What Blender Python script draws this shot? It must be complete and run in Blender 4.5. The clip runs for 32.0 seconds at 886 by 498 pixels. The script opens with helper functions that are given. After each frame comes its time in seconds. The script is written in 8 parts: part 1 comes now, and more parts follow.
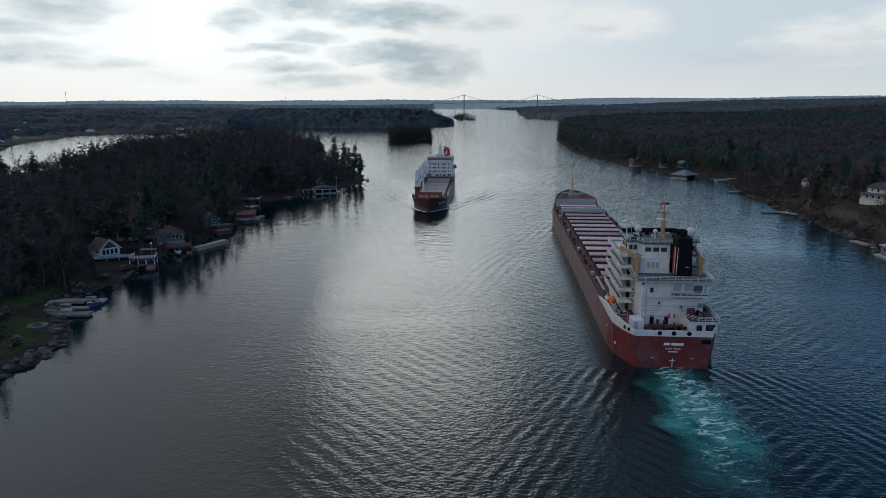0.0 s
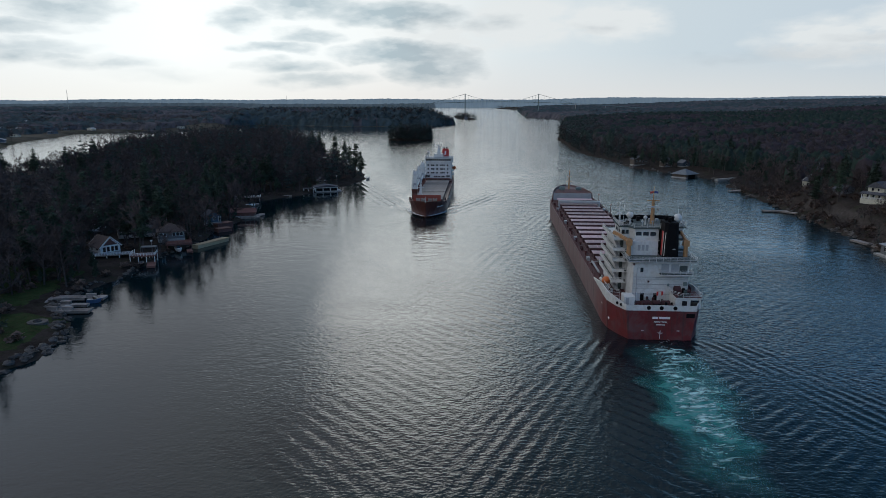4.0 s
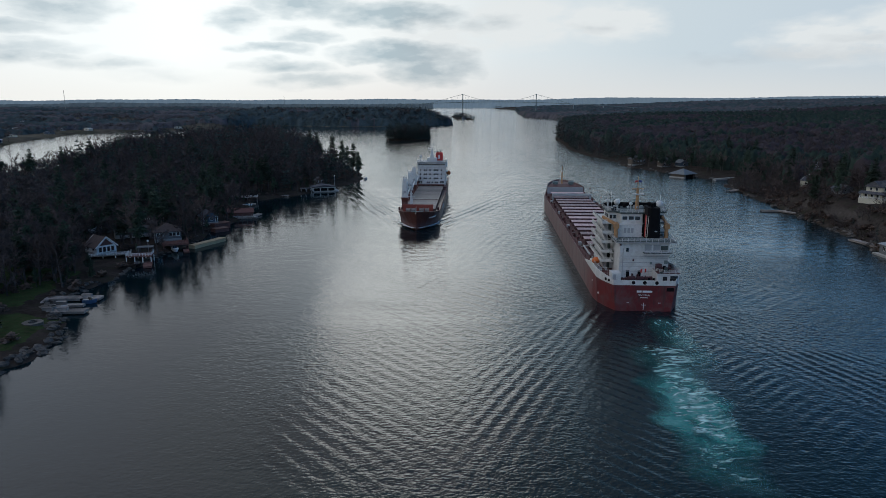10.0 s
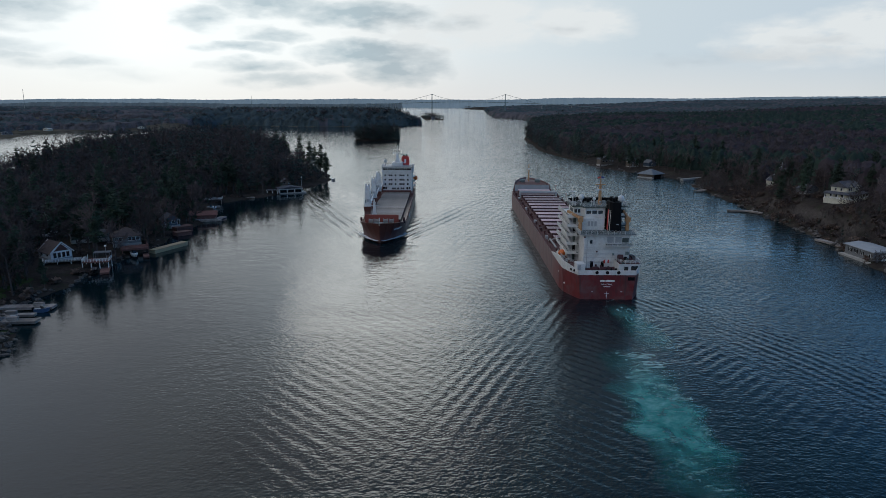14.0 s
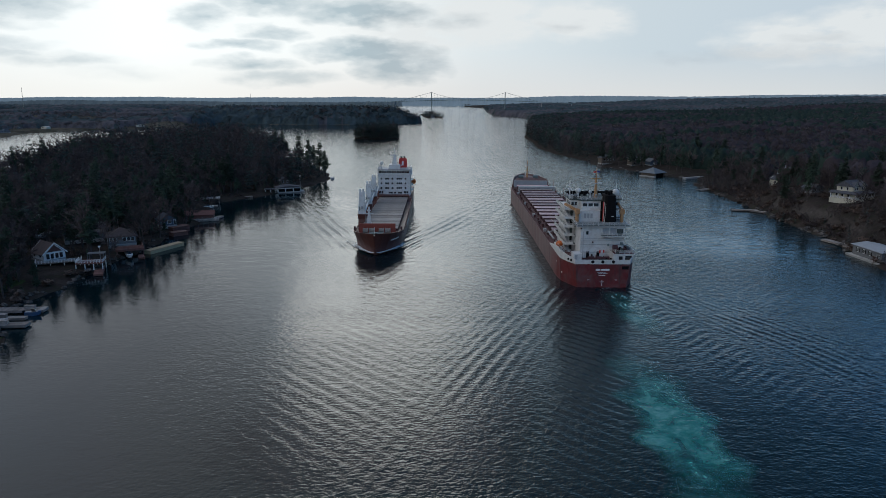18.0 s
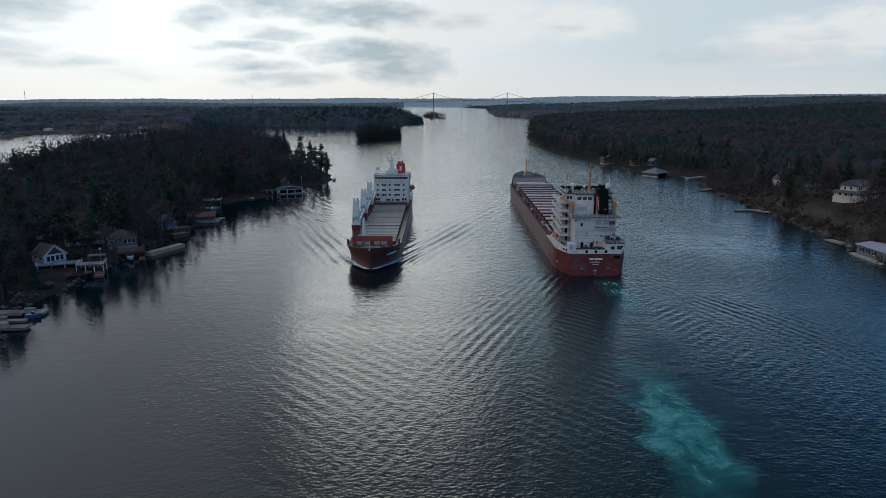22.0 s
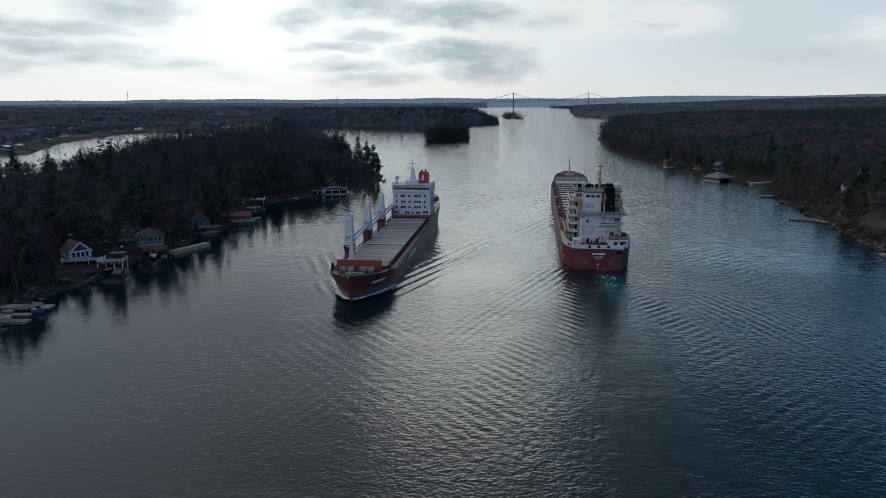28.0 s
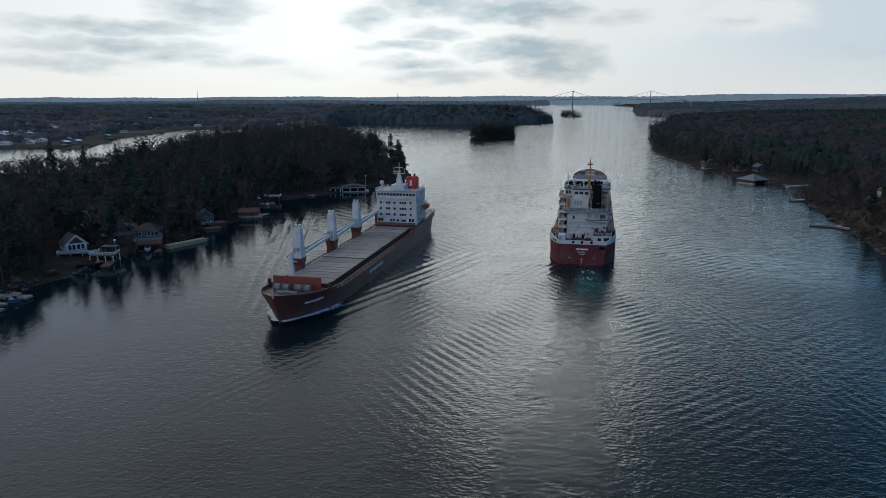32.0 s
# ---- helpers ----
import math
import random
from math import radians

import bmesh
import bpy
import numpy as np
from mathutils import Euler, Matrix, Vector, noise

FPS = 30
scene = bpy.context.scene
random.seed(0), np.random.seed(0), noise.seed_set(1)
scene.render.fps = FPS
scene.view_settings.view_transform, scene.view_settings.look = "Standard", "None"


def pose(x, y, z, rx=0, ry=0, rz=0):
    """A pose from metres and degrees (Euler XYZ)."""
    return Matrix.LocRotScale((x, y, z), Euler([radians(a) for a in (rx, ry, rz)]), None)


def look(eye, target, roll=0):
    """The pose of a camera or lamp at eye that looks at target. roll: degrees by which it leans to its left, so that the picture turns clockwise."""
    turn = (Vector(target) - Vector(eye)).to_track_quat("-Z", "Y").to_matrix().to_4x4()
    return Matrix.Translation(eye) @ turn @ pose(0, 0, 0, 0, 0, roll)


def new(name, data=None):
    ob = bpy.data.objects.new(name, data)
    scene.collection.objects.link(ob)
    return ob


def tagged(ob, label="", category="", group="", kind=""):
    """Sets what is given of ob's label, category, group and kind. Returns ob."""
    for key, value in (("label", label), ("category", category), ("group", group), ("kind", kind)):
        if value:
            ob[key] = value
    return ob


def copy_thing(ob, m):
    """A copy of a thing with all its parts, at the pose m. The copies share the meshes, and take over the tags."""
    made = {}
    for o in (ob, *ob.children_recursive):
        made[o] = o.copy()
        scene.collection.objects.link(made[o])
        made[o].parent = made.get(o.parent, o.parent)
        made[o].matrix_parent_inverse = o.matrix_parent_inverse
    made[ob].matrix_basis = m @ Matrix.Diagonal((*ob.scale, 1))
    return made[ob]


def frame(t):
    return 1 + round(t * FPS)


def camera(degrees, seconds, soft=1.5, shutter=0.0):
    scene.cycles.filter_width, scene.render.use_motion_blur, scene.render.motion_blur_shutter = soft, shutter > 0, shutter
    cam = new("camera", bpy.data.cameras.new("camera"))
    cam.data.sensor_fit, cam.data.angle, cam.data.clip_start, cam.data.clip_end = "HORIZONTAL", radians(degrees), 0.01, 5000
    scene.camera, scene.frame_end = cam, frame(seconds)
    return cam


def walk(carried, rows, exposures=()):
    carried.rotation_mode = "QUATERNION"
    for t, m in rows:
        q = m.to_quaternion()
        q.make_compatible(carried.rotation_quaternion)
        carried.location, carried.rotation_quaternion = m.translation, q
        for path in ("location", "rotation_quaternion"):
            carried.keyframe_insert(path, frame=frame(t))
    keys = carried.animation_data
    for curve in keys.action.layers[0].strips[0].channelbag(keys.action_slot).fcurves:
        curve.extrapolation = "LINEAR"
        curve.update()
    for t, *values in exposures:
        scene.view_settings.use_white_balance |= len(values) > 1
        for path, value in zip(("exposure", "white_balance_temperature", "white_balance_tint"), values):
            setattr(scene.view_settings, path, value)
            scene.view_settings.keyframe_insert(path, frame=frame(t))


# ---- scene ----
cam = camera(64.0, 32.0, soft=0.6)
PATH = [
    (0, (-0.076, -6.943, 57.032), (0.071, -4.991, 56.62), -0.0),
    (0.5, (0.024, -7.196, 56.975), (0.169, -5.244, 56.563), -0.1),
    (1, (0.121, -7.213, 56.941), (0.265, -5.262, 56.529), -0.1),
    (1.5, (0.231, -7.169, 56.885), (0.374, -5.217, 56.472), -0.1),
    (2, (0.278, -7.219, 56.811), (0.421, -5.267, 56.398), -0.1),
    (2.5, (0.27, -7.264, 56.744), (0.413, -5.312, 56.331), -0.0),
    (3, (0.276, -7.206, 56.703), (0.419, -5.255, 56.289), 0.0),
    (3.5, (0.226, -7.204, 56.64), (0.37, -5.252, 56.226), 0.1),
    (5.5, (0.135, -7.078, 56.367), (0.281, -5.127, 55.954), 0.1),
    (6, (0.189, -7.13, 56.321), (0.335, -5.179, 55.908), 0.1),
    (6.5, (0.299, -7.317, 56.325), (0.445, -5.365, 55.912), 0.1),
    (7, (0.325, -7.421, 56.335), (0.472, -5.469, 55.922), 0.0),
    (7.5, (0.38, -7.491, 56.347), (0.527, -5.539, 55.934), 0.0),
    (8, (0.36, -7.49, 56.326), (0.508, -5.538, 55.913), 0.0),
    (8.5, (0.342, -7.503, 56.241), (0.491, -5.552, 55.827), 0.1),
    (9, (0.471, -7.236, 56.247), (0.619, -5.285, 55.834), 0.0),
    (9.5, (0.232, -6.828, 56.193), (0.382, -4.877, 55.779), 0.1),
    (10, (0.193, -6.273, 56.257), (0.344, -4.322, 55.844), 0.1),
    (10.5, (0.202, -5.954, 56.34), (0.355, -4.004, 55.927), 0.1),
    (11, (0.501, -5.533, 56.42), (0.683, -3.585, 56.006), 0.1),
    (11.5, (0.417, -5.039, 56.432), (0.649, -3.096, 56.019), 0.2),
    (12, (0.382, -4.511, 56.451), (0.615, -2.568, 56.037), 0.2),
    (12.5, (0.591, -3.912, 56.426), (0.824, -1.969, 56.012), 0.2),
    (13, (0.774, -3.338, 56.301), (1.007, -1.395, 55.888), 0.1),
    (13.5, (0.971, -2.655, 56.325), (1.205, -0.712, 55.912), 0.2),
    (14, (1.152, -1.823, 56.378), (1.386, 0.12, 55.965), 0.2),
    (14.5, (1.279, -1.034, 56.376), (1.514, 0.909, 55.963), 0.2),
    (16.5, (1.378, 2.467, 56.413), (1.615, 4.41, 56.0), 0.2),
    (17, (1.291, 2.747, 56.389), (1.528, 4.689, 55.973), 0.2),
    (17.5, (1.304, 2.88, 56.389), (1.54, 4.822, 55.973), 0.2),
    (18, (1.354, 2.866, 56.299), (1.589, 4.808, 55.881), 0.2),
    (18.5, (1.334, 2.747, 56.176), (1.569, 4.689, 55.757), 0.2),
    (19, (1.469, 2.766, 56.142), (1.703, 4.708, 55.725), 0.1),
    (19.5, (1.52, 2.682, 56.145), (1.753, 4.624, 55.728), 0.1),
    (20, (1.605, 2.543, 56.083), (1.837, 4.485, 55.667), 0.1),
    (20.5, (1.679, 2.563, 56.078), (1.91, 4.506, 55.661), 0.1),
    (21, (1.676, 2.911, 56.131), (1.907, 4.853, 55.715), 0.1),
    (21.5, (1.627, 3.397, 56.21), (1.857, 5.34, 55.794), 0.1),
    (22, (1.814, 3.839, 56.233), (2.042, 5.782, 55.817), 0.0),
    (22.5, (2.175, 4.26, 56.284), (2.402, 6.204, 55.869), 0.0),
    (23, (2.998, 4.777, 56.309), (3.225, 6.72, 55.895), -0.0),
    (23.5, (4.177, 5.031, 56.356), (4.403, 6.974, 55.942), -0.0),
    (24, (5.529, 5.515, 56.471), (5.753, 7.459, 56.058), -0.0),
    (24.5, (7.157, 5.904, 56.512), (7.378, 7.849, 56.099), -0.1),
    (25, (9.006, 6.203, 56.564), (9.216, 8.148, 56.151), -0.1),
    (25.5, (11.507, 6.527, 56.652), (11.665, 8.477, 56.239), -0.1),
    (27.5, (23.9, 7.567, 57.129), (23.908, 9.523, 56.711), -0.1),
    (28, (27.098, 7.478, 57.066), (27.091, 9.434, 56.65), -0.1),
    (28.5, (30.417, 7.888, 57.233), (30.387, 9.844, 56.815), -0.1),
    (29, (34.194, 8.549, 57.236), (34.11, 10.503, 56.817), -0.0),
    (29.5, (38.091, 8.828, 57.206), (37.957, 10.779, 56.786), 0.0),
    (30, (41.846, 8.976, 57.307), (41.675, 10.924, 56.887), -0.1),
    (30.5, (45.103, 9.49, 57.547), (44.918, 11.437, 57.125), -0.1),
    (31, (48.423, 9.985, 57.653), (48.241, 11.931, 57.231), -0.0),
    (31.5, (51.906, 10.486, 57.629), (51.723, 12.432, 57.207), -0.0),
    (32, (55.736, 11.046, 57.505), (55.55, 12.992, 57.083), -0.0),
]
walk(cam, [(t, look(eye, target, roll)) for t, eye, target, roll in PATH], exposures=[(0.0, -0.15, 6200.0, 8.0), (32.0, -0.15, 6200.0, 8.0)])

# ---- light ----
SUN_AZ, SUN_EL = radians(2.0), radians(20.0)      # azimuth from +y, clockwise
SUN_DIR = Vector((math.sin(SUN_AZ) * math.cos(SUN_EL), math.cos(SUN_AZ) * math.cos(SUN_EL), math.sin(SUN_EL)))
scene.view_settings.exposure = 0.0


def link(nt, a, b):
    nt.links.new(a, b)


def math_node(nt, op, a, b=None, c=None, clamp=False):
    n = nt.nodes.new("ShaderNodeMath")
    n.operation, n.use_clamp = op, clamp
    for i, v in enumerate((a, b, c)):
        if v is None:
            continue
        if isinstance(v, (int, float)):
            n.inputs[i].default_value = v
        else:
            link(nt, v, n.inputs[i])
    return n.outputs[0]


def ramp(nt, fac, stops):
    n = nt.nodes.new("ShaderNodeValToRGB")
    e = n.color_ramp.elements
    while len(e) < len(stops):
        e.new(0.5)
    for el, (p, col) in zip(e, stops):
        el.position = p
        el.color = (col, col, col, 1) if isinstance(col, (int, float)) else (*col, 1)
    link(nt, fac, n.inputs[0])
    return n.outputs[0]


def mix_col(nt, fac, a, b, mode="MIX"):
    n = nt.nodes.new("ShaderNodeMix")
    n.data_type, n.blend_type = "RGBA", mode
    for sock, v in ((n.inputs[0], fac), (n.inputs[6], a), (n.inputs[7], b)):
        if isinstance(v, (int, float)):
            sock.default_value = v
        elif isinstance(v, (tuple, list)):
            sock.default_value = (*v, 1)
        else:
            link(nt, v, sock)
    return n.outputs[2]


def noise_node(nt, vec, scale, detail=4.0, rough=0.55, dist=0.0):
    n = nt.nodes.new("ShaderNodeTexNoise")
    n.inputs["Scale"].default_value = scale
    n.inputs["Detail"].default_value = detail
    n.inputs["Roughness"].default_value = rough
    n.inputs["Distortion"].default_value = dist
    link(nt, vec, n.inputs["Vector"])
    return n.outputs[0]


def make_world():
    w = bpy.data.worlds.new("sky")
    scene.world = w
    w.use_nodes = True
    nt = w.node_tree
    nt.nodes.clear()
    sky = nt.nodes.new("ShaderNodeTexSky")
    sky.sky_type = "NISHITA"
    sky.sun_disc = False
    sky.sun_elevation = SUN_EL
    sky.sun_rotation = SUN_AZ
    sky.air_density, sky.dust_density, sky.ozone_density = 1.2, 0.4, 1.2
    tc = nt.nodes.new("ShaderNodeTexCoord")
    nrm = nt.nodes.new("ShaderNodeVectorMath")
    nrm.operation = "NORMALIZE"
    link(nt, tc.outputs["Generated"], nrm.inputs[0])
    d = nrm.outputs[0]
    sep = nt.nodes.new("ShaderNodeSeparateXYZ")
    link(nt, d, sep.inputs[0])
    dot = nt.nodes.new("ShaderNodeVectorMath")
    dot.operation = "DOT_PRODUCT"
    dot.inputs[1].default_value = SUN_DIR
    link(nt, d, dot.inputs[0])
    zp = math_node(nt, "ADD", math_node(nt, "MAXIMUM", sep.outputs[2], 0.0), 0.17)
    comb = nt.nodes.new("ShaderNodeCombineXYZ")
    link(nt, math_node(nt, "DIVIDE", sep.outputs[0], zp), comb.inputs[0])
    link(nt, math_node(nt, "DIVIDE", sep.outputs[1], zp), comb.inputs[1])
    comb.inputs[2].default_value = CLOUD_SEED
    base = mix_col(nt, 1.0, sky.outputs[0], (SKY_STRENGTH * 0.49, SKY_STRENGTH * 0.85, SKY_STRENGTH * 1.22), "MULTIPLY")
    glow = math_node(nt, "MULTIPLY_ADD", dot.outputs["Value"], 0.5, 0.5)
    # thin high cloud, lit from behind by the sun
    veil_l = ramp(nt, glow, VEIL)
    n1 = noise_node(nt, comb.outputs[0], 0.42, 5.0, 0.5)
    low = ramp(nt, sep.outputs[2], [(0.0, 1.0), (0.08, 0.92), (0.14, 0.36), (0.22, 0.10), (1.0, 0.05)])
    haze = ramp(nt, sep.outputs[2], [(0.0, 1.0), (0.035, 0.6), (0.08, 0.0)])
    veil_l = mix_col(nt, haze, veil_l, ramp(nt, glow, [(0.0, (0.50, 0.50, 0.50)), (0.8, (0.62, 0.58, 0.59)), (0.93, (0.88, 0.80, 0.79)), (0.985, (1.06, 0.97, 0.93))]))
    near = ramp(nt, glow, [(0.80, 0.05), (0.92, 0.42), (0.965, 0.85), (0.99, 1.0)])
    high = ramp(nt, math_node(nt, "SUBTRACT", sep.outputs[2], math_node(nt, "MULTIPLY", ramp(nt, glow, [(0.95, 0.0), (0.995, 1.0)]), 0.22)), [(0.09, 1.0), (0.15, 0.52), (0.28, 0.40), (1.0, 0.34)])
    veil_l = mix_col(nt, 1.0, veil_l, high, "MULTIPLY")
    cover = math_node(nt, "MAXIMUM", math_node(nt, "MULTIPLY", low, ramp(nt, n1, [(0.38, 0.72), (0.6, 1.0)])), near)
    col = mix_col(nt, cover, base, veil_l)
    # grey undersides of the thicker clouds
    n2 = noise_node(nt, comb.outputs[0], 1.5, 6.0, 0.5, 0.15)
    lit = math_node(nt, "MULTIPLY", ramp(nt, n2, [(0.44, 0.0), (0.53, 1.0)]), ramp(nt, sep.outputs[2], [(0.02, 0.0), (0.06, 0.45), (0.4, 0.3), (1.0, 0.1)]))
    clear = ramp(nt, glow, [(0.72, 0.12), (0.92, 1.0)])
    lit = math_node(nt, "MULTIPLY", lit, math_node(nt, "MAXIMUM", clear, ramp(nt, sep.outputs[2], [(0.12, 1.0), (0.2, 0.0)])))
    col = mix_col(nt, lit, col, ramp(nt, glow, [(0.0, (0.5, 0.53, 0.58)), (0.8, (0.62, 0.65, 0.66)), (0.93, (0.95, 0.94, 0.91)), (1.0, (1.1, 1.07, 1.0))]))
    dark = ramp(nt, n2, [(0.51, 0.0), (0.64, 1.0)])
    dark = math_node(nt, "MULTIPLY", dark, ramp(nt, sep.outputs[2], [(0.02, 0.0), (0.055, 0.75), (0.10, 0.9), (0.3, 0.5), (1.0, 0.4)]))
    under = mix_col(nt, 1.0, col, (0.50, 0.57, 0.62), "MULTIPLY")
    col = mix_col(nt, dark, col, under)
    # unseen grey cloud bank added over the river's left side; it dims the water
    bank = math_node(nt, "MULTIPLY", ramp(nt, math_node(nt, "MULTIPLY_ADD", sep.outputs[0], 0.5, 0.5), [(0.28, 0.95), (0.40, 0.72), (0.53, 0.0)]), ramp(nt, sep.outputs[2], [(0.08, 0.0), (0.17, 1.0)]))
    bank = math_node(nt, "MULTIPLY", bank, ramp(nt, n1, [(0.3, 0.7), (0.6, 1.0)]))
    col = mix_col(nt, bank, col, ramp(nt, sep.outputs[2], [(0.24, (0.64, 0.635, 0.65)), (0.44, (0.88, 0.86, 0.87))]))
    # added gradient: right-hand sky above the view, blued and darkened to dim the water
    away = ramp(nt, math_node(nt, "MULTIPLY_ADD", sep.outputs[0], 0.5, 0.5), [(0.54, 0.0), (0.70, 1.0)])
    col = mix_col(nt, away, col, mix_col(nt, 1.0, col, ramp(nt, sep.outputs[2], [(0.14, (0.80, 0.98, 1.12)), (0.22, (0.64, 0.95, 1.16)), (0.33, (0.37, 0.58, 0.72)), (0.45, (0.16, 0.27, 0.35)), (1.0, (0.36, 0.48, 0.56))]), "MULTIPLY"))
    # the low band over the horizon: white towards the sun, pale blue away from it
    az = math_node(nt, "MULTIPLY", math_node(nt, "ARCTAN2", sep.outputs[0], sep.outputs[1]), 57.2958)
    el = math_node(nt, "MULTIPLY", math_node(nt, "ARCSINE", sep.outputs[2]), 57.2958)
    span = math_node(nt, "MULTIPLY_ADD", az, 1.0 / 120.0, 0.5)
    upper = ramp(nt, span, [(0.0, (0.60, 0.64, 0.68)), (0.17, (0.93, 0.94, 0.92)), (0.37, (1.16, 1.17, 1.13)), (0.50, (1.06, 1.06, 1.02)), (0.58, (0.84, 0.88, 0.88)), (0.68, (0.68, 0.75, 0.785)), (0.80, (0.62, 0.70, 0.76)), (1.0, (0.42, 0.52, 0.62))])
    lower = ramp(nt, span, [(0.0, (0.60, 0.60, 0.60)), (0.17, (0.96, 0.92, 0.86)), (0.37, (1.08, 1.05, 0.98)), (0.50, (0.98, 0.93, 0.87)), (0.58, (0.86, 0.84, 0.81)), (0.80, (0.76, 0.77, 0.76)), (1.0, (0.52, 0.55, 0.58))])
    band = mix_col(nt, ramp(nt, math_node(nt, "DIVIDE", el, 10.0), [(0.03, 0.0), (0.34, 1.0)]), lower, upper)
    flat = nt.nodes.new("ShaderNodeCombineXYZ")
    link(nt, az, flat.inputs[0])
    link(nt, math_node(nt, "MULTIPLY", el, 2.6), flat.inputs[1])
    nz = nt.nodes.new("ShaderNodeTexNoise")
    nz.inputs["Scale"].default_value, nz.inputs["Detail"].default_value, nz.inputs["Roughness"].default_value = 0.36, 4.0, 0.5
    link(nt, flat.outputs[0], nz.inputs["Vector"])
    warp = nt.nodes.new("ShaderNodeVectorMath")
    warp.operation = "MULTIPLY_ADD"
    link(nt, nz.outputs["Color"], warp.inputs[0])
    warp.inputs[1].default_value = (4.2, 3.6, 0.0)
    off = nt.nodes.new("ShaderNodeVectorMath")
    off.operation = "ADD"
    link(nt, flat.outputs[0], off.inputs[0])
    off.inputs[1].default_value = (-2.1, -1.8, 0.0)
    link(nt, off.outputs[0], warp.inputs[2])
    fine = noise_node(nt, flat.outputs[0], 0.55, 4.0, 0.5)

    def puffs(clouds):
        """Soft uneven cloud shapes: azimuth, height and half-sizes in degrees, density."""
        best = None
        for a0, e0, wa, we, k in clouds:
            mp = nt.nodes.new("ShaderNodeMapping")
            mp.vector_type = "TEXTURE"
            mp.inputs["Location"].default_value = (a0, e0 * 2.6, 0)
            mp.inputs["Scale"].default_value = (wa * 1.35, we * 2.6 * 1.35, 1)
            link(nt, warp.outputs[0], mp.inputs["Vector"])
            ln_ = nt.nodes.new("ShaderNodeVectorMath")
            ln_.operation = "LENGTH"
            link(nt, mp.outputs[0], ln_.inputs[0])
            d_ = math_node(nt, "MULTIPLY", math_node(nt, "SUBTRACT", 1.0, ln_.outputs["Value"], clamp=True), k)
            best = d_ if best is None else math_node(nt, "MAXIMUM", best, d_)
        return best

    grain = math_node(nt, "MULTIPLY_ADD", fine, 2.2, -0.15)
    white = ramp(nt, math_node(nt, "MULTIPLY", puffs(WHITE_CLOUDS), grain), [(0.03, 0.0), (0.36, 0.85)])
    band = mix_col(nt, white, band, (0.90, 0.90, 0.875))
    grey = ramp(nt, math_node(nt, "MULTIPLY", math_node(nt, "MAXIMUM", puffs(CLOUDS_EAST), puffs(CLOUDS_WEST)), grain), [(0.0, 0.0), (0.25, 0.55), (0.65, 1.0)])
    shade = mix_col(nt, 1.0, band, ramp(nt, span, [(0.2, (0.60, 0.65, 0.69)), (0.5, (0.50, 0.585, 0.64)), (0.65, (0.76, 0.77, 0.79)), (0.8, (0.80, 0.81, 0.83))]), "MULTIPLY")
    band = mix_col(nt, grey, band, shade)
    col = mix_col(nt, ramp(nt, sep.outputs[2], [(0.135, 0.0), (0.20, 1.0)]), band, col)
    bg = nt.nodes.new("ShaderNodeBackground")
    link(nt, col, bg.inputs[0])
    bg.inputs[1].default_value = 1.0
    out = nt.nodes.new("ShaderNodeOutputWorld")
    link(nt, bg.outputs[0], out.inputs[0])


CLOUD_SEED = 3.1
CLOUDS_WEST = [(-23.2, 6.4, 3.6, 1.2, 0.75), (-24.7, 5.1, 2.7, 0.4, 0.35), (-25.9, 2.9, 3.4, 0.6, 0.55), (-20.8, 2.5, 3.9, 0.5, 0.3), (-11.1, 5.8, 2.0, 0.8, 0.6), (-17.1, 1.7, 3.6, 0.6, 0.12),
               (-29.2, 3.5, 6.8, 0.6, 0.65), (-29.3, 4.8, 6.4, 0.6, 0.7), (-33.0, 2.3, 5.5, 0.6, 0.4), (-6.5, 7.0, 3.4, 1.0, 0.8), (-6.2, 4.7, 2.2, 0.5, 0.55), (-8.5, 3.9, 2.8, 0.4, 0.6)]
CLOUDS_EAST = [(0.6, 6.3, 4.8, 0.9, 0.95), (1.2, 3.5, 4.5, 0.9, 0.9), (3.4, 2.3, 3.4, 1.2, 0.85), (-7.7, 2.5, 3.3, 0.5, 0.5), (-5.6, 1.5, 4.1, 0.6, 0.4), (8.0, 5.8, 2.3, 0.6, 0.3),
               (16.1, 5.3, 1.6, 0.4, 0.25), (31.7, 3.2, 5.5, 0.6, 0.35), (34.0, 4.1, 2.3, 0.4, 0.35), (25.5, 2.9, 3.2, 0.4, 0.15)]
WHITE_CLOUDS = [(10.1, 5.8, 4.3, 1.9, 0.8), (16.9, 5.7, 3.9, 1.4, 0.75), (32.3, 4.0, 5.0, 1.5, 0.6), (36.8, 4.5, 4.5, 1.8, 0.7), (4.0, 4.5, 4.1, 2.7, 0.5)]
SKY_STRENGTH = 0.18
VEIL = [(0.0, (0.30, 0.39, 0.52)), (0.5, (0.25, 0.36, 0.50)), (0.80, (0.33, 0.48, 0.60)), (0.92, (0.64, 0.765, 0.88)), (0.98, (0.79, 0.89, 0.97)), (1.0, (1.29, 1.44, 1.53))]
make_world()
sun_data = bpy.data.lights.new("sun", "SUN")
sun_data.energy, sun_data.angle, sun_data.color = 0.10, radians(16), (1.0, 0.93, 0.82)
sun = new("sun", sun_data)
sun.matrix_world = look(SUN_DIR * 100, (0, 0, 0))


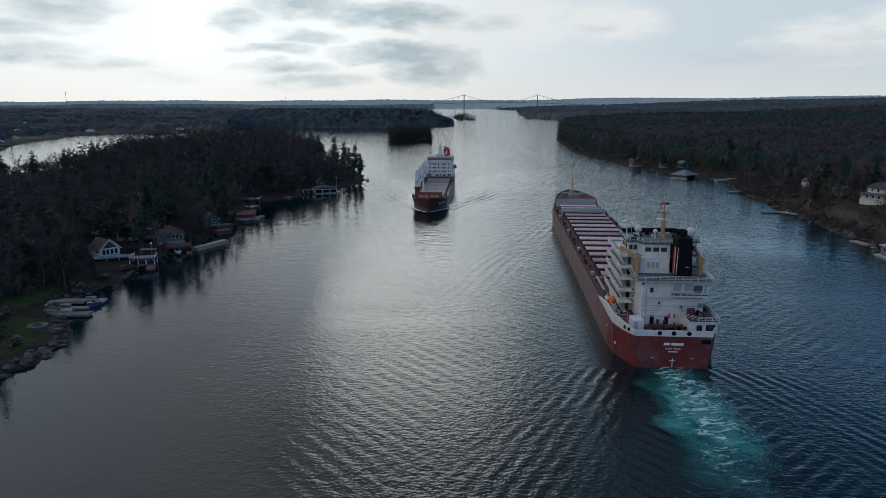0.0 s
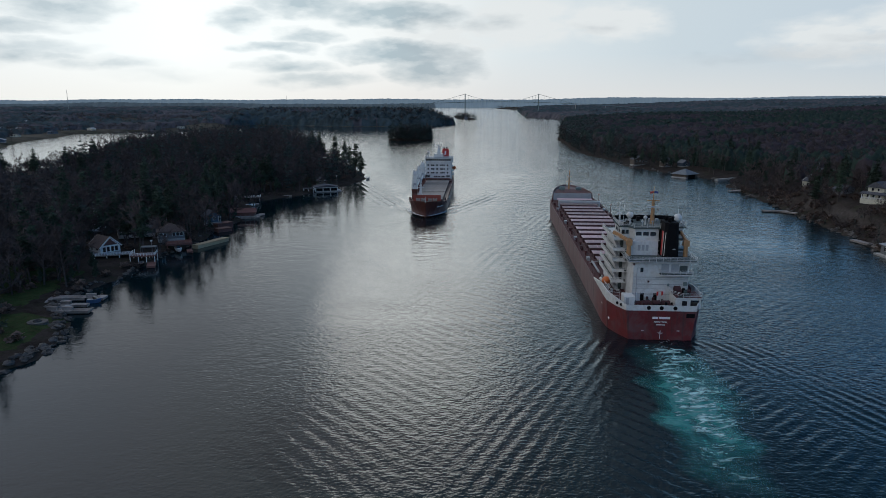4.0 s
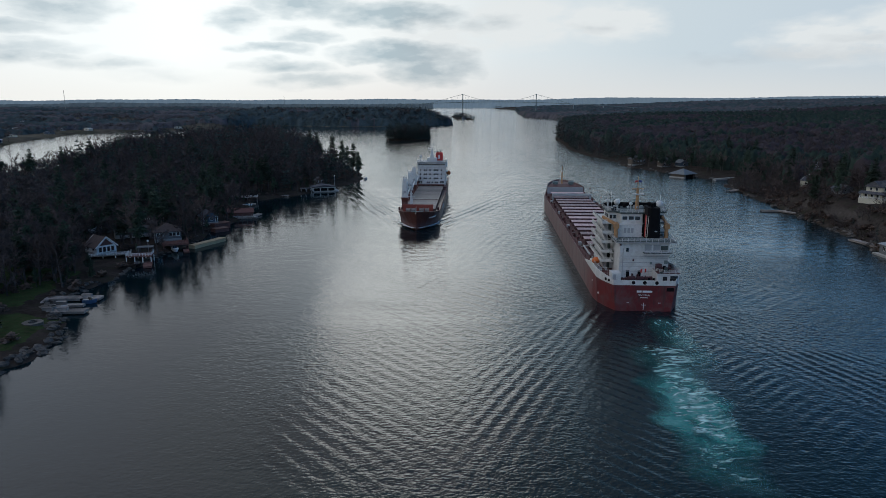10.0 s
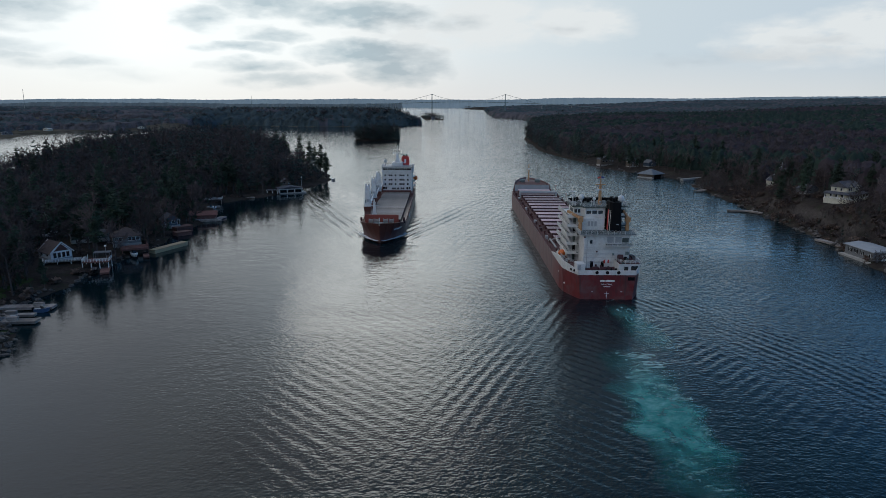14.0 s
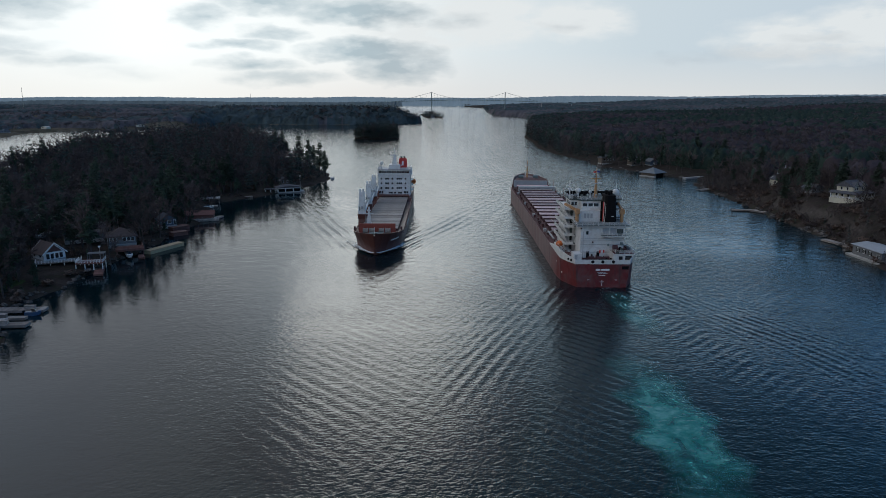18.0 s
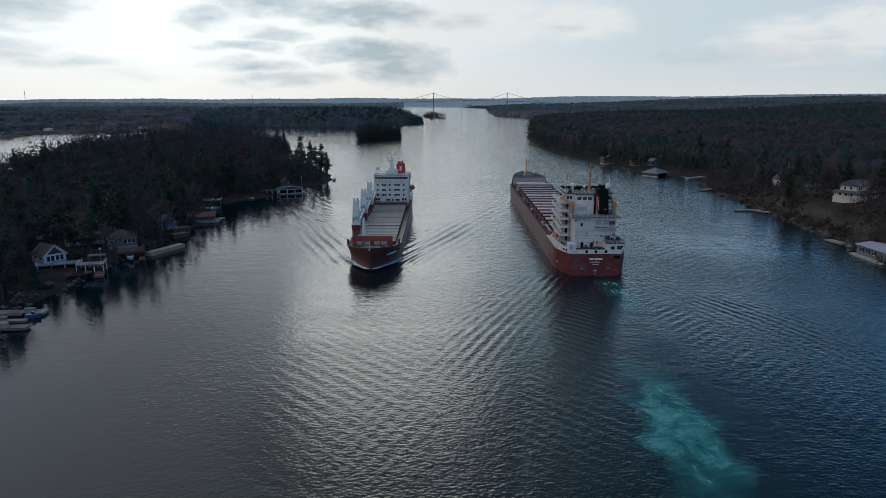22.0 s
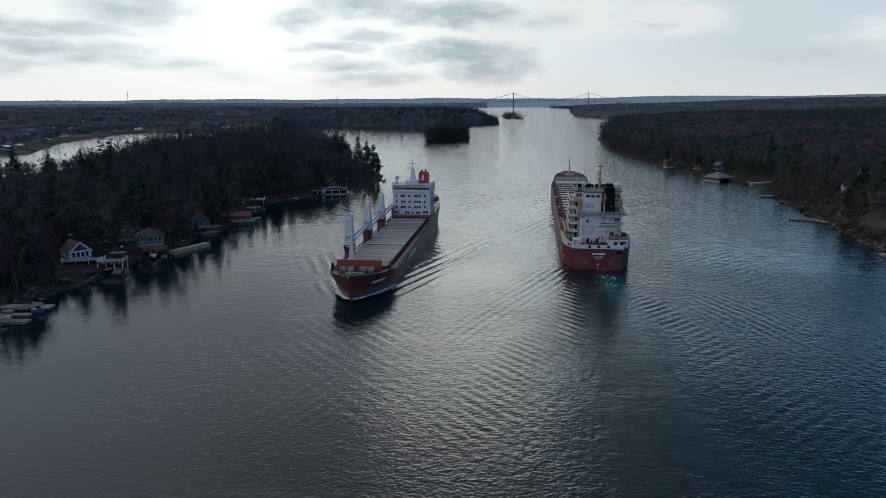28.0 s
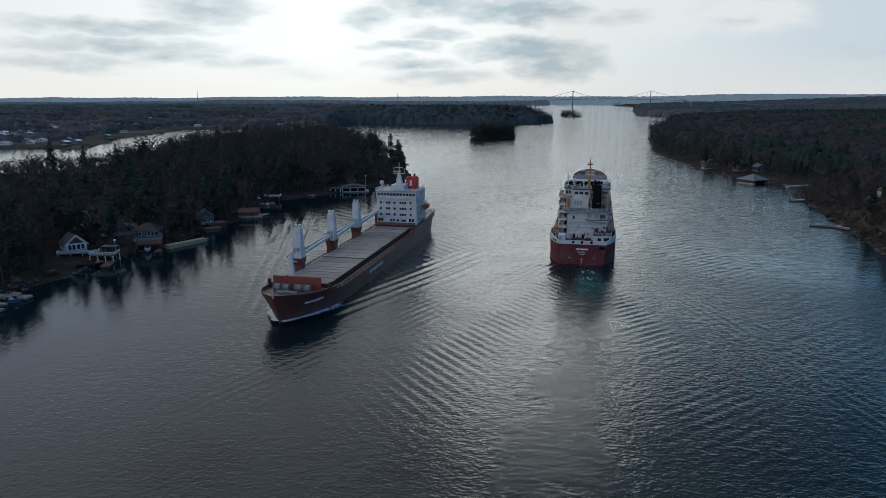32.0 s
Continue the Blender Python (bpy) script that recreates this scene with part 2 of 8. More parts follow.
# ---- materials ----
def paint(name, col, rough=0.6, metal=0.0, var=0.18, scale=0.6, bump=0.0, dirt=None, dirt_amount=0.4, per="", spec=0.5):
    """A weathered surface: two scales of mottling, optional stains and relief."""
    m = bpy.data.materials.new(name)
    m.use_nodes = True
    nt = m.node_tree
    p = nt.nodes["Principled BSDF"]
    tc = nt.nodes.new("ShaderNodeTexCoord")
    v = tc.outputs["Object"]
    a = noise_node(nt, v, scale, 3.0)
    b = noise_node(nt, v, scale * 9.0, 4.0)
    f = math_node(nt, "ADD", math_node(nt, "MULTIPLY", a, 0.6), math_node(nt, "MULTIPLY", b, 0.4))
    lo, hi = [c * (1 - var * 1.6) for c in col], [min(1.0, c * (1 + var * 1.6)) for c in col]
    c = ramp(nt, f, [(0.3, tuple(lo)), (0.7, tuple(hi))])
    if dirt:
        g = noise_node(nt, v, scale * 2.3, 6.0, 0.65, 0.4)
        c = mix_col(nt, math_node(nt, "MULTIPLY", ramp(nt, g, [(0.48, 0.0), (0.68, 1.0)]), dirt_amount), c, dirt)
    if per:
        if per == "object":
            r = nt.nodes.new("ShaderNodeObjectInfo").outputs["Random"]
        else:
            r = nt.nodes.new("ShaderNodeNewGeometry").outputs["Random Per Island"]
        k = math_node(nt, "MULTIPLY_ADD", r, 0.8, 0.6)
        cc = nt.nodes.new("ShaderNodeCombineXYZ")
        for i in range(3):
            link(nt, k, cc.inputs[i])
        c = mix_col(nt, 1.0, c, cc.outputs[0], "MULTIPLY")
    link(nt, c, p.inputs["Base Color"])
    p.inputs["Roughness"].default_value = rough
    p.inputs["Metallic"].default_value = metal
    p.inputs["Specular IOR Level"].default_value = spec
    if bump:
        bn = nt.nodes.new("ShaderNodeBump")
        bn.inputs["Strength"].default_value = bump
        bn.inputs["Distance"].default_value = 0.3
        link(nt, b, bn.inputs["Height"])
        link(nt, bn.outputs[0], p.inputs["Normal"])
    return m


def water_bump(nt, vec, p, strength=1.0):
    """Wind ripples at three sizes, calmer in the lee of the wooded shore and up the narrows."""
    mp = nt.nodes.new("ShaderNodeMapping")
    mp.inputs["Scale"].default_value = (1.0, 1.35, 1.0)
    mp.inputs["Rotation"].default_value = (0, 0, radians(14))
    link(nt, vec, mp.inputs["Vector"])
    v = mp.outputs[0]
    h1 = noise_node(nt, v, 1.15, 2.0, 0.5, 0.3)
    h3 = noise_node(nt, v, 0.42, 2.0, 0.5, 0.6)
    h2 = noise_node(nt, v, 0.10, 3.0, 0.5, 0.5)
    h4 = noise_node(nt, v, 0.20, 2.0, 0.5, 0.5)
    sp = nt.nodes.new("ShaderNodeSeparateXYZ")
    link(nt, vec, sp.inputs[0])
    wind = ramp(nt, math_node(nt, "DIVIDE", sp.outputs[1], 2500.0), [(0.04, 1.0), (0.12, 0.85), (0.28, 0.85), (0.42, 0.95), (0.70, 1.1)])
    off_shore = math_node(nt, "MULTIPLY_ADD", math_node(nt, "MINIMUM", sp.outputs[1], 520.0), -0.222, math_node(nt, "ADD", sp.outputs[0], 129.4))
    lee = ramp(nt, math_node(nt, "DIVIDE", off_shore, 200.0), [(0.0, 0.14), (0.18, 0.26), (0.42, 0.55), (0.75, 1.0)])
    gust = ramp(nt, noise_node(nt, vec, 0.014, 4.0, 0.55, 0.8), [(0.34, 0.40), (0.66, 1.05)])
    fine = math_node(nt, "ADD", h1, math_node(nt, "MULTIPLY", h3, 1.25))
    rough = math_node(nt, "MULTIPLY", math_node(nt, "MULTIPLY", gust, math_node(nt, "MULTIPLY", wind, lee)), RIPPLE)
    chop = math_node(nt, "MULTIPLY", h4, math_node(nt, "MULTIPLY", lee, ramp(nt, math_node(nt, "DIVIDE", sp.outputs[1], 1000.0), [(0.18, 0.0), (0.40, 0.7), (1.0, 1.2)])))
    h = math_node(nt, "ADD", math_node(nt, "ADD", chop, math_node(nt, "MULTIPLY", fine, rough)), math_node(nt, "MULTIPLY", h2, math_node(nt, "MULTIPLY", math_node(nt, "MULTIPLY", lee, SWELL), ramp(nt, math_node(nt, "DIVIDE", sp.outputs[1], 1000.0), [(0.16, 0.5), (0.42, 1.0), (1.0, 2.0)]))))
    bn = nt.nodes.new("ShaderNodeBump")
    bn.inputs["Strength"].default_value = strength
    bn.inputs["Distance"].default_value = 1.0
    link(nt, h, bn.inputs["Height"])
    link(nt, bn.outputs[0], p.inputs["Normal"])


RIPPLE, SWELL = 0.165, 0.20


def make_water_mat():
    m = bpy.data.materials.new("river_water")
    m.use_nodes = True
    nt = m.node_tree
    p = nt.nodes["Principled BSDF"]
    g = nt.nodes.new("ShaderNodeNewGeometry")
    n = noise_node(nt, g.outputs["Position"], 0.02, 3.0)
    link(nt, ramp(nt, n, [(0.3, (0.0018, 0.0095, 0.0135)), (0.7, (0.003, 0.0145, 0.019))]), p.inputs["Base Color"])
    p.inputs["Roughness"].default_value = 0.05
    p.inputs["IOR"].default_value = 1.333
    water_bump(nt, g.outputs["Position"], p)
    return m


WATER = make_water_mat()
ROCK = paint("granite_rock", (0.095, 0.083, 0.073), 0.85, var=0.35, scale=0.35, bump=0.6, dirt=(0.05, 0.045, 0.04), dirt_amount=0.6, per="object")
LAWN = paint("lawn", (0.038, 0.060, 0.022), 1.0, var=0.35, scale=0.3, bump=0.3, dirt=(0.070, 0.055, 0.03), dirt_amount=0.6, spec=0.05)
BARK = paint("bark", (0.085, 0.068, 0.062), 0.95, var=0.3, scale=1.5, bump=0.3)
TWIG = paint("bare_twigs", (0.088, 0.066, 0.060), 0.95, var=0.25, scale=0.3, per="object")
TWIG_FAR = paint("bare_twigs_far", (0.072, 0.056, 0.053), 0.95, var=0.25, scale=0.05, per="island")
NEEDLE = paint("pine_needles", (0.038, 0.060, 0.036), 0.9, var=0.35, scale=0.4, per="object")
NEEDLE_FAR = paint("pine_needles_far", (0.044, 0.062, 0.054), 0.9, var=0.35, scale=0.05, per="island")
SHRUB = paint("dry_shrub", (0.11, 0.074, 0.058), 0.95, var=0.35, scale=0.5, per="object")
WHITE = paint("white_paint", (0.74, 0.75, 0.74), 0.5, var=0.06, scale=0.5, dirt=(0.42, 0.36, 0.30), dirt_amount=0.22)
CREAM = paint("cream_siding", (0.62, 0.58, 0.46), 0.6, var=0.08, scale=0.8, dirt=(0.4, 0.36, 0.28), dirt_amount=0.25)
GREYSIDE = paint("grey_siding", (0.14, 0.145, 0.15), 0.7, var=0.12, scale=0.8, dirt=(0.2, 0.2, 0.2), dirt_amount=0.3)
BLUESIDE = paint("blue_siding", (0.06, 0.09, 0.13), 0.7, var=0.12, scale=0.8)
GLASS = paint("window_glass", (0.015, 0.018, 0.022), 0.08, var=0.1, scale=0.5, spec=0.8)
SHINGLE = paint("dark_shingles", (0.085, 0.085, 0.095), 0.9, var=0.25, scale=1.2, bump=0.3)
REDROOF = paint("red_brown_roof", (0.13, 0.048, 0.040), 0.8, var=0.2, scale=1.0, bump=0.2)
DECKWOOD = paint("weathered_deck_boards", (0.26, 0.225, 0.20), 0.85, var=0.22, scale=0.9, bump=0.2, per="object")
REDWOOD = paint("red_stained_boards", (0.15, 0.066, 0.052), 0.8, var=0.2, scale=0.9, per="object")
YELLOWWOOD = paint("pale_yellow_boards", (0.40, 0.30, 0.18), 0.75, var=0.1, scale=0.9, per="object")
CONCRETE = paint("concrete", (0.36, 0.35, 0.33), 0.85, var=0.15, scale=0.5, bump=0.2, dirt=(0.16, 0.15, 0.13))
STEEL = paint("painted_green_steel", (0.16, 0.20, 0.19), 0.5, var=0.12, scale=0.2)
GRAVEL = paint("gravel", (0.13, 0.115, 0.10), 0.95, var=0.25, scale=2.0)
TANWALL = paint("brown_boards", (0.12, 0.095, 0.075), 0.8, var=0.2, scale=0.8)
BROWNROOF = paint("brown_shingles", (0.095, 0.068, 0.060), 0.9, var=0.25, scale=1.2, bump=0.3)
SLATE = paint("grey_metal_roof", (0.15, 0.165, 0.175), 0.6, var=0.15, scale=0.8)


# ---- mesh building ----
class Geo:
    """Collects plain geometry for one mesh."""

    def __init__(self):
        self.v, self.f = [], []

    def add(self, verts, faces):
        k = len(self.v)
        self.v.extend(tuple(p) for p in verts)
        self.f.extend(tuple(i + k for i in f) for f in faces)
        return self

    def box(self, x0, x1, y0, y1, z0, z1, m=None):
        vs = [Vector((x, y, z)) for x in (x0, x1) for y in (y0, y1) for z in (z0, z1)]
        if m:
            vs = [m @ p for p in vs]
        return self.add(vs, [(0, 1, 3, 2), (4, 6, 7, 5), (0, 4, 5, 1), (2, 3, 7, 6), (0, 2, 6, 4), (1, 5, 7, 3)])

    def prism(self, outline, z0, z1, top=None):
        """An upright prism over a closed outline; top: another outline for its upper rim."""
        n = len(outline)
        top = top or outline
        vs = [(x, y, z0) for x, y in outline] + [(x, y, z1) for x, y in top]
        fs = [tuple(reversed(range(n))), tuple(range(n, 2 * n))] + [(i, (i + 1) % n, n + (i + 1) % n, n + i) for i in range(n)]
        return self.add(vs, fs)

    def tube(self, a, b, r0, r1=None, n=6):
        a, b = Vector(a), Vector(b)
        r1 = r0 if r1 is None else r1
        ax = (b - a).normalized()
        u = ax.orthogonal().normalized()
        w = ax.cross(u)
        ring = [u * math.cos(2 * math.pi * i / n) + w * math.sin(2 * math.pi * i / n) for i in range(n)]
        vs = [a + p * r0 for p in ring] + [b + p * r1 for p in ring]
        fs = [(i, (i + 1) % n, n + (i + 1) % n, n + i) for i in range(n)] + [tuple(reversed(range(n))), tuple(range(n, 2 * n))]
        return self.add(vs, fs)

    def beam(self, a, b, w, h):
        """A square bar from a to b, w wide and h high."""
        a, b = Vector(a), Vector(b)
        ax = (b - a).normalized()
        side = ax.cross(Vector((0, 0, 1)))
        side = side.normalized() if side.length > 1e-4 else Vector((1, 0, 0))
        up = side.cross(ax).normalized()
        vs = [p + side * (sx * w / 2) + up * (sz * h / 2) for p in (a, b) for sx in (-1, 1) for sz in (-1, 1)]
        return self.add(vs, [(0, 1, 3, 2), (4, 6, 7, 5), (0, 4, 5, 1), (2, 3, 7, 6), (0, 2, 6, 4), (1, 5, 7, 3)])

    def ball(self, c, r, n=10, sz=1.0):
        vs, fs = [], []
        for j in range(n // 2 + 1):
            t = math.pi * j / (n // 2)
            for i in range(n):
                a = 2 * math.pi * i / n
                vs.append((c[0] + r * math.sin(t) * math.cos(a), c[1] + r * math.sin(t) * math.sin(a), c[2] + r * sz * math.cos(t)))
        for j in range(n // 2):
            for i in range(n):
                fs.append((j * n + i, (j + 1) * n + i, (j + 1) * n + (i + 1) % n, j * n + (i + 1) % n))
        return self.add(vs, fs)

    def loft(self, rows, closed=False, caps=False):
        """A skin over rows of points, each row with the same number of points."""
        n = len(rows[0])
        vs = [p for row in rows for p in row]
        fs = []
        for j in range(len(rows) - 1):
            for i in range(n if closed else n - 1):
                k = (i + 1) % n
                fs.append((j * n + i, j * n + k, (j + 1) * n + k, (j + 1) * n + i))
        if caps:
            fs.append(tuple(reversed(range(n))))
            fs.append(tuple((len(rows) - 1) * n + i for i in range(n)))
        return self.add(vs, fs)

    def mesh(self, name):
        me = bpy.data.meshes.new(name)
        me.from_pydata(self.v, [], self.f)
        me.update()
        return me


def np_mesh(name, V, F):
    """A mesh from arrays of vertices and triangles."""
    me = bpy.data.meshes.new(name)
    me.vertices.add(len(V))
    me.vertices.foreach_set("co", np.ascontiguousarray(V, dtype=np.float32).ravel())
    me.loops.add(F.size)
    me.loops.foreach_set("vertex_index", np.ascontiguousarray(F, dtype=np.int32).ravel())
    me.polygons.add(len(F))
    me.polygons.foreach_set("loop_start", np.arange(0, F.size, F.shape[1], dtype=np.int32))
    me.update(calc_edges=True)
    return me


def part(name, g, material, parent=None, label="", smooth=False, loc=None):
    """One mesh object under a thing, or at top level."""
    me = g.mesh(name) if isinstance(g, Geo) else g
    if not me.materials:
        me.materials.append(material)
    if smooth:
        me.shade_smooth()
    ob = new(name, me)
    if parent:
        ob.parent = parent
    if loc:
        ob.location = loc
    if label:
        ob["label"] = label
    return ob


def thing(name, m, label, category, group="", kind=""):
    ob = new(name)
    ob.matrix_basis = m
    ob.empty_display_size = 0.5
    return tagged(ob, label, category, group, kind)


# ---- water and land ----
def ripple_sheet():
    g = Geo()
    g.add([(-5200, -1500, 0), (5600, -1500, 0), (5600, 5200, 0), (-5200, 5200, 0)], [(0, 1, 2, 3)])
    return part("water", g, WATER)


tagged(ripple_sheet(), "wide rippled grey-blue river reflecting the cloudy sky", "water", kind="structure")


def seg_dist(px, py, poly):
    """Distance to the outline, positive inside."""
    n = len(poly)
    best = np.full(px.shape, 1e18)
    inside = np.zeros(px.shape, bool)
    for i in range(n):
        (ax, ay), (bx, by) = poly[i], poly[(i + 1) % n]
        dx, dy = bx - ax, by - ay
        t = np.clip(((px - ax) * dx + (py - ay) * dy) / (dx * dx + dy * dy), 0, 1)
        best = np.minimum(best, (px - ax - t * dx) ** 2 + (py - ay - t * dy) ** 2)
        cross = ((ay > py) != (by > py)) & (px < (bx - ax) * (py - ay) / (by - ay + 1e-12) + ax)
        inside ^= cross
    d = np.sqrt(best)
    return np.where(inside, d, -d)


def wobble(x, y, s, seed=0.0):
    """Smooth uneven ground, about -1 to 1."""
    return (np.sin(x * s + 1.3 * np.sin(y * s * 0.7 + seed)) + np.sin(y * s * 1.3 + 1.7 * np.sin(x * s * 0.6 + seed * 2)) + 0.6 * np.sin((x + y) * s * 2.3 + seed)) / 2.6


def sstep(a, b, x):
    t = np.clip((x - a) / (b - a), 0, 1)
    return t * t * (3 - 2 * t)


LEFT = [(-400, -700), (-110, -500), (-100, 0), (-94, 80), (-88, 128), (-79, 148), (-79, 164), (-86, 180), (-93, 192), (-90, 214), (-86, 227), (-84, 241), (-83, 255), (-80, 262), (-77, 286), (-74, 308), (-70, 334), (-74, 360),
        (-73, 396), (-56, 418), (-37, 440), (-25, 480), (-17, 506), (-21, 545), (-38, 620), (-62, 690), (-130, 725), (-210, 690), (-270, 600), (-318, 505), (-430, 440), (-700, 385), (-1100, 340), (-2500, 320), (-2500, -700)]
RIGHT = [(420, -700), (230, -500), (165, 0), (168, 120), (174, 205), (184, 240), (193, 268), (196, 295), (201, 326), (208, 355), (210, 375), (219, 421), (222, 445), (246, 486), (226, 498), (222, 527), (206, 575), (202, 595), (208, 628), (203, 700),
         (205, 790), (225, 900), (244, 1030), (294, 1220), (356, 1480), (425, 1750), (478, 2050), (424, 2230), (446, 2340), (498, 2713), (690, 3883), (640, 4350), (760, 4900), (5000, 4900), (5000, -700)]
ISLE = [(146, 1590), (110, 1540), (20, 1515), (-83, 1506), (-200, 1560), (-290, 1575), (-330, 1440), (-395, 1290), (-480, 1330), (-700, 1350), (-1100, 1300), (-3500, 1200), (-3500, 4900), (-1100, 4900), (-700, 3600), (-480, 2900), (-150, 2400), (60, 1900), (130, 1680)]
ISLET = [(-3, 1016), (10, 996), (35, 986), (56, 990), (62, 1010), (52, 1040), (20, 1052), (0, 1040)]
TOWER_ISLE = [(197, 2040), (205, 2032), (232, 2028), (250, 2036), (254, 2400), (240, 2440), (215, 2430), (196, 2100)]
FAR_ISLE = [(70, 2500), (120, 2480), (180, 2560), (160, 2760), (60, 2900), (-20, 2750)]
BAY = [(-440, 1300), (-506, 1213), (-495, 1116), (-481, 960), (-443, 843), (-425, 800), (-410, 760), (-480, 765), (-620, 740), (-1000, 690), (-3500, 640), (-3500, 1400), (-700, 1400)]


def ground_height(x, y, which):
    """Height of the land at arrays x, y."""
    x, y = np.asarray(x, float), np.asarray(y, float)
    poly = {"left": LEFT, "right": RIGHT, "isle": ISLE, "islet": ISLET, "tower": TOWER_ISLE, "far": FAR_ISLE, "bay": BAY}[which]
    d = seg_dist(x, y, poly) + 2.0 * wobble(x, y, 0.21, 1.0) * (1 if which in ("left", "right") else 0)
    z = -1.6 + 2.4 * sstep(-4, 3, d)
    if which == "left":
        z = z + 1.0 * sstep(2, 10, d) + 3.4 * sstep(10, 60, d) + 1.0 * wobble(x, y, 0.05) * sstep(15, 60, d)
        z = z + 9.0 * np.exp(-((x + 125) / 95) ** 2 - ((y - 610) / 95) ** 2) * sstep(6, 50, d)
    elif which == "right":
        cliff = sstep(232, 262, y) * (1 - sstep(350, 385, y))
        z = z + (1.0 + 8.0 * cliff) * sstep(2, 16, d) + (4.0 + 1.0 * cliff) * sstep(10, 60, d) + 7.0 * sstep(40, 260, d) + 35 * sstep(200, 1600, d) + wobble(x, y, 0.06, 2.0) * sstep(10, 40, d) + 5 * wobble(x, y, 0.006, 2.0) * sstep(150, 700, d)
    elif which == "isle":
        z = z + 2.0 * sstep(2, 30, d) + 16 * sstep(3, 60, d) * sstep(-430, -300, x) * (1 - sstep(1900, 2250, y)) + 22 * sstep(900, 3400, d) + 1.5 * wobble(x, y, 0.01) * sstep(30, 200, d)
    else:
        z = z + 2.5 * sstep(1, 14, d)
    if which == "bay":
        # winding inlets and marsh channels
        creek = np.abs(np.sin(y * 0.021 + 1.6 * np.sin(x * 0.0062) + 0.5 * np.sin(x * 0.021)))
        z = z - 5.2 * (1 - sstep(0.16, 0.34, creek)) * sstep(-0.5, 0.1, wobble(x, y, 0.013, 6.0))
    return z


def land(which, x0, x1, y0, y1, nx, ny, material, label, xs=None, ys=None):
    xs = np.linspace(x0, x1, nx) if xs is None else xs
    ys = np.linspace(y0, y1, ny) if ys is None else ys
    X, Y = np.meshgrid(xs, ys)
    Z = ground_height(X, Y, which)
    V = np.stack([X, Y, Z], -1).reshape(-1, 3)
    nx, ny = len(xs), len(ys)
    i = np.arange(nx * ny).reshape(ny, nx)
    F = np.stack([i[:-1, :-1], i[:-1, 1:], i[1:, 1:], i[1:, :-1]], -1).reshape(-1, 4)
    keep = (Z.reshape(-1)[F] > -1.55).any(1)
    me = np_mesh("ground", V, F[keep])
    me.shade_smooth()
    ob = part("ground", me, material)
    return tagged(ob, label, "ground", kind="structure")


def ground_mat():
    """Litter on the flat, bare rock where it is steep or at the water's edge."""
    m = paint("wooded_bank", (0.046, 0.036, 0.031), 1.0, var=0.4, scale=0.12, bump=0.5, dirt=(0.035, 0.040, 0.022), dirt_amount=0.7, spec=0.05)
    nt = m.node_tree
    p = nt.nodes["Principled BSDF"]
    src = p.inputs["Base Color"].links[0].from_socket
    g = nt.nodes.new("ShaderNodeNewGeometry")
    s = nt.nodes.new("ShaderNodeSeparateXYZ")
    link(nt, g.outputs["Position"], s.inputs[0])
    n = noise_node(nt, g.outputs["Position"], 0.35, 5.0, 0.6)
    hgt = math_node(nt, "ADD", s.outputs[2], math_node(nt, "MULTIPLY", n, 3.0))
    s2 = nt.nodes.new("ShaderNodeSeparateXYZ")
    link(nt, g.outputs["Normal"], s2.inputs[0])
    steep = ramp(nt, math_node(nt, "ADD", s2.outputs[2], math_node(nt, "MULTIPLY", n, 0.2)), [(0.78, 1.0), (0.95, 0.0)])
    rock = math_node(nt, "MAXIMUM", ramp(nt, hgt, [(0.0, 1.0), (1.0, 0.0)]), steep)
    rockc = ramp(nt, noise_node(nt, g.outputs["Position"], 0.8, 6.0, 0.65), [(0.3, (0.05, 0.043, 0.038)), (0.7, (0.115, 0.098, 0.087))])
    link(nt, mix_col(nt, rock, src, rockc), p.inputs["Base Color"])
    return m


BANK = ground_mat()
FIELD = paint("far_fields", (0.095, 0.082, 0.060), 1.0, var=0.4, scale=0.008, dirt=(0.045, 0.05, 0.03), dirt_amount=0.8, spec=0.05)
ln = lambda a, b, n: np.linspace(a, b, n)
land("left", 0, 0, 0, 0, 0, 0, BANK, "low wooded shore with brown leaf litter and granite edge", xs=np.concatenate([ln(-2500, -260, 40), ln(-250, -10, 97)]), ys=np.concatenate([ln(-700, 90, 30), ln(100, 560, 185), ln(568, 760, 30)]))
land("right", 0, 0, 0, 0, 0, 0, BANK, "rocky wooded river bank rising to forested hills", xs=np.concatenate([ln(150, 330, 73), ln(340, 1000, 45), ln(1050, 5000, 50)]), ys=np.concatenate([ln(-700, 150, 20), ln(160, 640, 180), ln(660, 2000, 70), ln(2050, 4900, 60)]))
land("isle", -3500, 220, 1180, 4900, 190, 190, FIELD, "flat far land with fields, woods and houses")
land("islet", -20, 80, 970, 1070, 41, 41, BANK, "small rocky islet")
land("tower", 180, 270, 2010, 2460, 31, 91, BANK, "narrow wooded island under the bridge tower")
land("far", -40, 200, 2460, 2920, 41, 61, BANK, "far low wooded island")
land("bay", -1700, -395, 640, 1400, 261, 191, FIELD, "flat marshy land with cottages round the bay")


# ---- trees ----
def gz(x, y, which):
    return float(ground_height(np.array([x]), np.array([y]), which)[0])


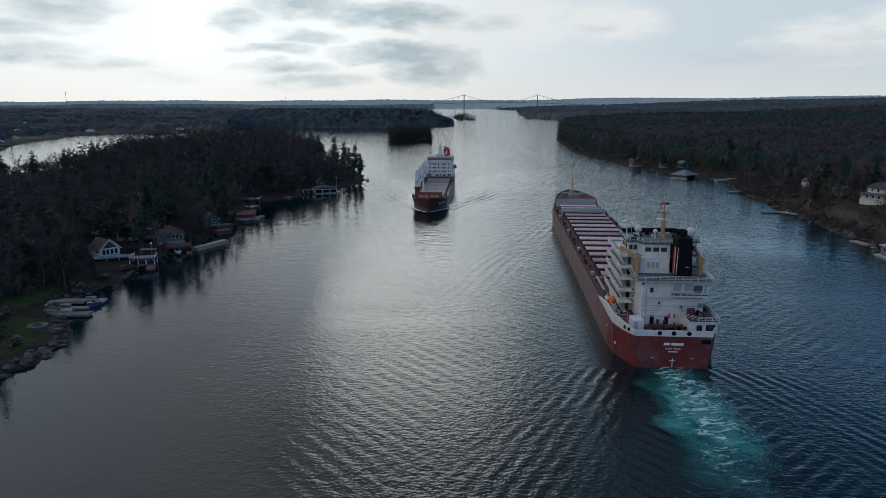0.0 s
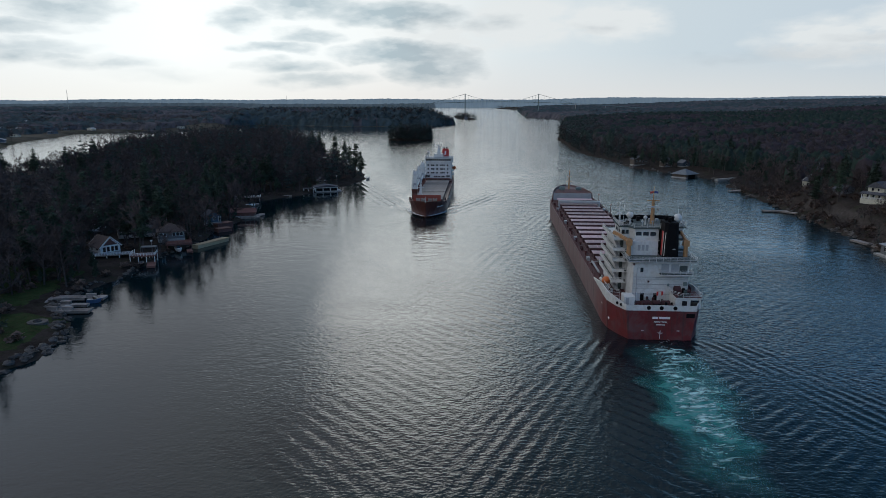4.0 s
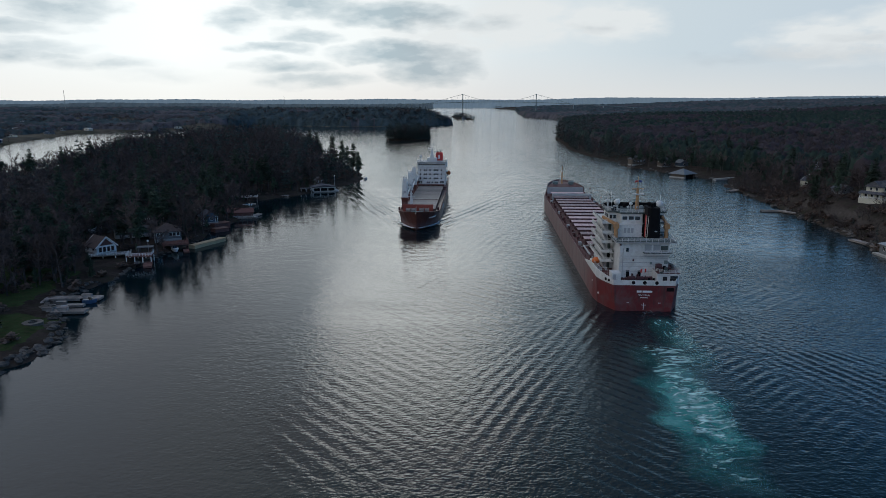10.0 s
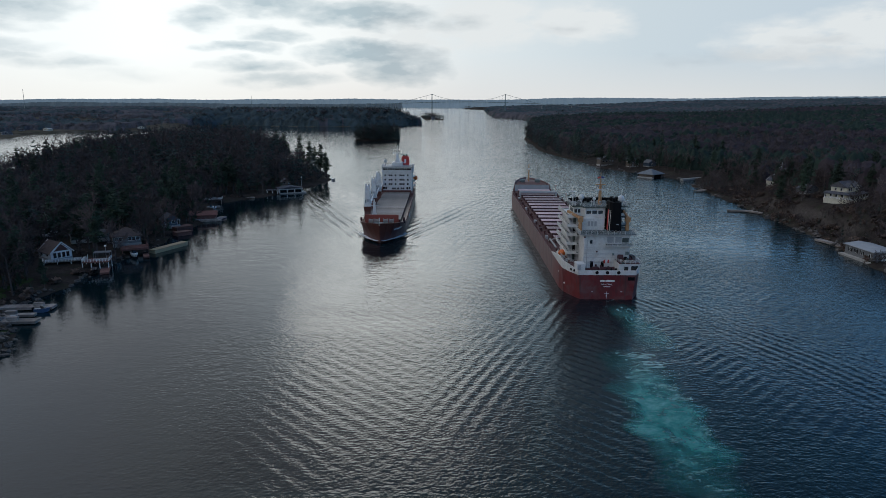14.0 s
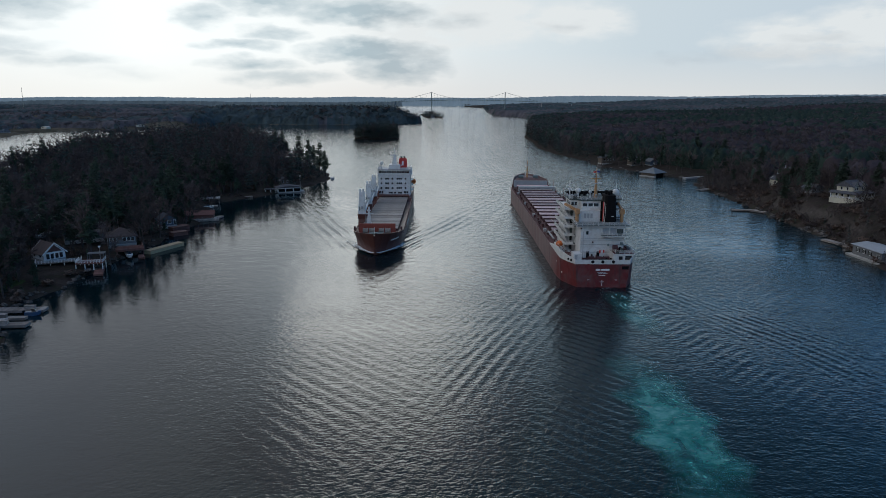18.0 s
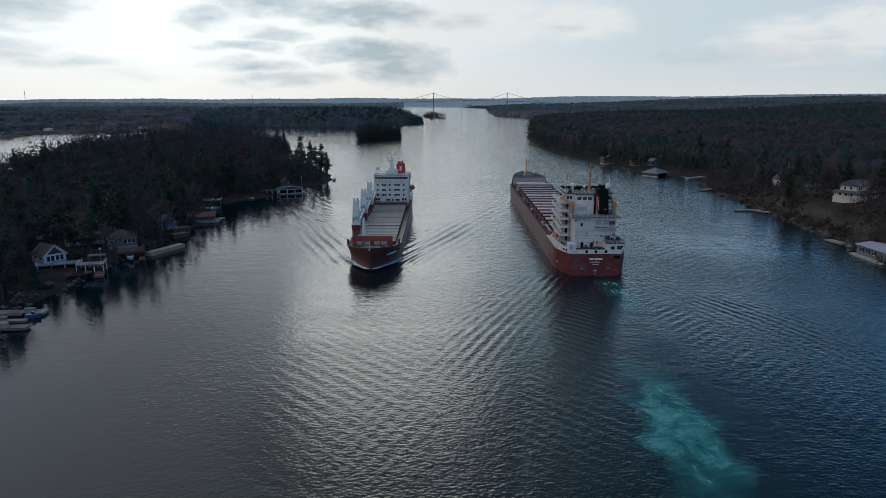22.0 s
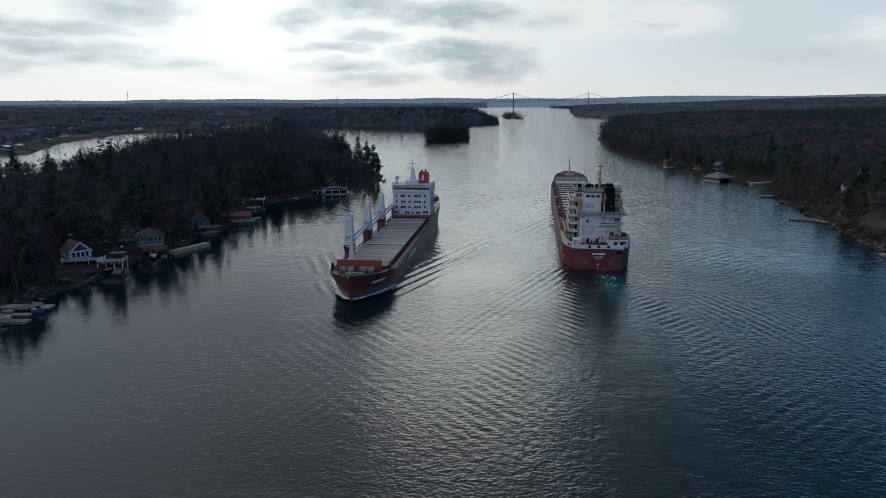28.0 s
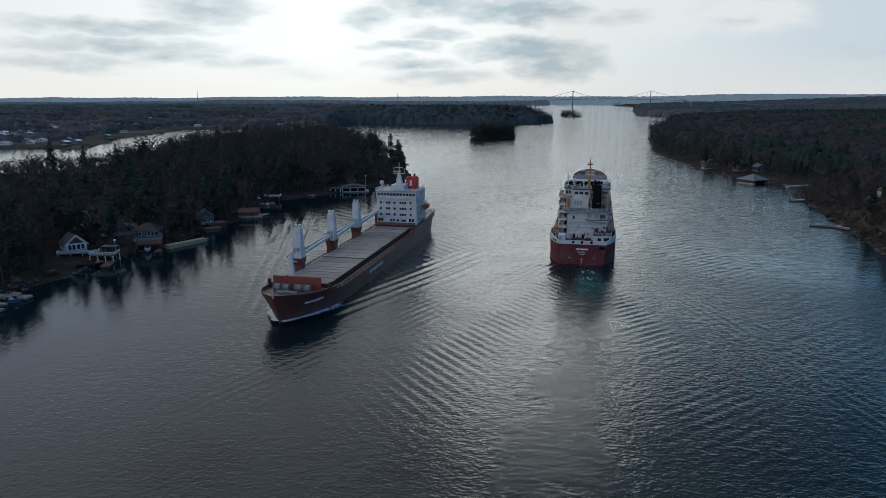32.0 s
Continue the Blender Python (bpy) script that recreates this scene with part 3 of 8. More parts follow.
def shard_clump(rng, c, r, n, flat=0.55):
    """Loose triangles round a centre: a tuft of needles or twigs."""
    c = np.asarray(c)
    d = rng.normal(size=(n, 3)) * np.array([1, 1, flat])
    d /= np.linalg.norm(d, axis=1, keepdims=True) + 1e-6
    mid = c + d * (r * rng.uniform(0.2, 0.9, (n, 1)))
    a = rng.normal(size=(n, 3)) * r * 0.55
    b = rng.normal(size=(n, 3)) * r * 0.55
    a[:, 2] *= 0.5
    b[:, 2] *= 0.5
    V = np.stack([mid - a * 0.6, mid + a * 0.6 + b * 0.2, mid + b], 1).reshape(-1, 3)
    return V


def tri_mesh(name, V):
    return np_mesh(name, V, np.arange(len(V)).reshape(-1, 3))


def twig_tris(a, b, w):
    """A thin three-sided spike from a to b."""
    a, b = np.asarray(a, float), np.asarray(b, float)
    ax = b - a
    u = np.cross(ax, (0.3, 0.5, 0.81))
    u /= np.linalg.norm(u) + 1e-9
    v = np.cross(ax, u)
    v /= np.linalg.norm(v) + 1e-9
    p = [a + w * u, a + w * (-0.5 * u + 0.87 * v), a + w * (-0.5 * u - 0.87 * v)]
    return [p[0], p[1], b, p[1], p[2], b, p[2], p[0], b]


def twig_flat(a, b, w, u):
    """One thin triangle from a to b."""
    return [a - u * w, a + u * w, b]


def pine_crown(rng, h, lo, spread, n_whorl, clumps, tris):
    """Layered, uneven boughs of a white pine."""
    out = []
    for k in range(n_whorl):
        t = (k + rng.uniform(0, 0.6)) / n_whorl
        z = h * (lo + (0.99 - lo) * t)
        reach = spread * (1 - t) ** 0.75 * rng.uniform(0.65, 1.2) + 0.5
        if t < 0.15:
            reach *= 0.7
        for j in range(rng.integers(3, 6)):
            a = rng.uniform(0, 2 * math.pi)
            rr = reach * rng.uniform(0.55, 1.1)
            for c in range(clumps):
                s = (c + 0.7) / clumps
                p = (math.cos(a) * rr * s, math.sin(a) * rr * s, z + rr * s * rng.uniform(-0.02, 0.28))
                out.append(shard_clump(rng, p, (0.5 + 0.30 * reach) * (1.15 - 0.5 * s), tris, 0.4))
    out.append(shard_clump(rng, (0, 0, h * 0.98), 0.6, tris * 2, 1.4))
    return np.concatenate(out)


def bare_crown(rng, h, lo, spread, limbs, subs, twigs, w):
    """Limbs, branches and twigs of a leafless broadleaf tree."""
    tri = []
    for i in range(limbs):
        z0 = h * rng.uniform(lo, 0.8)
        a = rng.uniform(0, 2 * math.pi)
        up = rng.uniform(0.5, 1.3)
        ln_ = spread * rng.uniform(0.7, 1.2) * (1.15 - 0.5 * z0 / h)
        p0 = np.array((0, 0, z0))
        d0 = np.array((math.cos(a), math.sin(a), up))
        p1 = p0 + d0 / np.linalg.norm(d0) * ln_ * 1.25
        tri += twig_tris(p0, p1, w * 3)
        for j in range(subs):
            s = rng.uniform(0.25, 1.0)
            q0 = p0 + (p1 - p0) * s
            d1 = d0 / np.linalg.norm(d0) + rng.normal(size=3) * 0.6 + np.array((0, 0, 0.25))
            q1 = q0 + d1 / np.linalg.norm(d1) * ln_ * rng.uniform(0.3, 0.6)
            tri += twig_tris(q0, q1, w * 1.6)
            for k in range(twigs):
                s2 = rng.uniform(0.2, 1.0)
                r0 = q0 + (q1 - q0) * s2
                d2 = d1 / np.linalg.norm(d1) + rng.normal(size=3) * 0.7 + np.array((0, 0, 0.2))
                tri += twig_flat(r0, r0 + d2 / np.linalg.norm(d2) * ln_ * rng.uniform(0.2, 0.45), w * 1.3, rng.normal(size=3))
    return np.array(tri)


def trunk_geo(h, r, lean=0.0):
    g = Geo()
    pts = [(lean * h * t * t, 0.3 * lean * h * t, h * t) for t in (0, 0.25, 0.5, 0.75, 1.0)]
    for i in range(4):
        g.tube(pts[i], pts[i + 1], r * (1 - 0.22 * i), r * (1 - 0.22 * (i + 1)), 6)
    return g


def tree_proto(kind, seed, h):
    rng = np.random.default_rng(seed)
    if kind == "pine_tree":
        ob = thing(kind, pose(0, 0, -500), "tall dark green white pine with uneven layered boughs", "tree", "shore pines")
        part("trunk", trunk_geo(h * 0.97, 0.028 * h ** 0.9, rng.uniform(-0.02, 0.02)), BARK, ob)
        part("crown", tri_mesh("crown", pine_crown(rng, h, rng.uniform(0.22, 0.4), h * 0.2, 13, 3, 9)), NEEDLE, ob)
    elif kind == "bare_tree":
        ob = thing(kind, pose(0, 0, -500), "leafless grey-brown broadleaf tree", "tree", "bare shore trees")
        part("trunk", trunk_geo(h * 0.85, 0.018 * h, rng.uniform(-0.04, 0.04)), BARK, ob)
        part("crown", tri_mesh("crown", bare_crown(rng, h, 0.22, h * 0.30, 11, 7, 10, 0.045)), TWIG, ob)
    else:
        ob = thing(kind, pose(0, 0, -500), "low brown leafless shrub on the rocky bank", "shrub", "bank shrubs")
        V = np.concatenate([shard_clump(rng, (rng.uniform(-1, 1), rng.uniform(-1, 1), rng.uniform(0.4, 1.4)), 0.8, 16, 1.0) for _ in range(9)])
        part("stems", Geo().tube((0, 0, -0.3), (0.2, 0.1, 1.2), 0.09, 0.04, 5), BARK, ob)
        part("foliage", tri_mesh("foliage", V), SHRUB, ob)
    return ob


def scatter(rng, which, n, x0, x1, y0, y1, dmin, dmax, gap, avoid=(), keep=None):
    """Spots on land between two distances from the water, no two closer than gap."""
    poly = {"left": LEFT, "right": RIGHT, "isle": ISLE, "islet": ISLET, "tower": TOWER_ISLE, "far": FAR_ISLE, "bay": BAY}[which]
    X, Y = rng.uniform(x0, x1, n * 12), rng.uniform(y0, y1, n * 12)
    d = seg_dist(X, Y, poly)
    ok = (d > dmin) & (d < dmax)
    if keep is not None:
        ok &= keep(X, Y)
    X, Y = X[ok], Y[ok]
    for ax, ay, ar in avoid:
        m = (X - ax) ** 2 + (Y - ay) ** 2 > ar * ar
        X, Y = X[m], Y[m]
    cell, out = {}, []
    for x, y in zip(X, Y):
        k = (int(x // gap), int(y // gap))
        if any((x - a) ** 2 + (y - b) ** 2 < gap * gap for i in (-1, 0, 1) for j in (-1, 0, 1) for a, b in cell.get((k[0] + i, k[1] + j), ())):
            continue
        cell.setdefault(k, []).append((x, y))
        out.append((x, y))
        if len(out) >= n:
            break
    P = np.array(out)
    return np.column_stack([P, ground_height(P[:, 0], P[:, 1], which)])


CLEAR_L = [(-88, 172, 11), (-95, 188, 9), (-101, 247, 11), (-97, 236, 8), (-93, 227, 6), (-104, 238, 7), (-90, 262, 7), (-95, 268, 7), (-88, 244, 8), (-86, 272, 8), (-101, 278, 9), (-80, 264, 6), (-80, 308, 7), (-72, 340, 8), (-85, 382, 7), (-45, 436, 8)]
CLEAR_R = [(222, 300, 13), (211, 285, 9), (188, 232, 13), (222, 326, 6), (219, 505, 10), (229, 570, 8), (200, 275, 9), (205, 300, 8), (283, 440, 12), (279, 428, 9), (256, 404, 11), (268, 412, 11), (262, 400, 9), (330, 520, 13), (325, 507, 10), (420, 700, 16), (414, 684, 12)]


def plant_things():
    rng = np.random.default_rng(5)
    pines = [tree_proto("pine_tree", 10 + i, h) for i, h in enumerate((21, 18, 24, 15))]
    bares = [tree_proto("bare_tree", 30 + i, h) for i, h in enumerate((16, 13, 18, 15))]
    shrubs = [tree_proto("shrub", 50 + i, 2) for i in range(3)]

    def put(protos, spots, lo, hi):
        for x, y, z in spots:
            p = protos[rng.integers(len(protos))]
            k = rng.uniform(lo, hi)
            ob = copy_thing(p, pose(x, y, z - 0.3, rng.uniform(-3, 3), rng.uniform(-3, 3), rng.uniform(0, 360)) @ Matrix.Diagonal((k * rng.uniform(0.85, 1.15), k * rng.uniform(0.85, 1.15), k, 1)))
            ob["category"] = p["category"]

    # wooded point and shore on the near side
    put(pines, scatter(rng, "left", 60, -110, -12, 410, 720, 3, 60, 6.5, CLEAR_L), 0.42, 0.72)
    put(pines[:3], np.array([(x, y, gz(x, y, "left")) for x, y in ((-61, 622), (-47, 617), (-26, 527), (-31, 548), (-21, 514), (-38, 598), (-70, 640))]), 1.05, 1.3)
    put(pines[2:3], np.array([(x, y, gz(x, y, "left")) for x, y in ((-215, 440), (-205, 462), (-190, 470), (-228, 428), (-180, 488), (-168, 505), (-176, 415), (-150, 470), (-142, 440), (-135, 500))]), 0.85, 1.1)
    put(pines, scatter(rng, "left", 70, -190, -70, 130, 420, 16, 85, 6.5, CLEAR_L), 0.7, 1.05)
    put(pines, scatter(rng, "left", 55, -150, -55, 205, 440, 6, 34, 5.5, CLEAR_L), 0.8, 1.15)
    put(bares, scatter(rng, "left", 105, -190, -70, 130, 430, 5, 80, 4.5, CLEAR_L), 0.7, 1.1)
    put(bares, scatter(rng, "left", 30, -110, -15, 400, 720, 3, 60, 6.0, CLEAR_L), 0.6, 1.0)
    # the opposite bank
    put(pines, scatter(rng, "right", 70, 180, 330, 215, 640, 5, 90, 6.5, CLEAR_R), 0.6, 1.0)
    put(bares, scatter(rng, "right", 120, 180, 330, 205, 640, 5, 90, 6.0, CLEAR_R), 0.6, 1.0)
    put(pines, np.array([(x, y, gz(x, y, "right")) for x, y in ((212, 580), (221, 578), (207, 585), (232, 556), (243, 549), (224, 560), (250, 395), (246, 388), (258, 392), (238, 372), (232, 362), (244, 360))]), 0.55, 0.85)
    put(pines, scatter(rng, "left", 60, -110, -45, 200, 450, 2, 16, 3.0, [(a, b, c * 0.75) for a, b, c in CLEAR_L]), 0.16, 0.38)
    # trees that stand among the cottages
    spots = ((-88, 288), (-92, 293), (-84, 300), (-94, 262), (-98, 268), (-79, 326), (-86, 330), (-112, 262), (-104, 300))
    put(pines, np.array([(x, y, gz(x, y, "left")) for x, y in spots]), 0.8, 1.1)
    spots = ((-92, 256), (-84, 253), (-78, 272), (-96, 284), (-78, 294), (-74, 322), (-82, 338), (-110, 244), (-106, 232), (-113, 226), (-100, 222), (-108, 256), (-116, 248), (-82, 282), (-79, 286), (-90, 310), (-77, 352), (-80, 362), (-72, 370), (-102, 212), (-110, 205), (-118, 214), (-97, 206))
    put(bares, np.array([(x, y, gz(x, y, "left")) for x, y in spots]), 0.9, 1.25)
    put(pines, scatter(rng, "islet", 26, -10, 70, 980, 1060, 3, 40, 5.0), 0.7, 0.95)
    put(shrubs, scatter(rng, "right", 170, 180, 240, 205, 430, 0.8, 26, 1.8, [(188, 232, 9), (216, 297, 12)]), 0.7, 1.7)
    put(shrubs, scatter(rng, "left", 70, -125, -80, 150, 330, 1.5, 30, 1.8, CLEAR_L), 0.7, 1.6)
    put(shrubs, scatter(rng, "left", 50, -120, -20, 130, 500, 1.5, 18, 2.5, CLEAR_L), 0.6, 1.4)
    for p in (*pines, *bares, *shrubs):
        for o in (*p.children, p):
            bpy.data.objects.remove(o)


def forest(which, spots, pine_share, seed, label, h_lo, h_hi, tris=8, lod=1):
    """Far woods, joined: two meshes, evergreen and bare."""
    rng = np.random.default_rng(seed)
    protos_p = [pine_crown(rng, 17.0, 0.10, 3.6, 8 if lod else 5, 2 if lod else 1, tris) / 17.0 for _ in range(5)]
    protos_b = []
    for _ in range(5):
        if lod:
            protos_b.append(np.concatenate([bare_crown(rng, 1.0, 0.2, 0.30, 9, 5, 6, 0.005), np.array(twig_tris((0, 0, 0), (0, 0, 0.9), 0.018))]))
        else:
            protos_b.append(puff_crown(rng, 16, 6))
    is_p = rng.random(len(spots)) < pine_share
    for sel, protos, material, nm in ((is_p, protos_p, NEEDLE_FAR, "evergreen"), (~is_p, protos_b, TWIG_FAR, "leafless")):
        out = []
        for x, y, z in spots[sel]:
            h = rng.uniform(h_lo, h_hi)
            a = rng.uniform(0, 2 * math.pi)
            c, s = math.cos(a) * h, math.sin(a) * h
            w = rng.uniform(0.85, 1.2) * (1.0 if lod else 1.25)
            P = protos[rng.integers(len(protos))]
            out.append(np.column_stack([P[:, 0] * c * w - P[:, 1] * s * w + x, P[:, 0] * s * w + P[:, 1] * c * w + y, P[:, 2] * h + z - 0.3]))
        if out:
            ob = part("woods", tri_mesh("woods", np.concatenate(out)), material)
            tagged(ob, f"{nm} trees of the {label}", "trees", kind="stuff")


def puff_crown(rng, n, tris):
    """A far leafless crown, one unit high: a loose dome of twig tufts."""
    out = []
    for _ in range(n):
        a, r = rng.uniform(0, 2 * math.pi), 0.24 * math.sqrt(rng.random())
        z = 0.50 + 0.42 * math.sqrt(max(0.0, 1 - (r / 0.27) ** 2)) * rng.uniform(0.3, 1.0)
        out.append(shard_clump(rng, (r * math.cos(a), r * math.sin(a), z), 0.085, tris, 1.2))
    out.append(np.array(twig_tris((0, 0, 0), (0, 0, 0.9), 0.014)))
    return np.concatenate(out)


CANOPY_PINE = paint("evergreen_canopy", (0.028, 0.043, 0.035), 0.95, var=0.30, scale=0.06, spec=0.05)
# haze is painted into these two: paler, bluer copies of the canopy colours
HAZED_PINE = paint("hazed_evergreen_canopy", (0.060, 0.080, 0.083), 0.95, var=0.30, scale=0.05, spec=0.05)
HAZED_BARE = paint("hazed_leafless_canopy", (0.100, 0.094, 0.100), 0.95, var=0.30, scale=0.05, spec=0.05)
CANOPY_BARE = paint("leafless_canopy", (0.050, 0.041, 0.046), 0.95, var=0.30, scale=0.06, spec=0.05)


def canopy(which, x0, x1, y0, y1, step, gap, h, pine, seed, label, dmin=6.0, cover=None, avoid=(), spiky=1.0, woods=(CANOPY_BARE, CANOPY_PINE)):
    """Closed far woods: one rough surface of crowns, evergreen and leafless in drifts."""
    rng = np.random.default_rng(seed)
    poly = {"left": LEFT, "right": RIGHT, "isle": ISLE, "islet": ISLET, "bay": BAY}[which]
    X, Y = np.meshgrid(np.arange(x0, x1, step), np.arange(y0, y1, step))
    X = X + rng.uniform(-0.35, 0.35, X.shape) * step
    Y = Y + rng.uniform(-0.35, 0.35, Y.shape) * step
    nx, ny = int((x1 - x0) / gap) + 5, int((y1 - y0) / gap) + 5
    cx = x0 + (np.arange(nx)[None, :] - 2 + rng.uniform(0, 1, (ny, nx))) * gap
    cy = y0 + (np.arange(ny)[:, None] - 2 + rng.uniform(0, 1, (ny, nx))) * gap
    drift = wobble(cx, cy, 0.011, seed) * 0.7 + wobble(cx, cy, 0.035, seed + 3.0) * 0.45
    is_pine = drift + rng.normal(0, 0.16, cx.shape) > np.quantile(drift, 1 - pine)
    H = h * rng.uniform(0.72, 1.12, cx.shape) * np.where(is_pine, 1.18, 0.95)
    I, J = ((Y - y0) / gap).astype(int) + 2, ((X - x0) / gap).astype(int) + 2
    best, kind = np.zeros(X.shape), np.zeros(X.shape, bool)
    for di in (-1, 0, 1):
        for dj in (-1, 0, 1):
            i, j = np.clip(I + di, 0, ny - 1), np.clip(J + dj, 0, nx - 1)
            d = np.hypot(X - cx[i, j], Y - cy[i, j]) / gap
            z = np.where(is_pine[i, j], H[i, j] * (1 - 0.62 * d), H[i, j] * (1 - 0.42 * d * d))
            up = z > best
            best, kind = np.where(up, z, best), np.where(up, is_pine[i, j], kind)
    best = best + rng.normal(0, 0.75 * spiky, X.shape)
    d = seg_dist(X, Y, poly)
    ok = d > dmin + 2 * wobble(X, Y, 0.11, 1.0)
    if cover is not None:
        ok &= cover(X, Y)
    for ax, ay, ar in avoid:
        ok &= (X - ax) ** 2 + (Y - ay) ** 2 > (ar + 3) ** 2
    ok[0, :] = ok[-1, :] = ok[:, 0] = ok[:, -1] = False
    Z = ground_height(X, Y, which) + np.where(ok, best, -1.5)
    i = np.arange(X.size).reshape(X.shape)
    F = np.stack([i[:-1, :-1], i[:-1, 1:], i[1:, 1:], i[1:, :-1]], -1).reshape(-1, 4)
    okf = ok.ravel()[F].any(1)
    F = F[okf]
    F = np.concatenate([F[:, [0, 1, 2]], F[:, [0, 2, 3]]])
    me = np_mesh("woods", np.stack([X, Y, Z], -1).reshape(-1, 3), F)
    me.materials.append(woods[0])
    me.materials.append(woods[1])
    me.polygons.foreach_set("material_index", kind.ravel()[F[:, 0]].astype(np.int32))
    ob = part("woods", me, woods[0])
    tagged(ob, label, "trees", kind="stuff")


def thicket(x, y):
    """Where small woods stand on the bay land."""
    return wobble(x, y, 0.031, 4.0) + 0.4 * wobble(x, y, 0.09, 2.0) > 0.30


def plant_forests():
    rng = np.random.default_rng(9)
    def reach(x, y):
        q = x / y
        return np.hypot(x, y) < 430 + 130 * sstep(-0.5, -0.4, q) + 320 * sstep(-0.4, -0.32, q)

    forest("left", scatter(rng, "left", 1300, -420, -60, 120, 600, 14, 400, 5.0, CLEAR_L, lambda x, y: reach(x, y) & (y < 470 + 0 * x)), 0.30, 1, "near wooded shore", 10, 18)
    forest("left", scatter(rng, "left", 500, -520, -150, 350, 700, 2, 400, 6.0, CLEAR_L, lambda x, y: ~reach(x, y)), 0.15, 18, "low bay shore", 7, 14)
    forest("left", scatter(rng, "left", 1200, -300, -30, 460, 725, 9, 400, 5.0, CLEAR_L, lambda x, y: reach(x, y) & ((x < -62) | (y < 500))), 0.5, 16, "wooded point", 14, 23)
    forest("left", scatter(rng, "left", 110, -120, -14, 440, 720, 3, 30, 5.0, CLEAR_L), 0.7, 17, "edge of the point", 5, 10)
    forest("right", scatter(rng, "right", 1700, 200, 520, 220, 900, 30, 300, 7.0, CLEAR_R), 0.35, 2, "opposite bank", 10, 17)
    forest("right", scatter(rng, "right", 500, 200, 420, 640, 1300, 3, 60, 7.0, CLEAR_R), 0.75, 3, "far shore", 11, 18)
    forest("right", scatter(rng, "right", 1500, 260, 1500, 650, 2600, 30, 1500, 15.0), 0.55, 4, "distant hills", 13, 22, 7, 0)
    forest("right", scatter(rng, "right", 700, 260, 800, 1200, 4500, 2, 45, 9.0), 0.8, 5, "distant shore", 12, 18, 7, 0)
    forest("isle", scatter(rng, "isle", 1700, -330, 150, 1500, 1850, 1, 300, 5.5), 0.75, 6, "long island", 13, 22, 9, 0)
    forest("isle", scatter(rng, "isle", 1500, -1800, 140, 1280, 3400, 25, 3000, 12.0, keep=lambda x, y: (wobble(x, y, 0.008, 3.0) > -0.35)), 0.5, 7, "flat country", 9, 16, 7, 0)
    forest("bay", scatter(rng, "bay", 900, -1200, -420, 690, 1330, 3, 900, 6.0, keep=lambda x, y: (wobble(x, y, 0.02, 4.0) > -0.25) & (ground_height(x, y, "bay") > 1.0)), 0.4, 22, "marshy bay land", 6, 15, 7, 0)
    canopy("bay", -1400, -430, 720, 1390, 3.5, 7.0, 8.0, 0.3, 42, "thickets and small woods among the bay cottages", 45, lambda x, y: thicket(x, y) & (ground_height(x, y, "bay") > 1.2), (), 1.0, (HAZED_BARE, HAZED_PINE))
    forest("isle", scatter(rng, "isle", 1300, -1300, -320, 1290, 2400, 8, 900, 9.0, keep=lambda x, y: wobble(x, y, 0.012, 1.0) > 0.0), 0.55, 23, "woods behind the bay", 10, 18, 7, 0)
    forest("isle", scatter(rng, "isle", 260, -900, -300, 1290, 1600, 2, 60, 9.0), 0.5, 8, "bay shore", 7, 13, 7, 0)
    forest("right", scatter(rng, "right", 650, 178, 260, 210, 470, 1.0, 42, 2.2, [(188, 232, 10), (216, 297, 13), (224, 300, 14)]), 0.12, 21, "scrub on the rocky bank", 2.2, 5.5)
    forest("right", scatter(rng, "right", 170, 200, 330, 860, 1160, 1.5, 55, 6.0), 0.92, 41, "dark pine headland", 19, 27, 8, 0)
    canopy("right", 215, 560, 240, 760, 1.7, 8.5, 13.0, 0.30, 31, "purple-brown leafless woods with dark pines behind the bank", 34, None, CLEAR_R, 1.0)
    canopy("right", 235, 1300, 700, 1700, 3.2, 10.5, 15.0, 0.50, 32, "mixed woods covering the far bank and hills", 8, None, (), 1.1)
    canopy("right", 330, 2900, 1650, 3900, 9.0, 18.0, 15.0, 0.6, 33, "mixed woods on the distant hills", 8, None, (), 1.4, (HAZED_BARE, HAZED_PINE))
    canopy("right", 1280, 2600, 500, 1700, 8.0, 16.0, 14.0, 0.5, 34, "mixed woods on the high ground away from the river", 8, None, (), 1.4)
    open_fields = lambda x, y: (wobble(x, y, 0.011, 3.0) + 0.35 * wobble(x, y, 0.04, 1.0) > 0.05 + 0.25 * (wobble(x, y * 2.5, 0.004, 2.0) < 0)) | (y > 3300)
    canopy("isle", -2300, -320, 1240, 2500, 6.0, 11.0, 11.0, 0.4, 35, "woodlots between the fields beyond the bay", 10, open_fields, (), 1.2, (HAZED_BARE, HAZED_PINE))
    canopy("isle", -2600, 160, 2300, 4300, 10.0, 18.0, 13.0, 0.5, 36, "woods of the distant flat country", 20, open_fields, (), 1.4, (HAZED_BARE, HAZED_PINE))
    canopy("isle", -330, 150, 1505, 2100, 4.0, 9.0, 15.0, 0.92, 37, "dark woods of the long island", 3, None, (), 1.2, (HAZED_BARE, HAZED_PINE))
    forest("islet", scatter(rng, "islet", 170, -10, 70, 980, 1060, 0.5, 40, 3.2), 0.85, 12, "rocky islet", 12, 23)
    forest("isle", scatter(rng, "isle", 420, -120, 150, 1500, 1720, 0.5, 120, 4.5), 0.85, 13, "island tip", 16, 24, 9, 0)
    forest("tower", scatter(rng, "tower", 110, 190, 262, 2025, 2140, 1, 40, 3.5), 0.85, 14, "bridge island head", 9, 17, 7, 0)
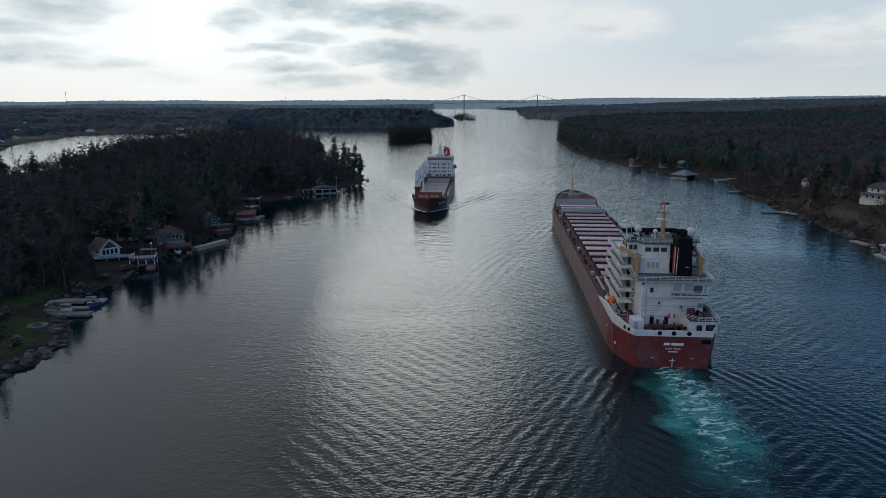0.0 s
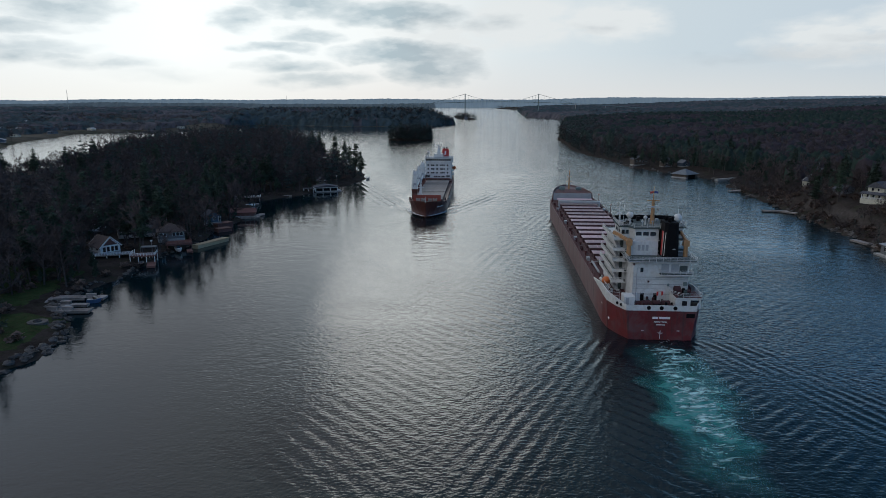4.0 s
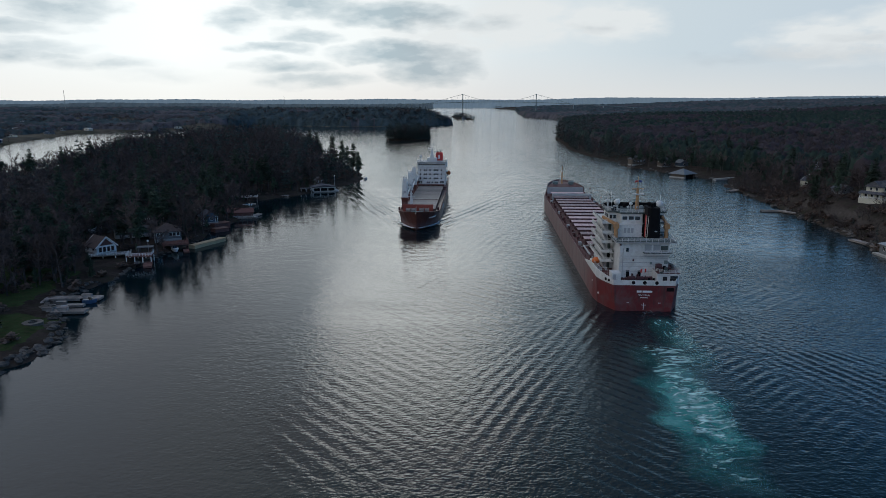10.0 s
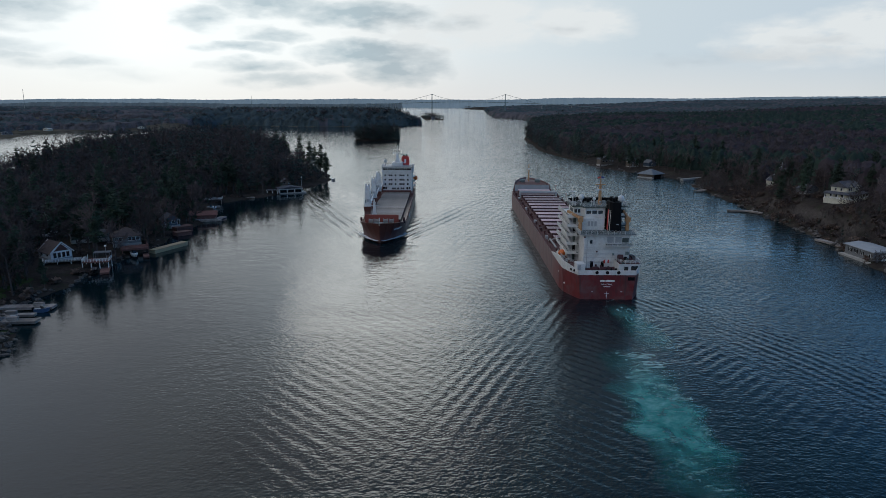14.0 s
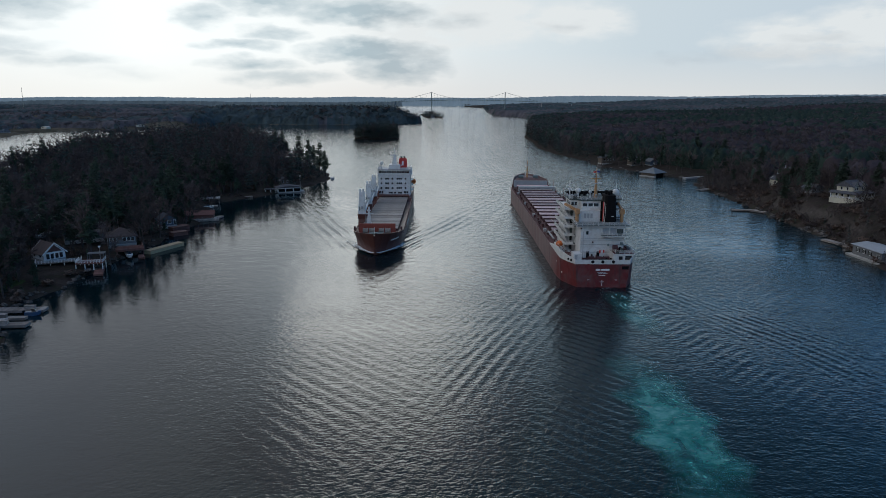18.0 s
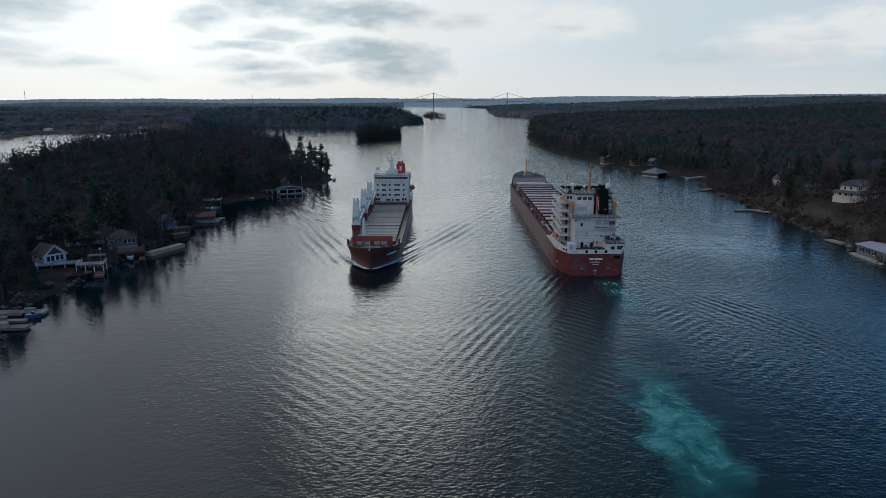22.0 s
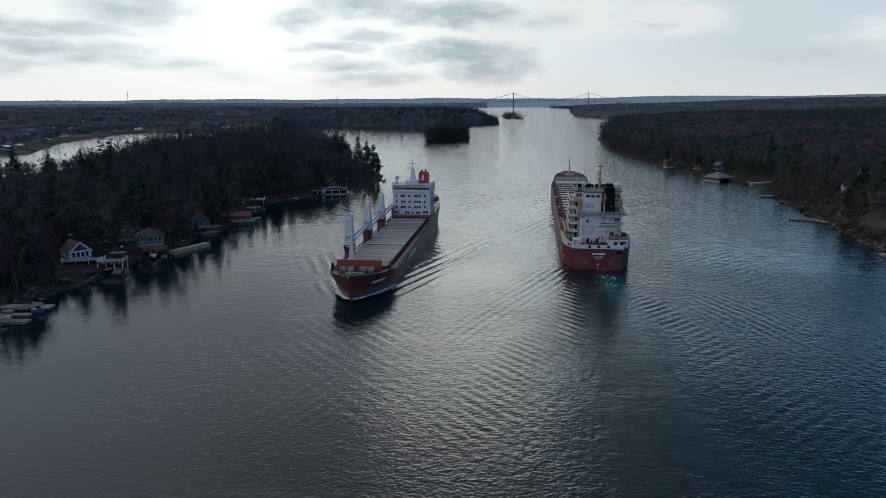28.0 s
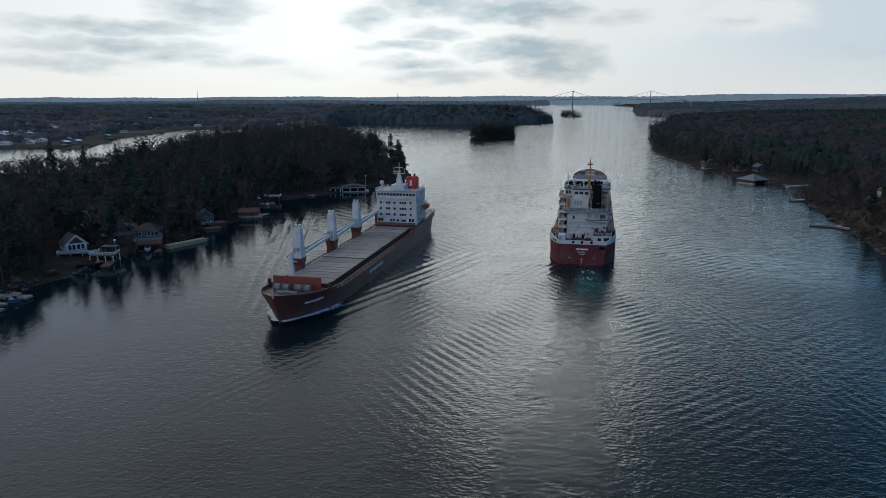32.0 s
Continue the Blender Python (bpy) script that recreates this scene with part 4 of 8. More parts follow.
    forest("tower", scatter(rng, "tower", 60, 190, 262, 2030, 2440, 2, 40, 9.0), 0.8, 10, "bridge island", 8, 15, 7, 0)
    forest("far", scatter(rng, "far", 160, -40, 190, 2470, 2900, 3, 200, 12.0), 0.7, 11, "far island", 10, 16, 7, 0)


# ---- bridge ----
def bridge():
    a, b = Vector((252.4, 2406.2, 0)), Vector((493.0, 2365.3, 0))
    ax = (b - a).normalized()
    side = Vector((-ax.y, ax.x, 0))
    L = (b - a).length
    ob = thing("suspension_bridge", Matrix.Identity(4), "pale green steel suspension bridge across the narrows", "bridge")

    def deck_z(s):
        u = (s - L / 2) / (L / 2)
        return 49.0 - 1.6 * u * u if abs(u) <= 1 else 47.4 - 3.2 * (abs(u) - 1) - 1.0 * (abs(u) - 1) ** 2

    def at(s, off, z):
        p = a + ax * s + side * off
        return (p.x, p.y, z)

    for s in (0.0, L):
        t = Geo()
        for o in (-5, 5):
            t.tube(at(s, o, 0), at(s, o, 74.5), 1.5, 1.1, 6)
        for z in (20, 44, 60, 72.5):
            t.beam(at(s, -5, z), at(s, 5, z), 1.4, 1.6)
        for z0, z1 in ((20, 44), (60, 72)):
            t.beam(at(s, -5, z0), at(s, 5, z1), 0.7, 0.7)
            t.beam(at(s, 5, z0), at(s, -5, z1), 0.7, 0.7)
        part("tower", t, STEEL, ob)
        part("pier", Geo().prism([at(s + dx, dy, 0)[:2] for dx, dy in ((-4, -9), (4, -9), (4, 9), (-4, 9))], -1, 8), CONCRETE, ob)
    g = Geo()
    ss = np.linspace(-3.0 * L, 2.4 * L, 82)
    for s0, s1 in zip(ss[:-1], ss[1:]):
        z0, z1 = deck_z(s0), deck_z(s1)
        g.add([at(s0, -4.6, z0), at(s0, 4.6, z0), at(s1, 4.6, z1), at(s1, -4.6, z1), at(s0, -4.6, z0 - 1.8), at(s0, 4.6, z0 - 1.8), at(s1, 4.6, z1 - 1.8), at(s1, -4.6, z1 - 1.8)],
              [(0, 1, 2, 3), (7, 6, 5, 4), (0, 3, 7, 4), (1, 5, 6, 2)])
    part("deck", g, STEEL, ob)
    for o in (-4.8, 4.8):
        c = Geo()
        main = [(s, 50.5 + 22.5 * ((s - L / 2) / (L / 2)) ** 2) for s in np.linspace(0, L, 25)]
        back = [(s, 73.0 + (deck_z(-0.45 * L) - 73.0) * (-s / (0.45 * L))) for s in np.linspace(-0.45 * L, 0, 7)]
        fore = [(s, 73.0 + (deck_z(1.45 * L) - 73.0) * ((s - L) / (0.45 * L))) for s in np.linspace(L, 1.45 * L, 7)]
        for run in (main, back, fore):
            for (s0, z0), (s1, z1) in zip(run[:-1], run[1:]):
                c.tube(at(s0, o, z0), at(s1, o, z1), 0.42, n=5)
        part("cable", c, STEEL, ob)
        for s, z in main[1:-1] + back[1:-1] + fore[1:-1]:
            part("hanger", Geo().tube(at(s, o, deck_z(s)), at(s, o, z), 0.12, n=4), STEEL, ob)
    for s in (-0.5 * L, -0.9 * L, -1.3 * L, -1.7 * L, -2.1 * L, 1.5 * L, 1.9 * L, 2.3 * L):
        z = deck_z(s) - 1.8
        if z > 4:
            part("pier", Geo().tube(at(s, -3, -1), at(s, -3, z), 1.1, 0.9, 6).tube(at(s, 3, -1), at(s, 3, z), 1.1, 0.9, 6).beam(at(s, -4, z - 0.8), at(s, 4, z - 0.8), 1.6, 1.6), CONCRETE, ob)
    return ob


# ---- distance ----
def ridge(points, base, seed, material, label):
    """A far range of wooded hills that closes the view."""
    rng = np.random.default_rng(seed)
    rows_lo, rows_hi, rows_back = [], [], []
    for (x0, y0, h0), (x1, y1, h1) in zip(points[:-1], points[1:]):
        n = max(8, int(math.hypot(x1 - x0, y1 - y0) / 14))
        for i in range(n):
            t = i / n
            x, y, h = x0 + (x1 - x0) * t, y0 + (y1 - y0) * t, h0 + (h1 - h0) * t
            h += 7 * wobble(np.array(x), np.array(y), 0.004, seed) + rng.uniform(-1.6, 1.6)
            rows_lo.append((x, y, base))
            rows_hi.append((x + rng.uniform(-4, 4), y + 60 + rng.uniform(-30, 30), float(h)))
            rows_back.append((x, y + 120, base))
    part_ob = part("backdrop", Geo().loft([rows_lo, rows_hi, rows_back]), material)
    return tagged(part_ob, label, "hills", kind="structure")


# the blue emission paints distance haze over the hills; they are no light source
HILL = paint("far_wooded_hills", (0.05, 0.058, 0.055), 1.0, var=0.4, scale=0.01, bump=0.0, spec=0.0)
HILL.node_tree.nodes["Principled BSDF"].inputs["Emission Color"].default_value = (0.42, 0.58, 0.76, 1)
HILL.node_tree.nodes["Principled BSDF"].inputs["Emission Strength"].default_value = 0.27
# same painted haze glow, weaker on the nearer line of woods
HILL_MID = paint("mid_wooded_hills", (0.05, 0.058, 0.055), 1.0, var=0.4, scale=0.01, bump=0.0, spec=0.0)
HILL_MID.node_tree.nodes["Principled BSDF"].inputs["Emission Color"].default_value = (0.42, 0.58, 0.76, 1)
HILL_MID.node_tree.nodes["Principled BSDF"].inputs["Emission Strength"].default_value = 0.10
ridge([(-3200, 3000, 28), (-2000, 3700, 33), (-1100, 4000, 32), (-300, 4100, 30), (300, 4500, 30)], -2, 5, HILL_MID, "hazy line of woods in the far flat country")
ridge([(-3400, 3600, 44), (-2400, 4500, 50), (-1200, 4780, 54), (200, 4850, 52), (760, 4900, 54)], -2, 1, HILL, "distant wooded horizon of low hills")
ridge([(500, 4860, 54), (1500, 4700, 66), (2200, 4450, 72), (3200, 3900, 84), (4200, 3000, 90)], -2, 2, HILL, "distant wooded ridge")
bridge()
plant_things()
plant_forests()


# ---- ships ----
HULL_RED = paint("hull_red", (0.150, 0.024, 0.025), 0.55, var=0.16, scale=0.10, dirt=(0.135, 0.10, 0.10), dirt_amount=0.6, spec=0.3)


def scuff(m):
    """Grey, worn plating along the ship's sides, ahead of the stern."""
    nt = m.node_tree
    p = nt.nodes["Principled BSDF"]
    src = p.inputs["Base Color"].links[0].from_socket
    tc = nt.nodes.new("ShaderNodeTexCoord")
    s = nt.nodes.new("ShaderNodeSeparateXYZ")
    link(nt, tc.outputs["Object"], s.inputs[0])
    mp = nt.nodes.new("ShaderNodeMapping")
    mp.inputs["Scale"].default_value = (0.5, 0.5, 0.06)
    link(nt, tc.outputs["Object"], mp.inputs["Vector"])
    n = noise_node(nt, mp.outputs[0], 1.0, 5.0, 0.6)
    f = math_node(nt, "MULTIPLY", ramp(nt, math_node(nt, "DIVIDE", s.outputs[0], 100.0), [(0.12, 0.0), (0.34, 0.85)]), ramp(nt, n, [(0.3, 0.55), (0.6, 1.0)]))
    worn = mix_col(nt, f, src, (0.21, 0.158, 0.153))
    mp2 = nt.nodes.new("ShaderNodeMapping")
    mp2.inputs["Scale"].default_value = (0.9, 0.9, 0.12)
    link(nt, tc.outputs["Object"], mp2.inputs["Vector"])
    streak = ramp(nt, noise_node(nt, mp2.outputs[0], 0.7, 6.0, 0.7), [(0.52, 0.0), (0.68, 0.75)])
    link(nt, mix_col(nt, streak, worn, (0.055, 0.034, 0.033)), p.inputs["Base Color"])


scuff(HULL_RED)
HULL_BROWN = paint("hull_oxide_red", (0.135, 0.048, 0.036), 0.45, var=0.18, scale=0.10, dirt=(0.07, 0.035, 0.03), dirt_amount=0.45)
DECK_RED = paint("red_oxide_deck", (0.095, 0.028, 0.028), 0.75, var=0.25, scale=0.25, dirt=(0.09, 0.05, 0.045), dirt_amount=0.5)
SHIPWHITE = paint("weathered_ship_white", (0.64, 0.635, 0.61), 0.55, var=0.08, scale=0.35, dirt=(0.36, 0.29, 0.24), dirt_amount=0.38)
HATCH_PINK = paint("faded_red_hatch", (0.43, 0.295, 0.295), 0.6, var=0.10, scale=0.22, dirt=(0.32, 0.17, 0.16), dirt_amount=0.45, per="object")
HATCH_GREY = paint("grey_hatch_cover", (0.285, 0.245, 0.21), 0.65, var=0.12, scale=0.25, dirt=(0.24, 0.20, 0.17), dirt_amount=0.45, per="object")
COAMING = paint("dark_coaming", (0.065, 0.020, 0.022), 0.7, var=0.2, scale=0.5)
BREAK_RED = paint("orange_red_plating", (0.26, 0.052, 0.034), 0.5, var=0.14, scale=0.3, dirt=(0.22, 0.06, 0.04), dirt_amount=0.4)
FUNNEL_BLACK = paint("black_paint", (0.006, 0.006, 0.007), 0.8, var=0.2, scale=0.6, spec=0.15)
SIGNAL_RED = paint("signal_red", (0.50, 0.035, 0.03), 0.5, var=0.1, scale=0.6)
MAST_YELLOW = paint("buff_yellow", (0.44, 0.235, 0.105), 0.55, var=0.14, scale=0.6, dirt=(0.25, 0.16, 0.08), dirt_amount=0.4)
DECK_GREEN = paint("grey_green_deck", (0.062, 0.080, 0.074), 0.75, var=0.18, scale=0.5)
PALEGREY = paint("pale_grey_paint", (0.36, 0.365, 0.37), 0.55, var=0.1, scale=0.4, dirt=(0.32, 0.28, 0.25), dirt_amount=0.3)
ORANGE = paint("lifeboat_orange", (0.62, 0.15, 0.03), 0.5, var=0.1, scale=0.6)
LETTER = paint("white_lettering", (0.75, 0.74, 0.72), 0.6, var=0.08, scale=1.0)
ROPE = paint("mooring_rope", (0.25, 0.22, 0.19), 0.9, var=0.25, scale=1.2, bump=0.3)
NAVY = paint("blue_cloth", (0.03, 0.05, 0.22), 0.8, var=0.1, scale=1.0)


def hull_loft(stations, zs_lo):
    """Both sides of a hull. Each station: x at the water, x at the rail, half-breadths at water and rail, rail height."""
    rows = []
    for xw, xd, bw, bd, zd in stations:
        side = []
        for k in (0.0, 0.2, 0.5, 0.8, 1.0):
            e = k ** 1.3
            side.append((xw + (xd - xw) * e, bw + (bd - bw) * e, zs_lo + (zd - zs_lo) * k))
        rows.append([(x, y, z) for x, y, z in side] + [(x, -y, z) for x, y, z in reversed(side)])
    return rows


def railing(g, pts, h=1.05, step=2.2, r=0.035):
    """Posts and three rails along a line of deck points."""
    for a, b in zip(pts[:-1], pts[1:]):
        a, b = Vector(a), Vector(b)
        n = max(1, int((b - a).length / step))
        for k in (0.4, 0.72, 1.0):
            g.beam(a + Vector((0, 0, h * k)), b + Vector((0, 0, h * k)), r * 2, r * 2)
        for i in range(n + 1):
            p = a + (b - a) * (i / n)
            g.beam(p, p + Vector((0, 0, h)), r * 2.4, r * 2.4)
    return g


def panes(parent, face, items, material, depth=0.06, frame=None, label=""):
    """Separate window panes on a wall. face: ('x'|'y', plane, outward sign); items: (u, z, w, h)."""
    axis, plane, sgn = face
    cache = {}
    for u, z, w, h in items:
        key = (round(w, 2), round(h, 2))
        if key not in cache:
            g = Geo()
            if axis == "x":
                g.box(-depth, depth, -w / 2, w / 2, -h / 2, h / 2)
            else:
                g.box(-w / 2, w / 2, -depth, depth, -h / 2, h / 2)
            cache[key] = g.mesh("window")
            cache[key].materials.append(material)
            if frame:
                f = Geo()
                t = 0.09
                for (a0, a1, b0, b1) in ((-w / 2 - t, w / 2 + t, h / 2, h / 2 + t), (-w / 2 - t, w / 2 + t, -h / 2 - t, -h / 2), (-w / 2 - t, -w / 2, -h / 2, h / 2), (w / 2, w / 2 + t, -h / 2, h / 2)):
                    if axis == "x":
                        f.box(-depth * 1.3, depth * 1.3, a0, a1, b0, b1)
                    else:
                        f.box(a0, a1, -depth * 1.3, depth * 1.3, b0, b1)
                cache[key, "f"] = f.mesh("window_frame")
                cache[key, "f"].materials.append(frame)
        ob = part("window", cache[key], material, parent, label)
        ob.location = (plane, u, z) if axis == "x" else (u, plane, z)
        if frame:
            part("window_frame", cache[key, "f"], frame, ob)


def text_part(name, body, size, material, parent, m):
    cu = bpy.data.curves.new("lettering", "FONT")
    cu.body, cu.size, cu.align_x, cu.extrude = body, size, "CENTER", 0.02
    tmp = bpy.data.objects.new("lettering", cu)
    me = bpy.data.meshes.new_from_object(tmp)
    bpy.data.objects.remove(tmp)
    me.materials.clear()
    me.materials.append(material)
    ob = new(name, me)
    ob.parent = parent
    ob.matrix_basis = m
    return ob


def build_laker():
    ob = thing("bulk_carrier", pose(60.2, 134, 0, 0, 0, 81.6), "long dark red bulk carrier with pink hatches and white stern house", "ship")
    st = [(0, 0, 7.3, 8.3, 7.4), (4, 4, 9.2, 10.1, 7.4), (9, 9, 11.0, 11.5, 7.4), (14, 14, 11.6, 11.6, 7.4), (60, 60, 11.6, 11.6, 7.4), (120, 120, 11.6, 11.6, 7.4), (178, 178, 11.6, 11.6, 7.4),
          (186, 186, 10.9, 11.2, 7.4), (195, 195, 8.2, 9.2, 7.5), (203, 203.5, 5.4, 7.0, 7.7), (208.5, 209.5, 2.9, 4.7, 7.9), (211.5, 213, 1.1, 2.4, 8.0), (212.5, 214.5, 0.15, 0.5, 8.1)]
    rows = hull_loft(st, -1.5)
    hull = part("hull", Geo().loft(rows, closed=True, caps=True), HULL_RED, ob, "dark red weathered steel hull")
    part("main_deck", Geo().prism([(0.3, -8), (4, -9.8), (9, -11.2), (14, -11.4), (178, -11.4), (188, -10.6), (188, 10.6), (178, 11.4), (14, 11.4), (9, 11.2), (4, 9.8), (0.3, 8)], 7.0, 7.44), DECK_RED, ob)
    # forecastle
    fc = [(189, 189, 10.3, 9.6, 11.4), (195, 195, 9.15, 8.9, 11.6), (203.5, 203.7, 6.95, 7.2, 11.8), (209.5, 210, 4.65, 4.9, 12.0), (213, 213.8, 2.35, 2.7, 12.2), (214.5, 215.4, 0.5, 0.6, 12.3)]
    rows = []
    for xw, xd, bw, bd, zd in fc:
        z0 = 7.35 if xw < 190 else 7.45 + (xw - 190) * 0.025
        rows.append([(xw, bw, z0), (xd, bd, zd), (xd, bd - 0.25, zd), (xd, max(0.05, bd - 0.3), zd - 1.0), (xd, -max(0.05, bd - 0.3), zd - 1.0), (xd, -bd + 0.25, zd), (xd, -bd, zd), (xw, -bw, z0)])
    part("forecastle", Geo().loft(rows, closed=True, caps=True), HULL_RED, ob)
    part("forecastle_front", Geo().box(188.7, 188.97, -9.3, 9.3, 7.44, 10.9), PALEGREY, ob, "pale grey bulkhead of the forecastle")
    part("forecastle_deck", Geo().prism([(189, -9.1), (195, -8.4), (203, -6.6), (209, -4.3), (212.5, -2.0), (212.5, 2.0), (209, 4.3), (203, 6.6), (195, 8.4), (189, 9.1)], 10.7, 10.85), DECK_RED, ob)
    fm = part("foremast", Geo().tube((206, 0, 11), (206, 0, 20.5), 0.45, 0.2, 8).beam((206, -1.6, 15), (206, 1.6, 15), 0.2, 0.2).beam((206, -1.1, 17.3), (206, 1.1, 17.3), 0.2, 0.2).beam((203.5, 0, 11), (206, 0, 16.5), 0.25, 0.25), MAST_YELLOW, ob)
    part("lamp", Geo().box(205.6, 206.3, -0.3, 0.3, 17.5, 18.2), SHIPWHITE, fm)
    for y in (-8.5, 8.5):
        part("pole", Geo().tube((196, y, 11.2), (196, y, 15.6), 0.12, 0.06, 5), STEEL, ob)
    for y in (-4.2, 4.2):
        w = part("windlass", Geo().tube((200, y - 1.4, 12.0), (200, y + 1.4, 12.0), 0.9, n=10).box(199, 201, y - 0.5, y + 0.5, 11.05, 12.6), STEEL, ob)
    # hatches
    cover, coam = Geo().box(-2.4, 2.4, -8.4, 8.4, 0.62, 0.75), Geo().box(-2.3, 2.3, -8.2, 8.2, -1.1, 0.62)
    ridge_g = Geo()
    for y in (-5.6, -2.8, 0, 2.8, 5.6):
        ridge_g.box(-2.35, 2.35, y - 0.07, y + 0.07, 0.75, 0.82)
    meshes = [g.mesh(n) for g, n in ((cover, "hatch_cover"), (coam, "coaming"), (ridge_g, "stiffener"))]
    for me, mt in zip(meshes, (HATCH_PINK, COAMING, HATCH_PINK)):
        me.materials.append(mt)
    for i in range(16):
        x = 48.5 + i * 8.75
        h = part("hatch_cover", meshes[0], HATCH_PINK, ob, loc=(x, 0, 8.5))
        part("coaming", meshes[1], COAMING, h)
        part("stiffener", meshes[2], HATCH_PINK, h)
    # travelling crane over the hatches
    gan = part("gantry_crane", Geo().box(160.4, 163.2, -9.4, 9.4, 9.9, 10.9), PALEGREY, ob, "pale grey travelling hatch crane")
    for y in (-9.1, 9.1):
        part("leg", Geo().box(160.2, 161.0, y - 0.35, y + 0.35, 7.5, 9.9).box(162.6, 163.4, y - 0.35, y + 0.35, 7.5, 9.9).box(159.6, 164, y - 0.3, y + 0.3, 7.45, 7.9), PALEGREY, gan)
    for s in (-1, 1):
        part("railing", railing(Geo(), [(33, s * 11.2, 7.44), (178, s * 11.2, 7.44), (187, s * 10.3, 7.44)], 1.0, 3.5, 0.04), DECK_RED, ob)
        part("pipe", Geo().tube((44, s * 9.6, 8.0), (184, s * 9.6, 8.0), 0.22, n=6), COAMING, ob)
        part("pipe", Geo().tube((44, s * 9.0, 7.8), (184, s * 9.0, 7.8), 0.14, n=6), DECK_RED, ob)
        for x in range(52, 184, 17):
            part("deck_box", Geo().box(x, x + 1.6, s * 10.3 - 0.5, s * 10.3 + 0.5, 7.44, 8.6), COAMING if x % 2 else PALEGREY, ob)
    vent = Geo().tube((0, 0, 0), (0, 0, 1.0), 0.28, n=8).tube((0, 0, 1.0), (0, 0, 1.35), 0.5, 0.42, 8).mesh("ventilator")
    vent.materials.append(DECK_RED)
    bitt = Geo().tube((-0.5, 0, 0), (-0.5, 0, 0.8), 0.22, n=8).tube((0.5, 0, 0), (0.5, 0, 0.8), 0.22, n=8).box(-0.9, 0.9, -0.3, 0.3, 0, 0.12).mesh("bollard")
    bitt.materials.append(COAMING)
    for s in (-1, 1):
        for i, x in enumerate(range(45, 186, 7)):
            part("ventilator" if i % 3 else "bollard", vent if i % 3 else bitt, DECK_RED, ob, loc=(x + 2.2, s * (10.5 if i % 2 else 9.9), 7.44))
    for x in (70, 104, 138, 172):
        part("light_post", Geo().tube((x, -10.4, 7.44), (x, -10.4, 12.6), 0.1, 0.07, 5).box(x - 0.3, x + 0.3, -10.7, -10.1, 12.5, 12.8), DECK_RED, ob)
    # white bulwark round the stern
    prof = [(31, 11.62, 0.15), (25, 11.62, 1.1), (18, 11.62, 2.1), (14, 11.62, 2.35), (9, 11.52, 2.3), (4, 10.14, 1.9), (0.0, 8.32, 1.25)]
    for s in (1, -1):
        g = Geo()
        g.loft([[(x, s * y, 7.3), (x - (0.05 if x < 2 else 0), s * (y + 0.06), 7.4 + h * 0.5), (x, s * y, 7.4 + h), (x + 0.1, s * (y - 0.22), 7.4 + h), (x + 0.1, s * (y - 0.22), 7.44)] for x, y, h in prof])
        part("bulwark", g, SHIPWHITE, ob)
    part("bulwark", Geo().box(-0.06, 0.18, -8.3, 8.3, 7.3, 8.65), SHIPWHITE, ob, "white band along the top of the transom")
    # flat black discs paint the shade inside the fairlead holes, quarter ones too
    for y in (3.0, 0.0, -3.2):
        part("fairlead", Geo().tube((-0.12, y, 8.02), (0.0, y, 8.02), 0.5, n=12), FUNNEL_BLACK, ob)
    for x, y in ((3.2, 9.9), (1.8, 9.25)):
        part("fairlead", Geo().tube((x - 0.1, y + 0.1, 8.2), (x, y - 0.2, 8.2), 0.38, n=10), FUNNEL_BLACK, ob)
    # the recess is not cut; a black plate paints its shade
    part("recess", Geo().box(-0.04, 0.02, -7.9, -5.9, 5.7, 6.7), FUNNEL_BLACK, ob, "flat black plate for the shade in a transom recess")
    # lettering on the transom; the ship's name stays bars
    face = Matrix(((0, 0, -1, -0.06), (-1, 0, 0, 0), (0, 1, 0, 0), (0, 0, 0, 1)))
    for k, w in enumerate((1.3, 2.6)):
        y = 1.35 if k == 0 else -0.85
        part("name_bar", Geo().box(-0.05, 0.0, y - w / 2, y + w / 2, 5.3, 5.85), LETTER, ob)
    text_part("port_lettering", "MONTREAL", 0.62, LETTER, ob, Matrix.Translation((0, 0, 4.35)) @ face)
    part("name_bar", Geo().box(-0.05, 0.0, -1.0, 1.0, 3.75, 3.95), LETTER, ob)
    part("draft_mark", Geo().box(-0.05, 0.0, -0.06, 0.06, 0.4, 2.4).box(-0.05, 0.0, -0.6, 0.6, 1.75, 1.87), LETTER, ob)
    for y in (-4.2, 4.2):
        part("hull_mark", Geo().box(-0.05, 0.0, y - 0.3, y + 0.3, 2.35, 2.47), LETTER, ob)
    for x, z in ((15, 4.6), (10, 3.4), (7, 3.0)):
        part("hull_mark", Geo().box(x - 0.35, x + 0.35, 11.5 if x > 12 else 11.0, 11.66 if x > 12 else 11.25, z, z + 0.35), LETTER, ob)
    # after house
    aft = part("after_house", Geo().prism([(8, -8), (24, -8), (24, 5.5), (8, 5.5)], 7.44, 17.6), SHIPWHITE, ob)
    panes(aft, ("x", 8, -1), [(3.4, 15.4, 0.8, 1.2), (-2.2, 16.0, 1.9, 1.9), (-4.6, 16.0, 1.9, 1.9)], PALEGREY, frame=SHIPWHITE)
    panes(aft, ("x", 7.98, -1), [(3.45, 15.4, 0.7, 1.1)], GLASS)
    for z in (10.6, 13.0):
        part("weld_seam", Geo().box(7.95, 8.0, -8, 5.5, z, z + 0.06), PALEGREY, aft)
    part("vent", Geo().box(7.6, 8.0, -7.7, -6.8, 11.6, 12.5), STEEL, aft)
    part("vent", Geo().box(7.6, 8, -3.4, -2.9, 11.4, 12.0), STEEL, aft)
